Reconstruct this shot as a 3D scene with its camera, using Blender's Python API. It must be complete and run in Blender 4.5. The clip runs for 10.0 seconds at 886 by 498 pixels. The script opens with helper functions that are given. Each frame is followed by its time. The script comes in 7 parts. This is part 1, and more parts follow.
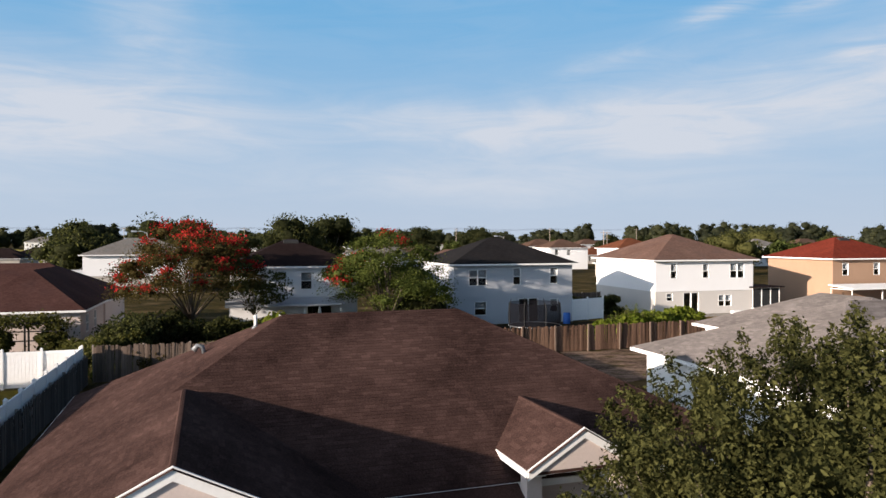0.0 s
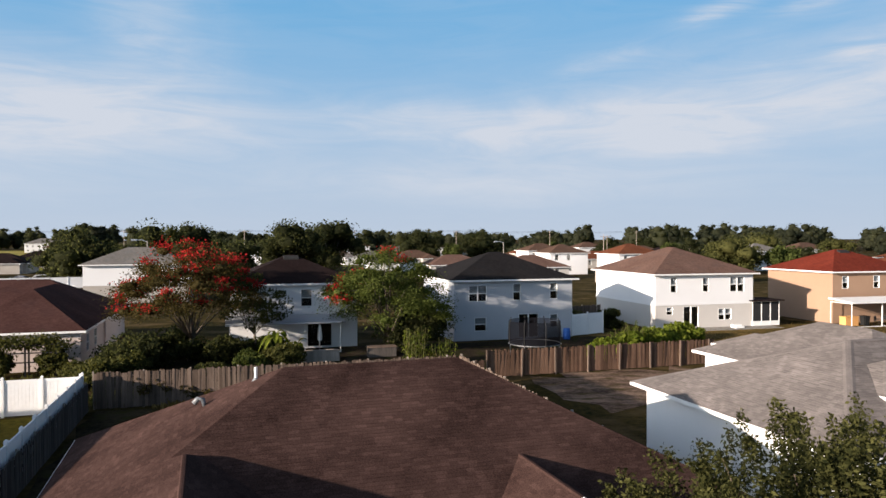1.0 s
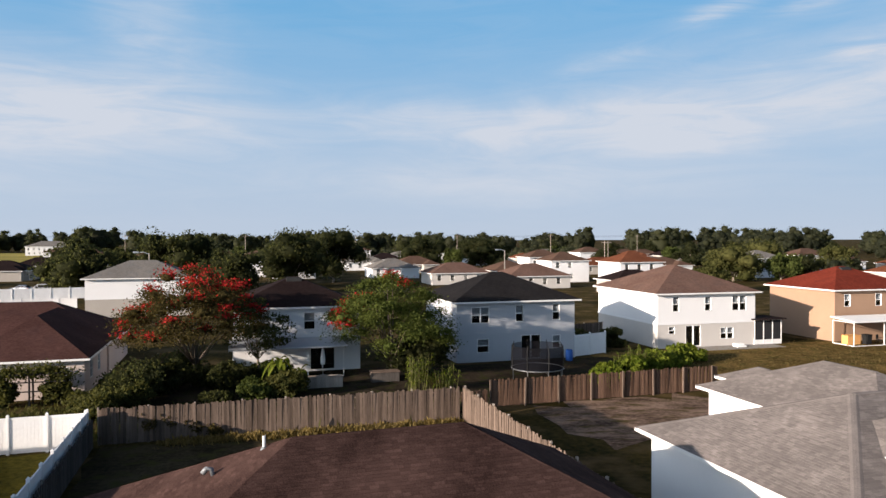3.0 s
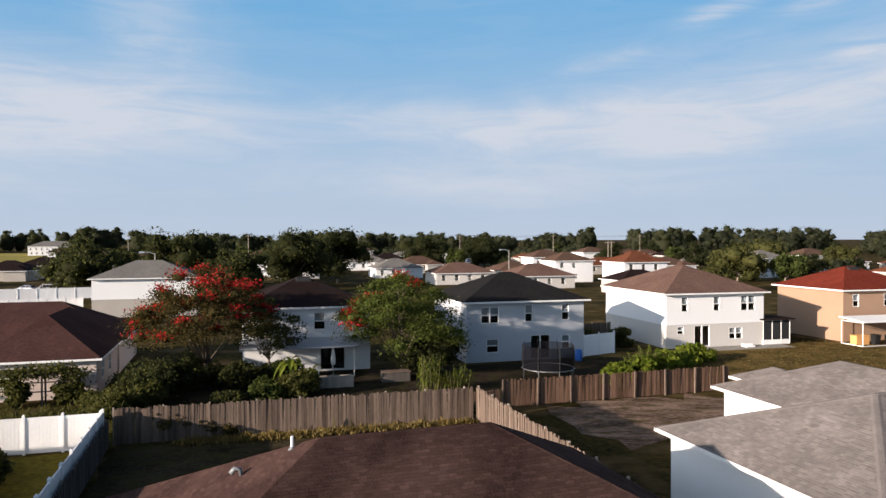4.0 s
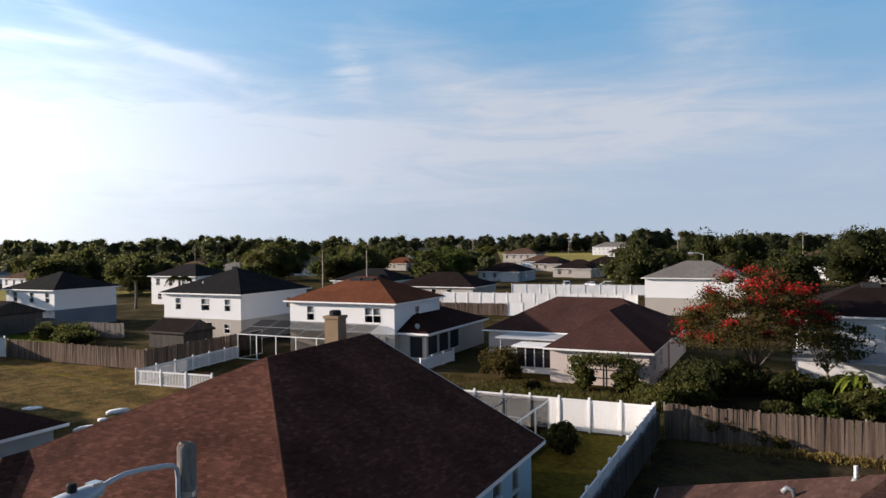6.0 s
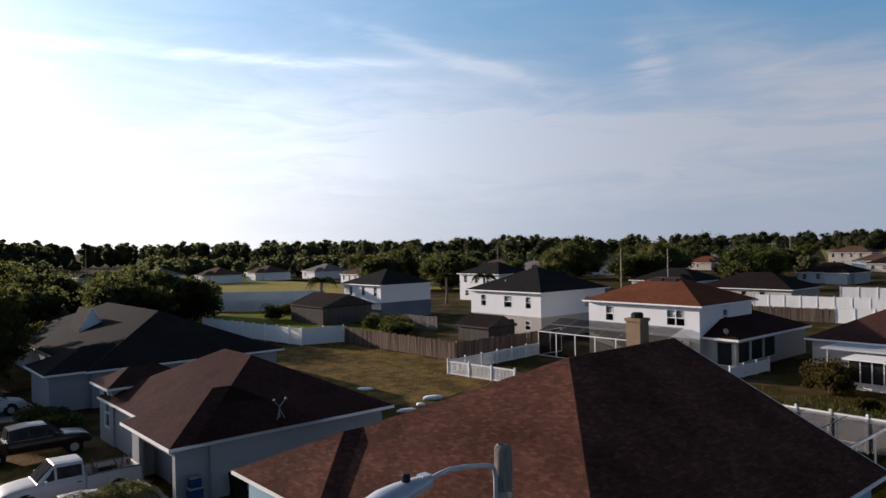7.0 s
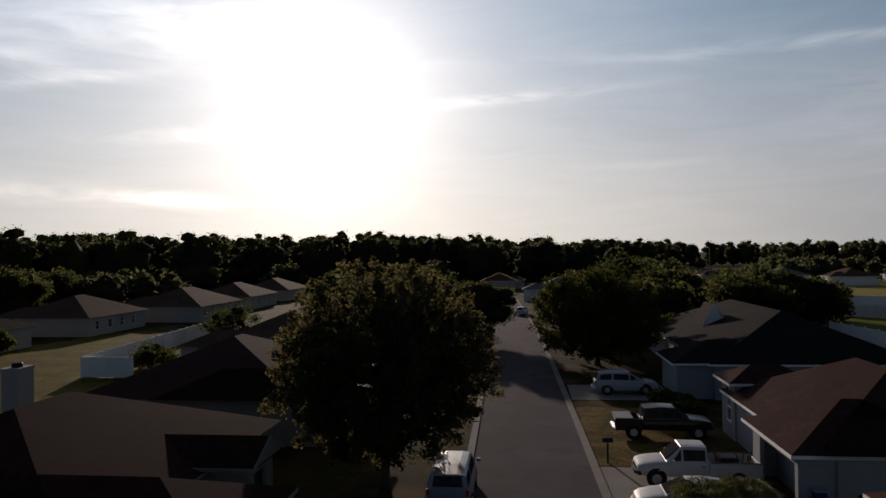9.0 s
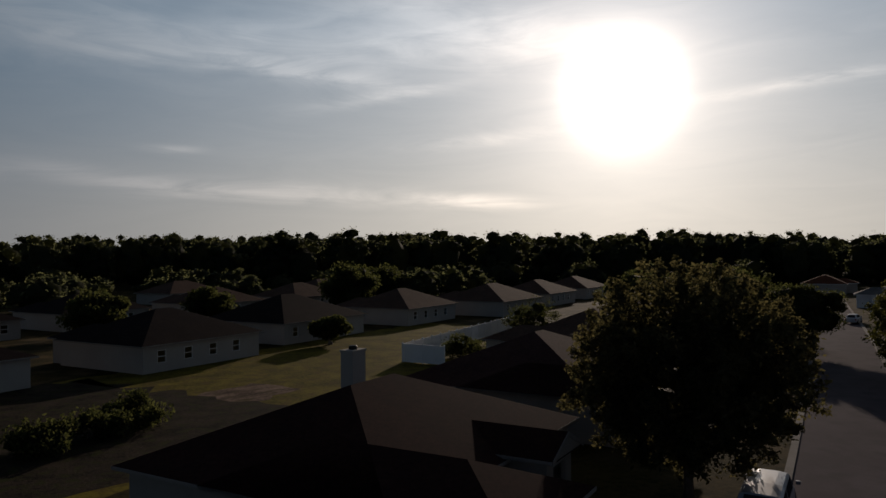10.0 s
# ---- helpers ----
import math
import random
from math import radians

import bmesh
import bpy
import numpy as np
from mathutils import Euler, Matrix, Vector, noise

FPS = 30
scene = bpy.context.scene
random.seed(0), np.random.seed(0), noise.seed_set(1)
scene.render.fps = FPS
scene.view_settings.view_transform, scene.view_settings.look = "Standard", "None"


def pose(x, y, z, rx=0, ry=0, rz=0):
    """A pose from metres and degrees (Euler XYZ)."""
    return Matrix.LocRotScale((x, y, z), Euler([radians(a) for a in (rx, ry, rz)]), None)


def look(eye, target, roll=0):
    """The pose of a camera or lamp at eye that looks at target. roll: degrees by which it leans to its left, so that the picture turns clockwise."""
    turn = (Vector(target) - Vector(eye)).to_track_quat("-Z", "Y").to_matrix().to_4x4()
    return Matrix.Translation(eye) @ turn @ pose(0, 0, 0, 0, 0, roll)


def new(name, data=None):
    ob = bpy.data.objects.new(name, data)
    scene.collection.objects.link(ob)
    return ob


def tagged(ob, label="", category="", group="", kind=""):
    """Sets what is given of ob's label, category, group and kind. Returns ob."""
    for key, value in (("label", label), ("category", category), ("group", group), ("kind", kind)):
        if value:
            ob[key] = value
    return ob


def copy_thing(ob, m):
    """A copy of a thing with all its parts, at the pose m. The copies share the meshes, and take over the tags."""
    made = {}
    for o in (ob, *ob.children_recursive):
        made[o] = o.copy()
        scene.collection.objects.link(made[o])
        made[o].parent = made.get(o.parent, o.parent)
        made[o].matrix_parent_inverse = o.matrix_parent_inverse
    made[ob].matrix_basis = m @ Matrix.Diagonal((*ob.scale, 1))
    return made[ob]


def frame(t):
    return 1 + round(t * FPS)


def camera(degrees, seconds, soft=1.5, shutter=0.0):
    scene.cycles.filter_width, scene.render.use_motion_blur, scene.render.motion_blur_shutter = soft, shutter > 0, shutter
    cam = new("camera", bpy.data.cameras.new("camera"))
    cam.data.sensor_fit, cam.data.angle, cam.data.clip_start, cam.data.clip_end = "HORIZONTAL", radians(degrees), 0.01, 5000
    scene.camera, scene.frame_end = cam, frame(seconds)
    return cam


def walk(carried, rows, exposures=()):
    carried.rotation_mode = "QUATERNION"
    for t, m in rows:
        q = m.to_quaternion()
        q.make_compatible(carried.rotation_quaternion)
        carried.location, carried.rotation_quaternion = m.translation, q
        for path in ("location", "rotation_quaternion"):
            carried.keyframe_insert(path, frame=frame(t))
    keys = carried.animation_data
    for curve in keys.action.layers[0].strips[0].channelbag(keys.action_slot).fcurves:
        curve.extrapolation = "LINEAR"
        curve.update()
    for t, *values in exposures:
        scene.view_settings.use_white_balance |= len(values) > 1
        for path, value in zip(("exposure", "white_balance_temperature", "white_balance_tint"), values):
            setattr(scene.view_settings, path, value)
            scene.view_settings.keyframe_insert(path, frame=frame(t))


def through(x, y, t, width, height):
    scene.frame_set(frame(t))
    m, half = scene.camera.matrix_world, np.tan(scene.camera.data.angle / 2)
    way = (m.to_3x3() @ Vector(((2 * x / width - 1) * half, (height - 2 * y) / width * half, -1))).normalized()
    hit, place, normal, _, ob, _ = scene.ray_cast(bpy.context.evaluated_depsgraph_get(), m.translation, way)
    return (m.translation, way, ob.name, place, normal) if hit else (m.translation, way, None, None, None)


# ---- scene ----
cam = camera(63.7, 10.0)
PATH = [
    (0, (0.765, 0.027, 7.466), (0.743, 2.027, 7.438), -0.1),
    (0.5, (0.755, 0.006, 8.131), (0.733, 2.005, 8.102), -0.1),
    (1, (0.766, 0.023, 8.906), (0.744, 2.023, 8.876), -0.1),
    (1.5, (0.787, -0.014, 9.623), (0.765, 1.986, 9.594), -0.1),
    (2, (0.799, -0.044, 10.356), (0.776, 1.956, 10.327), -0.1),
    (2.5, (0.797, -0.029, 10.795), (0.774, 1.97, 10.765), -0.1),
    (4, (-0.163, -0.01, 10.799), (-0.189, 1.989, 10.769), -0.1),
    (4.5, (-0.206, -0.024, 10.819), (-0.502, 1.954, 10.789), -0.2),
    (5, (-0.199, -0.027, 10.805), (-0.861, 1.86, 10.778), -0.4),
    (5.5, (-0.169, 0.112, 10.807), (-1.199, 1.826, 10.784), -0.7),
    (5.7, (-0.14, 0.008, 10.851), (-1.308, 1.632, 10.829), -0.7),
    (6.8, (-0.197, -0.06, 11.057), (-1.957, 0.89, 11.045), -1.0),
    (7, (-0.343, -0.067, 11.044), (-2.175, 0.736, 11.033), -1.1),
    (7.5, (-0.3, -0.063, 11.047), (-2.257, 0.347, 11.043), -1.0),
    (8, (-0.316, -0.066, 11.044), (-2.316, -0.065, 11.047), -1.0),
    (8.5, (-0.307, -0.066, 11.045), (-2.266, -0.471, 11.054), -1.0),
    (9, (-0.306, -0.066, 11.046), (-2.141, -0.862, 11.059), -0.8),
    (9.5, (-0.302, -0.064, 11.049), (-1.936, -1.218, 11.066), -0.6),
    (10, (-0.314, -0.072, 11.05), (-1.675, -1.537, 11.068), -0.5),
]

EXPOSURES = [(0, 1.1, 6650, 15), (5.5, 1.05, 6600, 16), (7.0, 0.5, 6450, 19), (7.5, 0.3, 6500, 21), (8.0, -0.05, 6550, 21),
             (8.5, -0.4, 6650, 21), (9.0, -0.85, 6850, 20), (9.5, -1.15, 6900, 19), (10.0, -1.3, 6950, 18)]
walk(cam, [(t, look(e, a, r)) for t, e, a, r in PATH], EXPOSURES)

# ---- light ----
SUN_AZ, SUN_EL = 122.8, 12.5          # degrees from +y towards -x, and above the horizon
sun_way = Vector((-math.sin(radians(SUN_AZ)) * math.cos(radians(SUN_EL)),
                  math.cos(radians(SUN_AZ)) * math.cos(radians(SUN_EL)), math.sin(radians(SUN_EL))))
sun = new("sun", bpy.data.lights.new("sun", "SUN"))
sun.data.energy, sun.data.angle, sun.data.color = 5.0, radians(0.6), (1.0, 0.89, 0.75)
sun.matrix_world = look((0, 0, 50), Vector((0, 0, 50)) - sun_way)


def sky():
    """A hazy low-sun sky with thin cirrus, brighter round the sun."""
    world = bpy.data.worlds.new("sky")
    scene.world = world
    world.use_nodes = True
    nt = world.node_tree
    n, l = nt.nodes, nt.links
    n.clear()

    def math_node(op, a, b=None):
        m = n.new("ShaderNodeMath")
        m.operation = op
        for sock, v in zip(m.inputs, (a, b)):
            if isinstance(v, (int, float)):
                sock.default_value = v
            elif v is not None:
                l.new(v, sock)
        return m.outputs[0]

    def blend(fac, a, b, how="MIX"):
        m = n.new("ShaderNodeMix")
        m.data_type, m.blend_type, m.clamp_factor = "RGBA", how, False
        for sock, v in ((m.inputs[0], fac), (m.inputs[6], a), (m.inputs[7], b)):
            if isinstance(v, (int, float)):
                sock.default_value = v
            elif isinstance(v, tuple):
                sock.default_value = (*v, 1)
            else:
                l.new(v, sock)
        return m.outputs[2]

    def curve(fac, stops):
        r = n.new("ShaderNodeValToRGB")
        e = r.color_ramp.elements
        while len(e) < len(stops):
            e.new(0.5)
        for el, (p, c) in zip(e, stops):
            el.position, el.color = p, (c, c, c, 1)
        l.new(fac, r.inputs[0])
        return r.outputs[0]

    out, bg = n.new("ShaderNodeOutputWorld"), n.new("ShaderNodeBackground")
    tex = n.new("ShaderNodeTexSky")
    tex.sky_type, tex.sun_disc = "NISHITA", False
    tex.sun_elevation, tex.sun_rotation = radians(SUN_EL), radians(-SUN_AZ)
    tex.air_density, tex.dust_density, tex.ozone_density = 1.0, 0.3, 3.0
    base = blend(1.0, tex.outputs[0], (SKY[0] * 0.9, SKY[0] * 1.0, SKY[0] * 1.18), "MULTIPLY")
    co = n.new("ShaderNodeTexCoord")
    sep = n.new("ShaderNodeSeparateXYZ")
    l.new(co.outputs["Generated"], sep.inputs[0])
    up = math_node("MAXIMUM", sep.outputs[2], 0.0)
    # the haze low down, pale and a little blue
    haze = curve(up, [(0.0, 0.95), (0.06, 0.8), (0.16, 0.42), (0.3, 0.08), (0.5, 0.0)])
    clear = curve(up, [(0.0, 0.9), (0.32, 0.82), (0.4, 0.25), (0.52, 0.0)])
    base = blend(clear, base, BLUE)
    base = blend(haze, base, HAZE)
    # cirrus by bearing and height above the level, both in degrees and both drawn out by the wind
    bearing = math_node("MULTIPLY", math_node("ARCTAN2", math_node("MULTIPLY", sep.outputs[0], -1.0), sep.outputs[1]), 57.2958)
    height = math_node("MULTIPLY", math_node("ARCSINE", sep.outputs[2]), 57.2958)
    flat = n.new("ShaderNodeCombineXYZ")
    l.new(bearing, flat.inputs[0])
    l.new(height, flat.inputs[1])

    def wind(size, scale, turn, rough=0.55, seed=0.0, twist=0.4):
        mp = n.new("ShaderNodeMapping")
        mp.inputs["Location"].default_value = (seed, seed * 0.7, seed * 1.3)
        mp.inputs["Rotation"].default_value[2] = radians(turn)
        mp.inputs["Scale"].default_value = scale
        l.new(flat.outputs[0], mp.inputs[0])
        t = n.new("ShaderNodeTexNoise")
        t.inputs["Scale"].default_value, t.inputs["Detail"].default_value = size, 6.0
        t.inputs["Roughness"].default_value, t.inputs["Distortion"].default_value = rough, twist
        l.new(mp.outputs[0], t.inputs["Vector"])
        return t.outputs[0]

    sway = math_node("MULTIPLY", math_node("SUBTRACT", wind(0.11, (1, 1, 1), 0, seed=3.0), 0.5), 9.0)
    lift = math_node("MULTIPLY", math_node("SUBTRACT", wind(0.10, (0.7, 1.6, 1), 0, seed=9.0), 0.5), 4.0)
    far_a, far_e = math_node("ADD", bearing, sway), math_node("ADD", height, lift)
    fibre = curve(wind(0.3, (0.3, 1.7, 1), -10, 0.62, 5.0, 1.2), [(0.33, 0.1), (0.64, 1.0)])
    soft = curve(wind(0.09, (0.7, 1.4, 1), 20, 0.5, 12.0), [(0.3, 0.55), (0.66, 1.0)])
    total = None
    for swept, rows in ((False, BROAD_CLOUDS), (True, THIN_CLOUDS)):
        layer = None
        for a0, e0, long, thick, tilt, amount in rows:
            da = math_node("SUBTRACT", far_a if not swept else math_node("MULTIPLY_ADD", sway, 0.25), a0)
            if swept:
                da.node.inputs[0].links[0].from_node.inputs[2].default_value = 0.0
                l.new(bearing, da.node.inputs[0].links[0].from_node.inputs[2])
            ev = far_e
            if swept:
                ev = math_node("MULTIPLY_ADD", lift, 0.28)
                l.new(height, ev.node.inputs[2])
            de = math_node("MULTIPLY_ADD", da, -tilt)
            l.new(math_node("SUBTRACT", ev, e0), de.node.inputs[2])
            pa, pe = math_node("POWER", math_node("ABSOLUTE", math_node("DIVIDE", da, long)), 2.4), math_node("POWER", math_node("ABSOLUTE", math_node("DIVIDE", de, thick)), 2.0)
            g = math_node("MULTIPLY", math_node("POWER", 0.3679, math_node("ADD", pa, pe)), amount)
            layer = g if layer is None else math_node("ADD", layer, g)
        layer = math_node("MULTIPLY", layer, fibre if swept else math_node("ADD", math_node("MULTIPLY", fibre, 0.5), math_node("MULTIPLY", soft, 0.62)))
        total = layer if total is None else math_node("ADD", total, layer)
    cloud = math_node("MINIMUM", math_node("ADD", total, math_node("MULTIPLY", math_node("MULTIPLY", fibre, soft), 0.12)), 1.0)
    # the glare of thin haze round the sun, and the cirrus that it lights
    dot = n.new("ShaderNodeVectorMath")
    dot.operation = "DOT_PRODUCT"
    nrm = n.new("ShaderNodeVectorMath")
    nrm.operation = "NORMALIZE"
    l.new(co.outputs["Generated"], nrm.inputs[0])
    l.new(nrm.outputs[0], dot.inputs[0])
    dot.inputs[1].default_value = sun_way
    near = math_node("MAXIMUM", dot.outputs["Value"], 0.0)
    for power, amount, tint in GLARE:
        k = math_node("MULTIPLY", math_node("POWER", near, power), amount)
        base = blend(k, base, tint, "ADD")
    warm = math_node("MULTIPLY", math_node("MULTIPLY", haze, math_node("POWER", near, 3.0)), 0.68)
    base = blend(warm, base, (1.0, 0.80, 0.38), "ADD")
    lit = math_node("MULTIPLY_ADD", math_node("POWER", near, 3.0), 0.5)
    lit.node.inputs[2].default_value = 1.0
    wool = n.new("ShaderNodeVectorMath")
    wool.operation = "SCALE"
    wool.inputs[0].default_value = CLOUD
    l.new(lit, wool.inputs["Scale"])
    glow = blend(math_node("MULTIPLY", math_node("POWER", near, 2.0), 1.0), (0, 0, 0), blend(1.0, base, (1.5, 1.36, 1.22), "MULTIPLY"))
    base = blend(cloud, base, blend(1.0, wool.outputs[0], glow, "ADD"))
    l.new(base, bg.inputs[0])
    l.new(bg.outputs[0], out.inputs[0])


SKY = (0.03,)
BLUE = (0.068, 0.225, 0.385)
HAZE = (0.235, 0.282, 0.335)
CLOUD = (0.285, 0.322, 0.362)
# bearing and height of the middle, half length, half thickness, rise along the bearing, density
BROAD_CLOUDS = [(30, 9.4, 15, 3.0, 0.03, 0.9), (58, 8.0, 24, 3.8, 0.06, 0.9), (72, 9.0, 14, 5.0, 0.0, 0.5), (56, 5.0, 26, 4.0, 0.0, 0.55), (-6, 8.6, 20, 1.9, 0.0, 0.95), (-28, 10.5, 18, 3.6, -0.1, 0.8), (22, 15.5, 4, 5.0, 0.2, 0.5), (40, 13.0, 9, 2.2, 0.3, 0.5),
                (-2, 4.6, 18, 1.5, 0.0, 0.6), (155, 15.6, 16, 1.9, -0.02, 1.1), (135, 17.8, 13, 2.2, 0.1, 0.9), (176, 18.5, 16, 3.0, 0.0, 0.7)]
THIN_CLOUDS = [(-21, 16.6, 3.0, 0.7, -0.25, 0.9), (-26.5, 16.2, 2.2, 0.5, -0.1, 0.6), (-29.5, 12.6, 2.5, 0.6, -0.1, 0.7), (-12, 13.6, 3.0, 0.8, -0.2, 0.5), (50, 13.4, 1.8, 2.0, 0.3, 0.9),
               (80, 14.4, 17, 0.45, 0.02, 0.8), (66, 14.8, 8, 0.6, 0.28, 0.8), (62, 9.9, 8, 0.6, 0.09, 0.9), (98, 6.7, 4, 0.25, 0.0, 0.35), (108, 12.1, 9, 0.4, -0.06, 0.6), (134, 9.2, 5, 0.5, -0.1, 0.6),
               (156, 5.5, 14, 0.75, 0.06, 1.0), (135, 4.3, 4.5, 0.5, 0.06, 1.0), (158, 8.3, 2, 0.3, 0.0, 0.6), (150, 14.3, 10, 0.6, 0.1, 0.8), (142, 12.6, 6, 0.5, -0.16, 0.6)]
GLARE = ((2.6, 0.44, (0.68, 0.92, 1.15)), (12, 0.56, (1.0, 0.94, 0.80)), (80, 1.2, (1.0, 0.92, 0.80)), (900, 11.0, (1.0, 0.95, 0.85)))
sky()

# ---- materials ----
MATS = {}


def nodes_of(name):
    m = bpy.data.materials.new(name)
    m.use_nodes = True
    MATS[name] = m
    nt = m.node_tree
    return m, nt, nt.nodes["Principled BSDF"]


def node(nt, kind, **values):
    n = nt.nodes.new(kind)
    for k, v in values.items():
        n.inputs[k.replace("_", " ")].default_value = v
    return n


def ramp(nt, fac, stops):
    r = nt.nodes.new("ShaderNodeValToRGB")
    e = r.color_ramp.elements
    while len(e) < len(stops):
        e.new(0.5)
    for el, (p, c) in zip(e, stops):
        el.position, el.color = p, (*c, 1)
    nt.links.new(fac, r.inputs[0])
    return r.outputs[0]


def mix(nt, fac, a, b, how="MIX"):
    m = nt.nodes.new("ShaderNodeMix")
    m.data_type, m.blend_type = "RGBA", how
    for sock, v in ((m.inputs[0], fac), (m.inputs[6], a), (m.inputs[7], b)):
        if isinstance(v, (int, float)):
            sock.default_value = v
        elif isinstance(v, tuple):
            sock.default_value = (*v, 1)
        else:
            nt.links.new(v, sock)
    return m.outputs[2]


def surface(name, dark, light, rough=0.85, fine=8.0, coarse=0.6, bump=0.3, metal=0.0, vary=0.0, stretch=(1, 1, 1),
            island=0.0, stain=None, dist=0.01, spec=0.02, hard=0.165):
    """A matt weathered surface: fine grain and coarse patches between two colours, random shifts per piece or per island."""
    m, nt, p = nodes_of(name)
    co = nt.nodes.new("ShaderNodeTexCoord")
    mp = nt.nodes.new("ShaderNodeMapping")
    mp.inputs["Scale"].default_value = stretch
    geo = nt.nodes.new("ShaderNodeNewGeometry")
    nt.links.new(geo.outputs["Position"], mp.inputs[0])
    a = node(nt, "ShaderNodeTexNoise", Scale=fine, Detail=6.0, Roughness=0.65)
    b = node(nt, "ShaderNodeTexNoise", Scale=coarse, Detail=4.0, Roughness=0.6)
    for t in (a, b):
        nt.links.new(mp.outputs[0], t.inputs["Vector"])
    f = nt.nodes.new("ShaderNodeMath")
    f.operation = "MULTIPLY_ADD"
    f.inputs[1].default_value = 0.5
    h = nt.nodes.new("ShaderNodeMath")
    h.operation = "MULTIPLY"
    h.inputs[1].default_value = 0.5
    nt.links.new(b.outputs[0], h.inputs[0])
    nt.links.new(a.outputs[0], f.inputs[0])
    nt.links.new(h.outputs[0], f.inputs[2])
    col = ramp(nt, f.outputs[0], [(0.495 - hard, dark), (0.495 + hard, light)])
    if stain:
        s = node(nt, "ShaderNodeTexNoise", Scale=coarse * 2.3, Detail=5.0)
        nt.links.new(mp.outputs[0], s.inputs["Vector"])
        edge = ramp(nt, s.outputs[0], [(0.5, (0, 0, 0)), (0.66, (1, 1, 1))])
        col = mix(nt, edge, col, stain)
    if island or vary:
        src = geo.outputs["Random Per Island"] if island else nt.nodes.new("ShaderNodeObjectInfo").outputs["Random"]
        amt = island or vary
        k = ramp(nt, src, [(0.0, (1 - amt,) * 3), (0.7, (1 + amt * 0.1,) * 3), (1.0, (1 + amt * 1.5,) * 3)] if island else [(0.0, (1 - amt,) * 3), (1.0, (1 + amt * 0.6,) * 3)])
        col = mix(nt, 1.0, col, k, "MULTIPLY")
    nt.links.new(col, p.inputs["Base Color"])
    p.inputs["Roughness"].default_value, p.inputs["Metallic"].default_value = rough, metal
    p.inputs["Specular IOR Level"].default_value = spec
    if bump:
        bp = nt.nodes.new("ShaderNodeBump")
        bp.inputs["Strength"].default_value, bp.inputs["Distance"].default_value = bump, dist
        nt.links.new(a.outputs[0], bp.inputs["Height"])
        nt.links.new(bp.outputs[0], p.inputs["Normal"])
    return m


def courses(name, dark, light, pitch=0.15, wide=0.33, amount=0.22):
    """Shingles too far off to be told apart: rows up the slope, broken into tabs."""
    m = surface(name, dark, light, 0.9, 9.0, 0.35, 0.2, stain=tuple(0.55 * (p + q) * k for p, q, k in zip(dark, light, (0.82, 0.86, 0.9))))
    nt = m.node_tree
    p = nt.nodes["Principled BSDF"]
    geo = nt.nodes.new("ShaderNodeNewGeometry")
    sep = nt.nodes.new("ShaderNodeSeparateXYZ")
    nt.links.new(geo.outputs["Position"], sep.inputs[0])
    w = nt.nodes.new("ShaderNodeMath")
    w.operation = "MULTIPLY"
    w.inputs[1].default_value = 1 / (pitch * 0.45)
    nt.links.new(sep.outputs[2], w.inputs[0])
    fl = nt.nodes.new("ShaderNodeMath")
    fl.operation = "FLOOR"
    nt.links.new(w.outputs[0], fl.inputs[0])
    cm = nt.nodes.new("ShaderNodeCombineXYZ")
    for ax in (0, 1):
        s = nt.nodes.new("ShaderNodeMath")
        s.operation = "MULTIPLY"
        s.inputs[1].default_value = 1 / wide
        nt.links.new(sep.outputs[ax], s.inputs[0])
        nt.links.new(s.outputs[0], cm.inputs[ax])
    nt.links.new(fl.outputs[0], cm.inputs[2])
    wn = nt.nodes.new("ShaderNodeTexNoise")
    wn.inputs["Scale"].default_value, wn.inputs["Detail"].default_value = 1.0, 1.0
    nt.links.new(cm.outputs[0], wn.inputs["Vector"])
    k = ramp(nt, wn.outputs[0], [(0.3, (1 - amount,) * 3), (0.7, (1 + amount * 0.4,) * 3)])
    old = p.inputs["Base Color"].links[0].from_socket
    nt.links.new(mix(nt, 1.0, old, k, "MULTIPLY"), p.inputs["Base Color"])
    return m


def leafy(name, dark, light, through=0.35):
    """Leaves: each its own green, and light comes through."""
    m, nt, p = nodes_of(name)
    geo = nt.nodes.new("ShaderNodeNewGeometry")
    big = node(nt, "ShaderNodeTexNoise", Scale=0.5, Detail=2.0)
    nt.links.new(geo.outputs["Position"], big.inputs["Vector"])
    f = nt.nodes.new("ShaderNodeMath")
    f.operation = "MULTIPLY_ADD"
    f.inputs[1].default_value = 0.55
    nt.links.new(geo.outputs["Random Per Island"], f.inputs[0])
    h = nt.nodes.new("ShaderNodeMath")
    h.operation = "MULTIPLY"
    h.inputs[1].default_value = 0.5
    nt.links.new(big.outputs[0], h.inputs[0])
    nt.links.new(h.outputs[0], f.inputs[2])
    col = ramp(nt, f.outputs[0], [(0.15, dark), (0.85, light)])
    nt.links.new(col, p.inputs["Base Color"])
    p.inputs["Roughness"].default_value = 0.7
    p.inputs["Specular IOR Level"].default_value = 0.03
    tr = nt.nodes.new("ShaderNodeBsdfTranslucent")
    nt.links.new(mix(nt, 1.0, col, (1.7, 1.65, 1.1), "MULTIPLY"), tr.inputs[0])
    ms = nt.nodes.new("ShaderNodeMixShader")
    ms.inputs[0].default_value = through
    nt.links.new(p.outputs[0], ms.inputs[1])
    nt.links.new(tr.outputs[0], ms.inputs[2])
    nt.links.new(ms.outputs[0], nt.nodes["Material Output"].inputs[0])
    return m


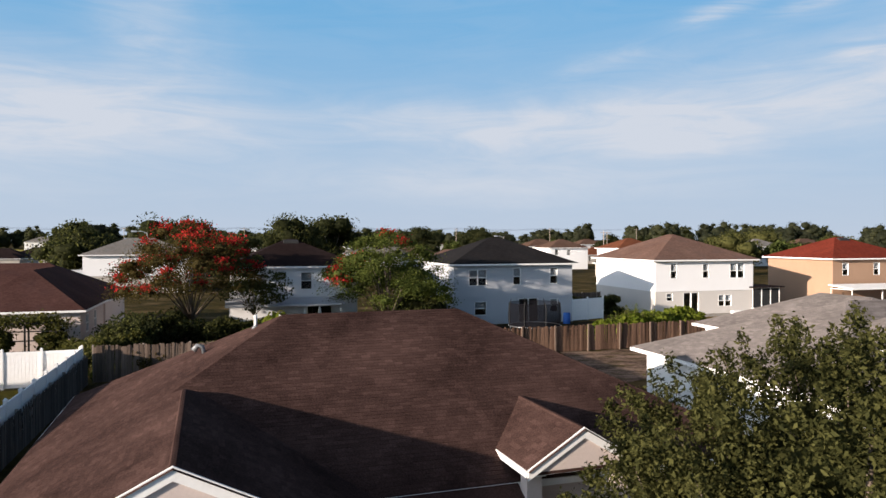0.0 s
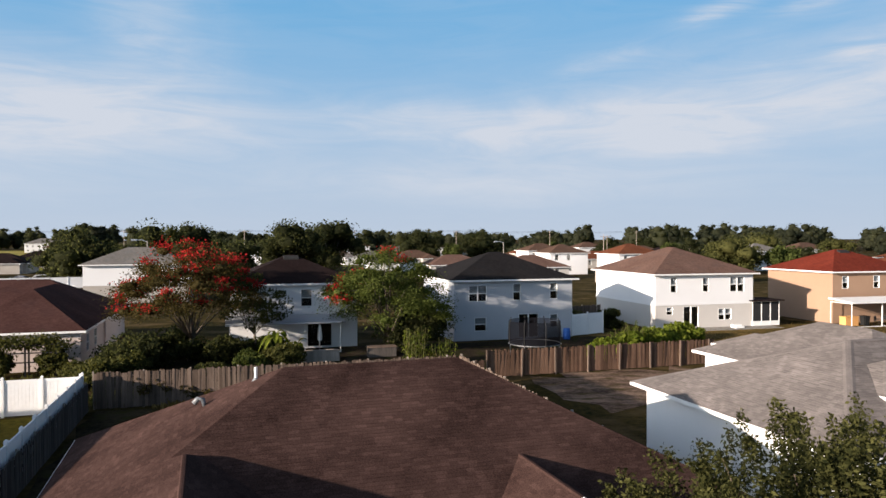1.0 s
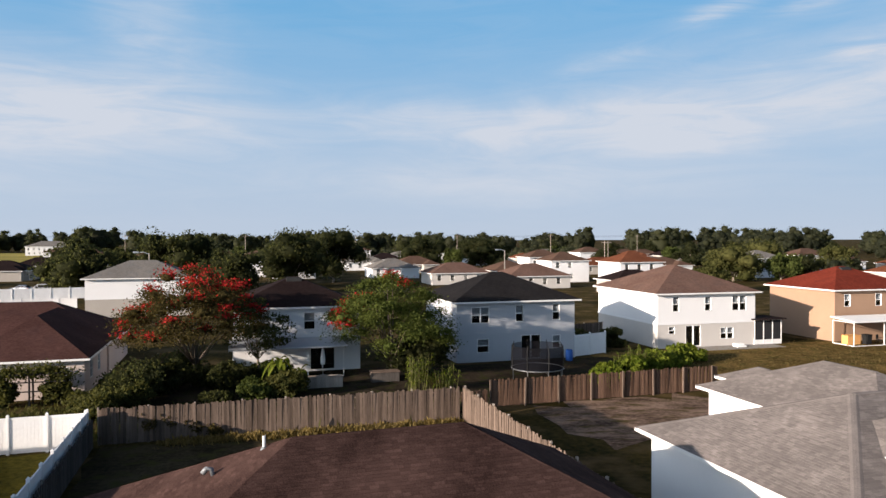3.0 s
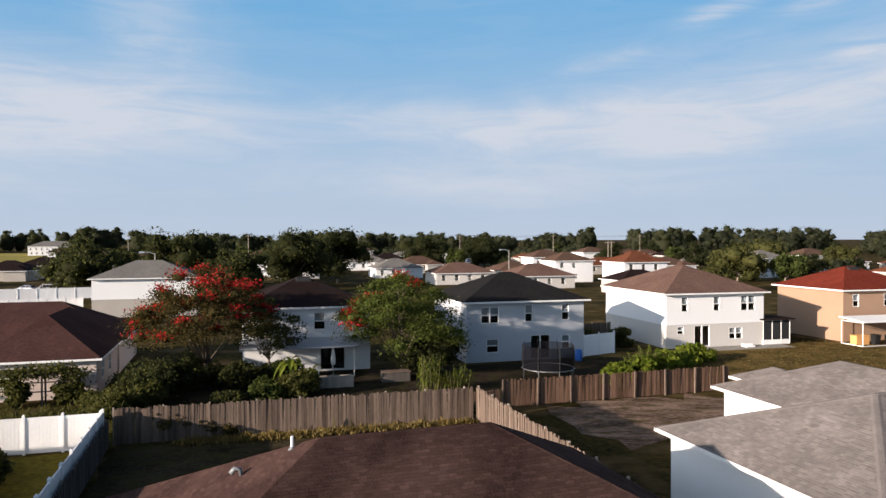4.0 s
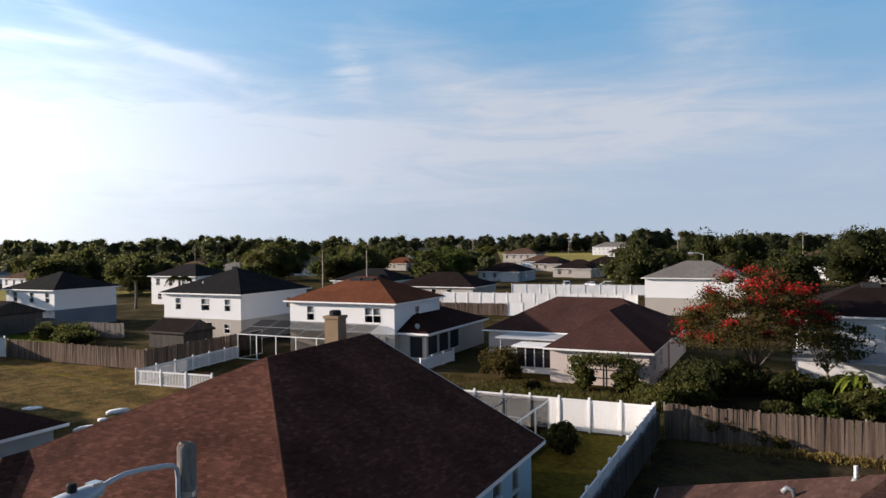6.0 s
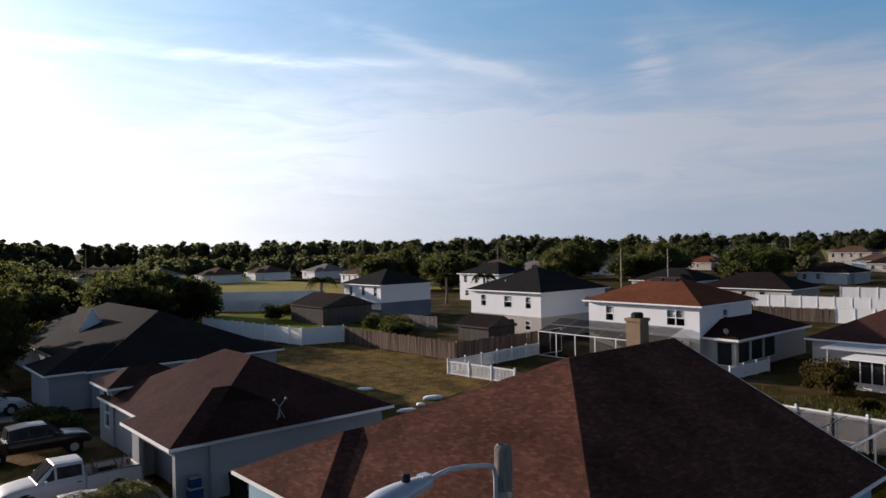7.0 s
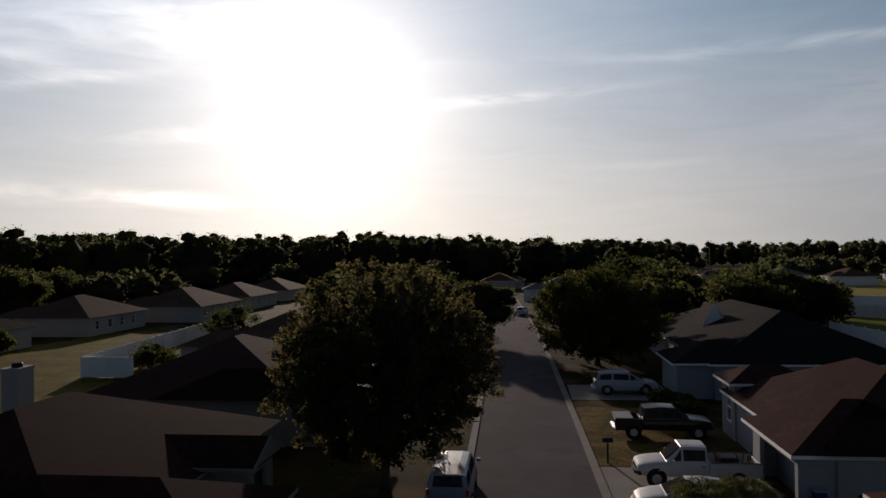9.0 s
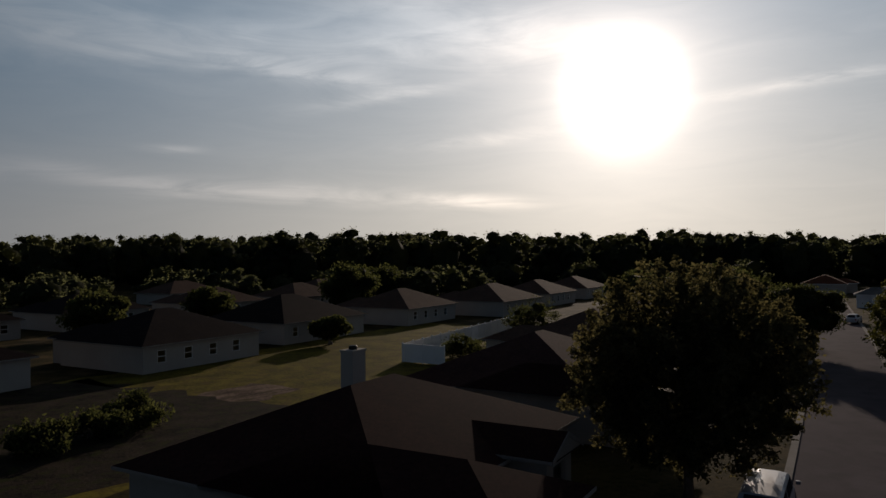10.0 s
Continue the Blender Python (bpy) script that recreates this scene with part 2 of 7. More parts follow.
def glassy(name, tint=(0.8, 0.85, 0.88), rough=0.03):
    """A pane: mostly clear, with a sharp reflection."""
    m, nt, p = nodes_of(name)
    p.inputs["Base Color"].default_value = (*tint, 1)
    p.inputs["Roughness"].default_value = rough
    p.inputs["Transmission Weight"].default_value = 1.0
    p.inputs["IOR"].default_value = 1.45
    return m


def coat(name, colour, rough=0.3, metal=0.0, clear=0.6, spec=0.5, dust=0.25):
    """Paint on metal, with light dust."""
    m, nt, p = nodes_of(name)
    geo = nt.nodes.new("ShaderNodeNewGeometry")
    t = node(nt, "ShaderNodeTexNoise", Scale=3.0, Detail=6.0)
    nt.links.new(geo.outputs["Position"], t.inputs["Vector"])
    nt.links.new(mix(nt, ramp(nt, t.outputs[0], [(0.4, (0, 0, 0)), (0.8, (dust,) * 3)]), colour, (0.35, 0.32, 0.28)), p.inputs["Base Color"])
    p.inputs["Roughness"].default_value, p.inputs["Metallic"].default_value = rough, metal
    p.inputs["Coat Weight"].default_value = clear
    p.inputs["Specular IOR Level"].default_value = spec
    return m


surface("lawn", (0.013, 0.0135, 0.004), (0.062, 0.044, 0.0135), 0.95, 2.6, 0.11, 0.5, stain=(0.10, 0.068, 0.032), dist=0.05, hard=0.1)
surface("dry_grass", (0.058, 0.038, 0.012), (0.185, 0.118, 0.04), 0.95, 4.5, 0.42, 0.8, stain=(0.066, 0.056, 0.016), dist=0.06, hard=0.07)
surface("green_grass", (0.04, 0.037, 0.006), (0.125, 0.1, 0.016), 0.95, 3.2, 0.25, 0.5, dist=0.05, hard=0.1)
surface("lush_grass", (0.055, 0.075, 0.008), (0.15, 0.165, 0.02), 0.95, 3.2, 0.25, 0.5, dist=0.05, hard=0.1)
# Soil darkened to paint tree and house shade onto the yards.
surface("soil_shade_dark", (0.010, 0.008, 0.006), (0.045, 0.033, 0.022), 0.95, 5.0, 0.5, 0.7, stain=(0.03, 0.032, 0.01), dist=0.05, hard=0.1)
surface("soil", (0.055, 0.035, 0.025), (0.235, 0.16, 0.118), 0.95, 5.0, 0.45, 0.7, stretch=(0.6, 1.5, 1), stain=(0.07, 0.052, 0.022), dist=0.05, hard=0.07)
surface("sun_grass", (0.06, 0.05, 0.008), (0.17, 0.135, 0.021), 0.95, 3.4, 0.35, 0.6, stain=(0.10, 0.07, 0.02), dist=0.05, hard=0.08)
surface("far_field", (0.16, 0.15, 0.04), (0.34, 0.27, 0.08), 0.95, 0.3, 0.02, 0.0)
surface("asphalt", (0.08, 0.067, 0.071), (0.126, 0.107, 0.113), 0.95, 30.0, 0.25, 0.3, stain=(0.085, 0.073, 0.077), spec=0.02)
surface("concrete", (0.2, 0.182, 0.165), (0.32, 0.295, 0.265), 0.9, 14.0, 0.5, 0.2, stain=(0.25, 0.23, 0.2))
surface("shingle_brown", (0.026, 0.0145, 0.0125), (0.076, 0.044, 0.037), 0.92, 26.0, 0.4, 0.6, island=0.17, hard=0.11)
surface("shingle_red_brown", (0.046, 0.0205, 0.0155), (0.105, 0.047, 0.034), 0.92, 26.0, 0.45, 0.5, island=0.24, hard=0.11)
surface("shingle_grey", (0.135, 0.118, 0.11), (0.212, 0.184, 0.171), 0.92, 26.0, 0.5, 0.5, island=0.14, stain=(0.15, 0.131, 0.122), hard=0.1)
courses("roof_brown", (0.042, 0.0205, 0.0175), (0.084, 0.042, 0.036))
courses("roof_umber", (0.032, 0.0155, 0.0132), (0.066, 0.0315, 0.027))
courses("roof_sand", (0.095, 0.054, 0.042), (0.17, 0.103, 0.08))
courses("roof_maroon", (0.025, 0.0112, 0.0095), (0.051, 0.0225, 0.0185))
courses("roof_tan", (0.07038, 0.03988, 0.02815), (0.1267, 0.07739, 0.0563))
courses("roof_charcoal", (0.01176, 0.01092, 0.01134), (0.0252, 0.0231, 0.0231))
courses("roof_red", (0.105, 0.018, 0.0115), (0.175, 0.035, 0.0205))
courses("roof_rust", (0.0975, 0.03375, 0.018), (0.1725, 0.06375, 0.03375))
courses("roof_grey", (0.125, 0.115, 0.105), (0.215, 0.195, 0.175))
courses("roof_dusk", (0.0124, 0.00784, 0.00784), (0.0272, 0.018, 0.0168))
surface("stucco_white", (0.69, 0.685, 0.685), (0.74, 0.735, 0.735), 0.9, 20.0, 0.35, 0.25)
surface("stucco_cream", (0.48, 0.45, 0.42), (0.56, 0.525, 0.49), 0.9, 20.0, 0.35, 0.25)
surface("stucco_beige", (0.3536, 0.3196, 0.2856), (0.4216, 0.3876, 0.3468), 0.9, 20.0, 0.35, 0.25)
surface("stucco_grey", (0.36, 0.375, 0.4), (0.44, 0.45, 0.475), 0.9, 20.0, 0.35, 0.25)
# White stucco greyed to put the shade on these walls into the colour.
surface("stucco_shaded_white", (0.25, 0.255, 0.27), (0.31, 0.315, 0.33), 0.9, 20.0, 0.35, 0.25)
surface("stucco_orange", (0.29, 0.185, 0.125), (0.34, 0.22, 0.15), 0.9, 20.0, 0.35, 0.25)
surface("stucco_pink", (0.5, 0.42, 0.385), (0.58, 0.49, 0.45), 0.9, 20.0, 0.35, 0.25)
surface("stucco_blue", (0.27, 0.39, 0.46), (0.36, 0.49, 0.56), 0.9, 20.0, 0.35, 0.25)
# Wall and trim tone darkened for the backlit houses across the street.
surface("stucco_painted_shade", (0.22, 0.20, 0.18), (0.30, 0.275, 0.25), 0.9, 20.0, 0.35, 0.25)
surface("stucco_dim", (0.10, 0.13, 0.17), (0.16, 0.19, 0.23), 0.9, 20.0, 0.35, 0.25)
surface("trim_white", (0.70, 0.69, 0.67), (0.82, 0.81, 0.79), 0.6, 10.0, 0.8, 0.1, spec=0.3)
surface("vinyl", (0.74, 0.73, 0.72), (0.84, 0.83, 0.82), 0.45, 6.0, 0.6, 0.05, vary=0.08, spec=0.35)
surface("fence_wood", (0.0861, 0.06232, 0.0492), (0.1886, 0.1394, 0.1107), 0.9, 7.0, 0.7, 0.5, vary=0.4, stretch=(3, 3, 0.35), dist=0.006)
surface("pole_wood", (0.11, 0.098, 0.09), (0.3, 0.265, 0.235), 0.92, 9.0, 1.6, 0.7, stretch=(2.5, 2.5, 0.5), stain=(0.07, 0.06, 0.055), dist=0.01)
surface("fence_red", (0.0765, 0.045, 0.0315), (0.171, 0.1035, 0.072), 0.9, 7.0, 0.7, 0.5, vary=0.4, stretch=(3, 3, 0.35), dist=0.006)
surface("fence_dark", (0.05, 0.045, 0.042), (0.11, 0.095, 0.085), 0.9, 7.0, 0.7, 0.5, vary=0.3, stretch=(3, 3, 0.35), dist=0.006)
surface("post_wood", (0.26, 0.21, 0.17), (0.42, 0.36, 0.31), 0.9, 9.0, 0.8, 0.5, vary=0.2, stretch=(4, 4, 0.3), dist=0.008)
surface("old_shed", (0.10, 0.09, 0.08), (0.22, 0.19, 0.17), 0.9, 7.0, 0.7, 0.4, stretch=(3, 3, 0.4))
surface("bark", (0.10, 0.075, 0.055), (0.30, 0.25, 0.21), 0.95, 9.0, 1.5, 0.8, stretch=(2, 2, 0.5), dist=0.03)
surface("bark_dark", (0.06, 0.045, 0.035), (0.17, 0.135, 0.11), 0.95, 9.0, 1.5, 0.8, stretch=(2, 2, 0.5), dist=0.03)
surface("palm_bark", (0.14, 0.11, 0.085), (0.26, 0.22, 0.18), 0.95, 9.0, 1.5, 0.8, stretch=(1, 1, 4), dist=0.03)
leafy("leaf_oak", (0.0055, 0.0082, 0.0026), (0.075, 0.074, 0.025), 0.22)
# Leaves lightened and browned to imitate glare veil over the backlit kerb oak.
leafy("leaf_veil_brown", (0.028, 0.027, 0.017), (0.1, 0.088, 0.052), 0.6)
leafy("leaf_palm", (0.05, 0.055, 0.016), (0.19, 0.18, 0.07), 0.3)
leafy("leaf_green", (0.018, 0.028, 0.0075), (0.082, 0.097, 0.028))
leafy("leaf_dark", (0.019, 0.025, 0.012), (0.066, 0.07, 0.032), 0.68)
leafy("leaf_fern", (0.024, 0.036, 0.008), (0.1, 0.118, 0.03))
leafy("leaf_rust", (0.02, 0.019, 0.007), (0.084, 0.064, 0.024))
leafy("leaf_lime", (0.03938, 0.06187, 0.005625), (0.1462, 0.1688, 0.02531))
leafy("leaf_olive", (0.024, 0.03, 0.0084), (0.09, 0.08696, 0.03))
leafy("straw", (0.075, 0.055, 0.02), (0.21, 0.155, 0.06))
leafy("flower_red", (0.2, 0.011, 0.012), (0.46, 0.035, 0.033))
# Green lifted and greyed so the colour carries distance haze and veil.
leafy("wood_far_hazed", (0.036, 0.044, 0.03), (0.108, 0.114, 0.07), 0.78)
# Near-black colour that stands in for shade inside rooms.
surface("unlit_black", (0.012, 0.012, 0.013), (0.02, 0.02, 0.021), 0.9)
surface("screen_mesh", (0.02, 0.02, 0.022), (0.035, 0.035, 0.036), 0.7)
surface("blind", (0.27, 0.27, 0.28), (0.36, 0.36, 0.37), 0.7)
surface("frame_dark", (0.02, 0.02, 0.02), (0.04, 0.04, 0.04), 0.5)
surface("rubber", (0.012, 0.012, 0.012), (0.025, 0.025, 0.025), 0.8)
surface("steel", (0.45, 0.46, 0.48), (0.6, 0.61, 0.63), 0.35, metal=0.9)
surface("lamp_grey", (0.36, 0.40, 0.44), (0.50, 0.54, 0.58), 0.4, metal=0.3)
surface("mount_grey", (0.16, 0.17, 0.18), (0.26, 0.27, 0.28), 0.5, metal=0.3)
surface("brick_tan", (0.19, 0.135, 0.085), (0.28, 0.205, 0.135), 0.9, 12.0, 1.0, 0.4)
surface("blue_plastic", (0.03, 0.10, 0.35), (0.05, 0.15, 0.45), 0.45)
surface("bin_blue", (0.015, 0.035, 0.10), (0.03, 0.06, 0.16), 0.5)
surface("wood_orange", (0.55, 0.27, 0.09), (0.68, 0.36, 0.14), 0.8)
glassy("glass")
coat("paint_white", (0.47, 0.47, 0.48), 0.5, 0.0, 0.08, 0.3)
# Silver darkened and blued to stand in for tree shade on the van.
coat("paint_silver_shaded", (0.2, 0.22, 0.26), 0.4, 0.2, 0.2)
coat("paint_maroon", (0.014, 0.005, 0.006), 0.35, 0.0, 0.2, 0.3, 0.03)
coat("paint_dark", (0.02, 0.022, 0.026), 0.3)
coat("car_glass", (0.028, 0.028, 0.032), 0.5, 0.0, 0.0, 0.0, 0.1)
coat("lens_red", (0.45, 0.02, 0.02), 0.2)
coat("lens_clear", (0.7, 0.7, 0.7), 0.1)



def netting(name, colour, open_share):
    """Fine insect mesh: seen through, and dark."""
    m, nt, p = nodes_of(name)
    p.inputs["Base Color"].default_value, p.inputs["Roughness"].default_value = (*colour, 1), 0.8
    p.inputs["Specular IOR Level"].default_value = 0.0
    t, ms = nt.nodes.new("ShaderNodeBsdfTransparent"), nt.nodes.new("ShaderNodeMixShader")
    ms.inputs[0].default_value = open_share
    nt.links.new(p.outputs[0], ms.inputs[1])
    nt.links.new(t.outputs[0], ms.inputs[2])
    nt.links.new(ms.outputs[0], nt.nodes["Material Output"].inputs[0])
    return m


netting("net_dark", (0.008, 0.008, 0.01), 0.36)
netting("net_mesh", (0.006, 0.006, 0.007), 0.66)

# ---- mesh tools ----
class MB:
    """Collects corners and faces for one mesh."""

    def __init__(self):
        self.v, self.f = [], []

    def face(self, *pts):
        n = len(self.v)
        self.v += [tuple(p) for p in pts]
        self.f.append(tuple(range(n, n + len(pts))))

    def solid(self, lower, upper):
        """A closed prism between two rings of corners, counter-clockwise seen from above."""
        n, k = len(self.v), len(lower)
        self.v += [tuple(p) for p in lower] + [tuple(p) for p in upper]
        self.f.append(tuple(n + i for i in reversed(range(k))))
        self.f.append(tuple(n + k + i for i in range(k)))
        for i in range(k):
            j = (i + 1) % k
            self.f.append((n + i, n + j, n + k + j, n + k + i))

    def box(self, x0, y0, z0, x1, y1, z1):
        self.solid([(x0, y0, z0), (x1, y0, z0), (x1, y1, z0), (x0, y1, z0)], [(x0, y0, z1), (x1, y0, z1), (x1, y1, z1), (x0, y1, z1)])
        return self

    def tube(self, pts, radii, n=8):
        """A tapered round limb through points."""
        rings = []
        for i, p in enumerate(pts):
            p = Vector(p)
            a, b = Vector(pts[max(i - 1, 0)]), Vector(pts[min(i + 1, len(pts) - 1)])
            d = (b - a).normalized()
            s = d.cross(Vector((0.31, 0.95, 0.05))).normalized()
            t = d.cross(s)
            rings.append([p + (s * math.cos(2 * math.pi * k / n) + t * math.sin(2 * math.pi * k / n)) * radii[i] for k in range(n)])
        base = len(self.v)
        for r in rings:
            self.v += [tuple(p) for p in r]
        for i in range(len(rings) - 1):
            for k in range(n):
                a, b = base + i * n + k, base + i * n + (k + 1) % n
                self.f.append((a, b, b + n, a + n))
        self.f.append(tuple(base + k for k in reversed(range(n))))
        self.f.append(tuple(base + (len(rings) - 1) * n + k for k in range(n)))
        return self

    def bar(self, p, q, w):
        return self.tube([p, q], [w * 0.7, w * 0.7], 4)

    def mesh(self, name, material, smooth=False):
        me = bpy.data.meshes.new(name)
        me.from_pydata(self.v, [], self.f)
        me.materials.append(MATS[material])
        if smooth:
            me.polygons.foreach_set("use_smooth", [True] * len(me.polygons))
        me.update()
        return me


def part(name, mb, material, parent=None, label="", smooth=False):
    ob = new(name, mb.mesh(name, material, smooth) if isinstance(mb, MB) else mb)
    ob.parent = parent
    return tagged(ob, label)


def soft_edges(ob, width, segments=2):
    b = ob.modifiers.new("edge", "BEVEL")
    b.width, b.segments, b.limit_method = width, segments, "ANGLE"
    return ob


TURN = 17.0
CU, SU = math.cos(radians(TURN)), math.sin(radians(TURN))


def site(u, v, z=0.0):
    """A place by the streets' own grid: u along the road, v across it."""
    return Vector((u * CU - v * SU, u * SU + v * CU, z))


def thing(name, u, v, turn=0.0, label="", category="", group="", kind="", z=0.0):
    ob = new(name)
    p = site(u, v, z)
    ob.matrix_world = pose(p.x, p.y, p.z, 0, 0, TURN + turn)
    return tagged(ob, label, category, group, kind)


# ---- building kit ----
def slopes_of(x0, y0, x1, y1, ze, s, axis="u", ends="hh", run=None):
    """The slopes of one roof over a rectangle (eave corners first), and its gable triangles. ends: h hip or g gable, at the low and the high end of the ridge."""
    if axis == "v":
        sl, gb = slopes_of(y0, -x1, y1, -x0, ze, s, "u", ends, run)
        turn = lambda p: (-p[1], p[0], p[2])
        return [[turn(p) for p in q] for q in sl], [[turn(p) for p in q] for q in gb]
    half = (y1 - y0) / 2
    ym, zr = (y0 + y1) / 2, ze + half * s
    a = x0 + ((run or half) if ends[0] == "h" else 0)
    b = x1 - (half if ends[1] == "h" else 0)
    if a > b:
        a = b = (a + b) / 2
    sl = [[(x0, y0, ze), (x1, y0, ze), (b, ym, zr), (a, ym, zr)], [(x1, y1, ze), (x0, y1, ze), (a, ym, zr), (b, ym, zr)]]
    gb = []
    for q, kind in (([(x0, y1, ze), (x0, y0, ze), (a, ym, zr)], ends[0]), ([(x1, y0, ze), (x1, y1, ze), (b, ym, zr)], ends[1])):
        (sl if kind == "h" else gb).append(q)
    return sl, gb


def loft(mb, rings):
    n, k = len(mb.v), len(rings[0])
    for r in rings:
        mb.v += [tuple(p) for p in r]
    for i in range(len(rings) - 1):
        for j in range(k):
            a, b = n + i * k + j, n + i * k + (j + 1) % k
            mb.f.append((a, b, b + k, a + k))
    mb.f.append(tuple(n + j for j in reversed(range(k))))
    mb.f.append(tuple(n + (len(rings) - 1) * k + j for j in range(k)))
    return mb


def row_span(pts, b):
    """Where the level line at b crosses a flat polygon of (a, b) corners."""
    hits = []
    for (a0, b0), (a1, b1) in zip(pts, pts[1:] + pts[:1]):
        if abs(b1 - b0) > 1e-9 and min(b0, b1) - 1e-9 <= b <= max(b0, b1) + 1e-9:
            hits.append(a0 + (a1 - a0) * (b - b0) / (b1 - b0))
        elif abs(b1 - b0) <= 1e-9 and abs(b - b0) < 1e-6:
            hits += [a0, a1]
    return (min(hits), max(hits)) if hits else None


def shingles(poly, rng, step=0.12, wide=0.24):
    """Tabs laid in staggered rows on one slope, each a little lifted at its lower edge. Yields four top corners and two lower ones."""
    p = [Vector(q) for q in poly]
    e = (p[1] - p[0]).normalized()
    nrm = e.cross(p[2] - p[0]).normalized()
    g = nrm.cross(e)
    flat = [((q - p[0]).dot(e), (q - p[0]).dot(g)) for q in p]
    top = max(b for _, b in flat)
    b, k = 0.0, 0
    while b < top - 0.02:
        b1 = min(b + step, top - 0.001)
        lo, hi = row_span(flat, b + 1e-4), row_span(flat, b1)
        if not lo or not hi:
            break
        a = lo[0] - wide * (0.5 * (k % 2) + 0.2 * rng.random())
        while a < lo[1]:
            w = wide * (0.75 + 0.5 * rng.random())
            l0, l1 = max(a, lo[0]), min(a + w, lo[1])
            h0, h1 = max(a, hi[0]), min(a + w, hi[1])
            if l1 - l0 > 0.03:
                if h1 < h0:
                    h0 = h1 = min(max(a, hi[0]), hi[1])
                lift = 0.007 + 0.008 * rng.random()
                at = lambda aa, bb, up: p[0] + e * aa + g * bb + nrm * up
                yield (at(l0 + 0.004, b, lift), at(l1 - 0.004, b, lift), at(h1, b1 + 0.01, 0.004), at(h0, b1 + 0.01, 0.004),
                       at(l0 + 0.004, b, 0.0), at(l1 - 0.004, b, 0.0))
            a += w
        b, k = b1, k + 1


def lay_tabs(mb, tab):
    n = len(mb.v)
    mb.v += [tuple(q) for q in tab]
    mb.f += [(n, n + 1, n + 2, n + 3), (n + 4, n + 5, n + 1, n)]


class Side:
    """One side of a building: t along it, z up, d outwards."""

    def __init__(self, ax, ay, bx, by):
        self.o, b = Vector((ax, ay, 0)), Vector((bx, by, 0))
        self.long = (b - self.o).length
        self.t = (b - self.o).normalized()
        self.n = Vector((self.t.y, -self.t.x, 0))

    def at(self, t, z, d=0.0):
        return self.o + self.t * t + self.n * d + Vector((0, 0, z))

    def box(self, mb, t0, z0, t1, z1, d0, d1):
        ring = [(t0, d1), (t1, d1), (t1, d0), (t0, d0)]
        mb.solid([self.at(t, z0, d) for t, d in ring], [self.at(t, z1, d) for t, d in ring])


def sides(x0, y0, x1, y1):
    return {"S": Side(x0, y0, x1, y0), "E": Side(x1, y0, x1, y1), "N": Side(x1, y1, x0, y1), "W": Side(x0, y1, x0, y0)}


def pierced(side, z0, z1, holes, inset=0.0, thick=0.2, d=0.0):
    """A wall with openings through it, as one closed mesh."""
    ts = sorted({inset, side.long - inset, *[h[0] for h in holes], *[h[2] for h in holes]})
    zs = sorted({z0, z1, *[min(max(h[1], z0), z1) for h in holes], *[min(max(h[3], z0), z1) for h in holes]})
    return slotted(side, ts, zs, holes, d - thick, d)


def slotted(side, ts, zs, holes, d0, d1):
    mb, index = MB(), {}

    def corner(i, k, outer):
        if (i, k, outer) not in index:
            index[i, k, outer] = len(mb.v)
            mb.v.append(tuple(side.at(ts[i], zs[k], d1 if outer else d0)))
        return index[i, k, outer]

    def filled(i, k):
        if not (0 <= i < len(ts) - 1 and 0 <= k < len(zs) - 1):
            return False
        t, z = (ts[i] + ts[i + 1]) / 2, (zs[k] + zs[k + 1]) / 2
        return not any(h[0] < t < h[2] and h[1] < z < h[3] for h in holes)

    for i in range(len(ts) - 1):
        for k in range(len(zs) - 1):
            if not filled(i, k):
                continue
            a, b, c, e = (i, k), (i + 1, k), (i + 1, k + 1), (i, k + 1)
            mb.f.append(tuple(corner(*q, True) for q in (a, b, c, e)))
            mb.f.append(tuple(corner(*q, False) for q in (e, c, b, a)))
            for (p, q), (di, dk) in (((a, b), (0, -1)), ((b, c), (1, 0)), ((c, e), (0, 1)), ((e, a), (-1, 0))):
                if not filled(i + di, k + dk):
                    mb.f.append((corner(*p, False), corner(*q, False), corner(*q, True), corner(*p, True)))
    return mb


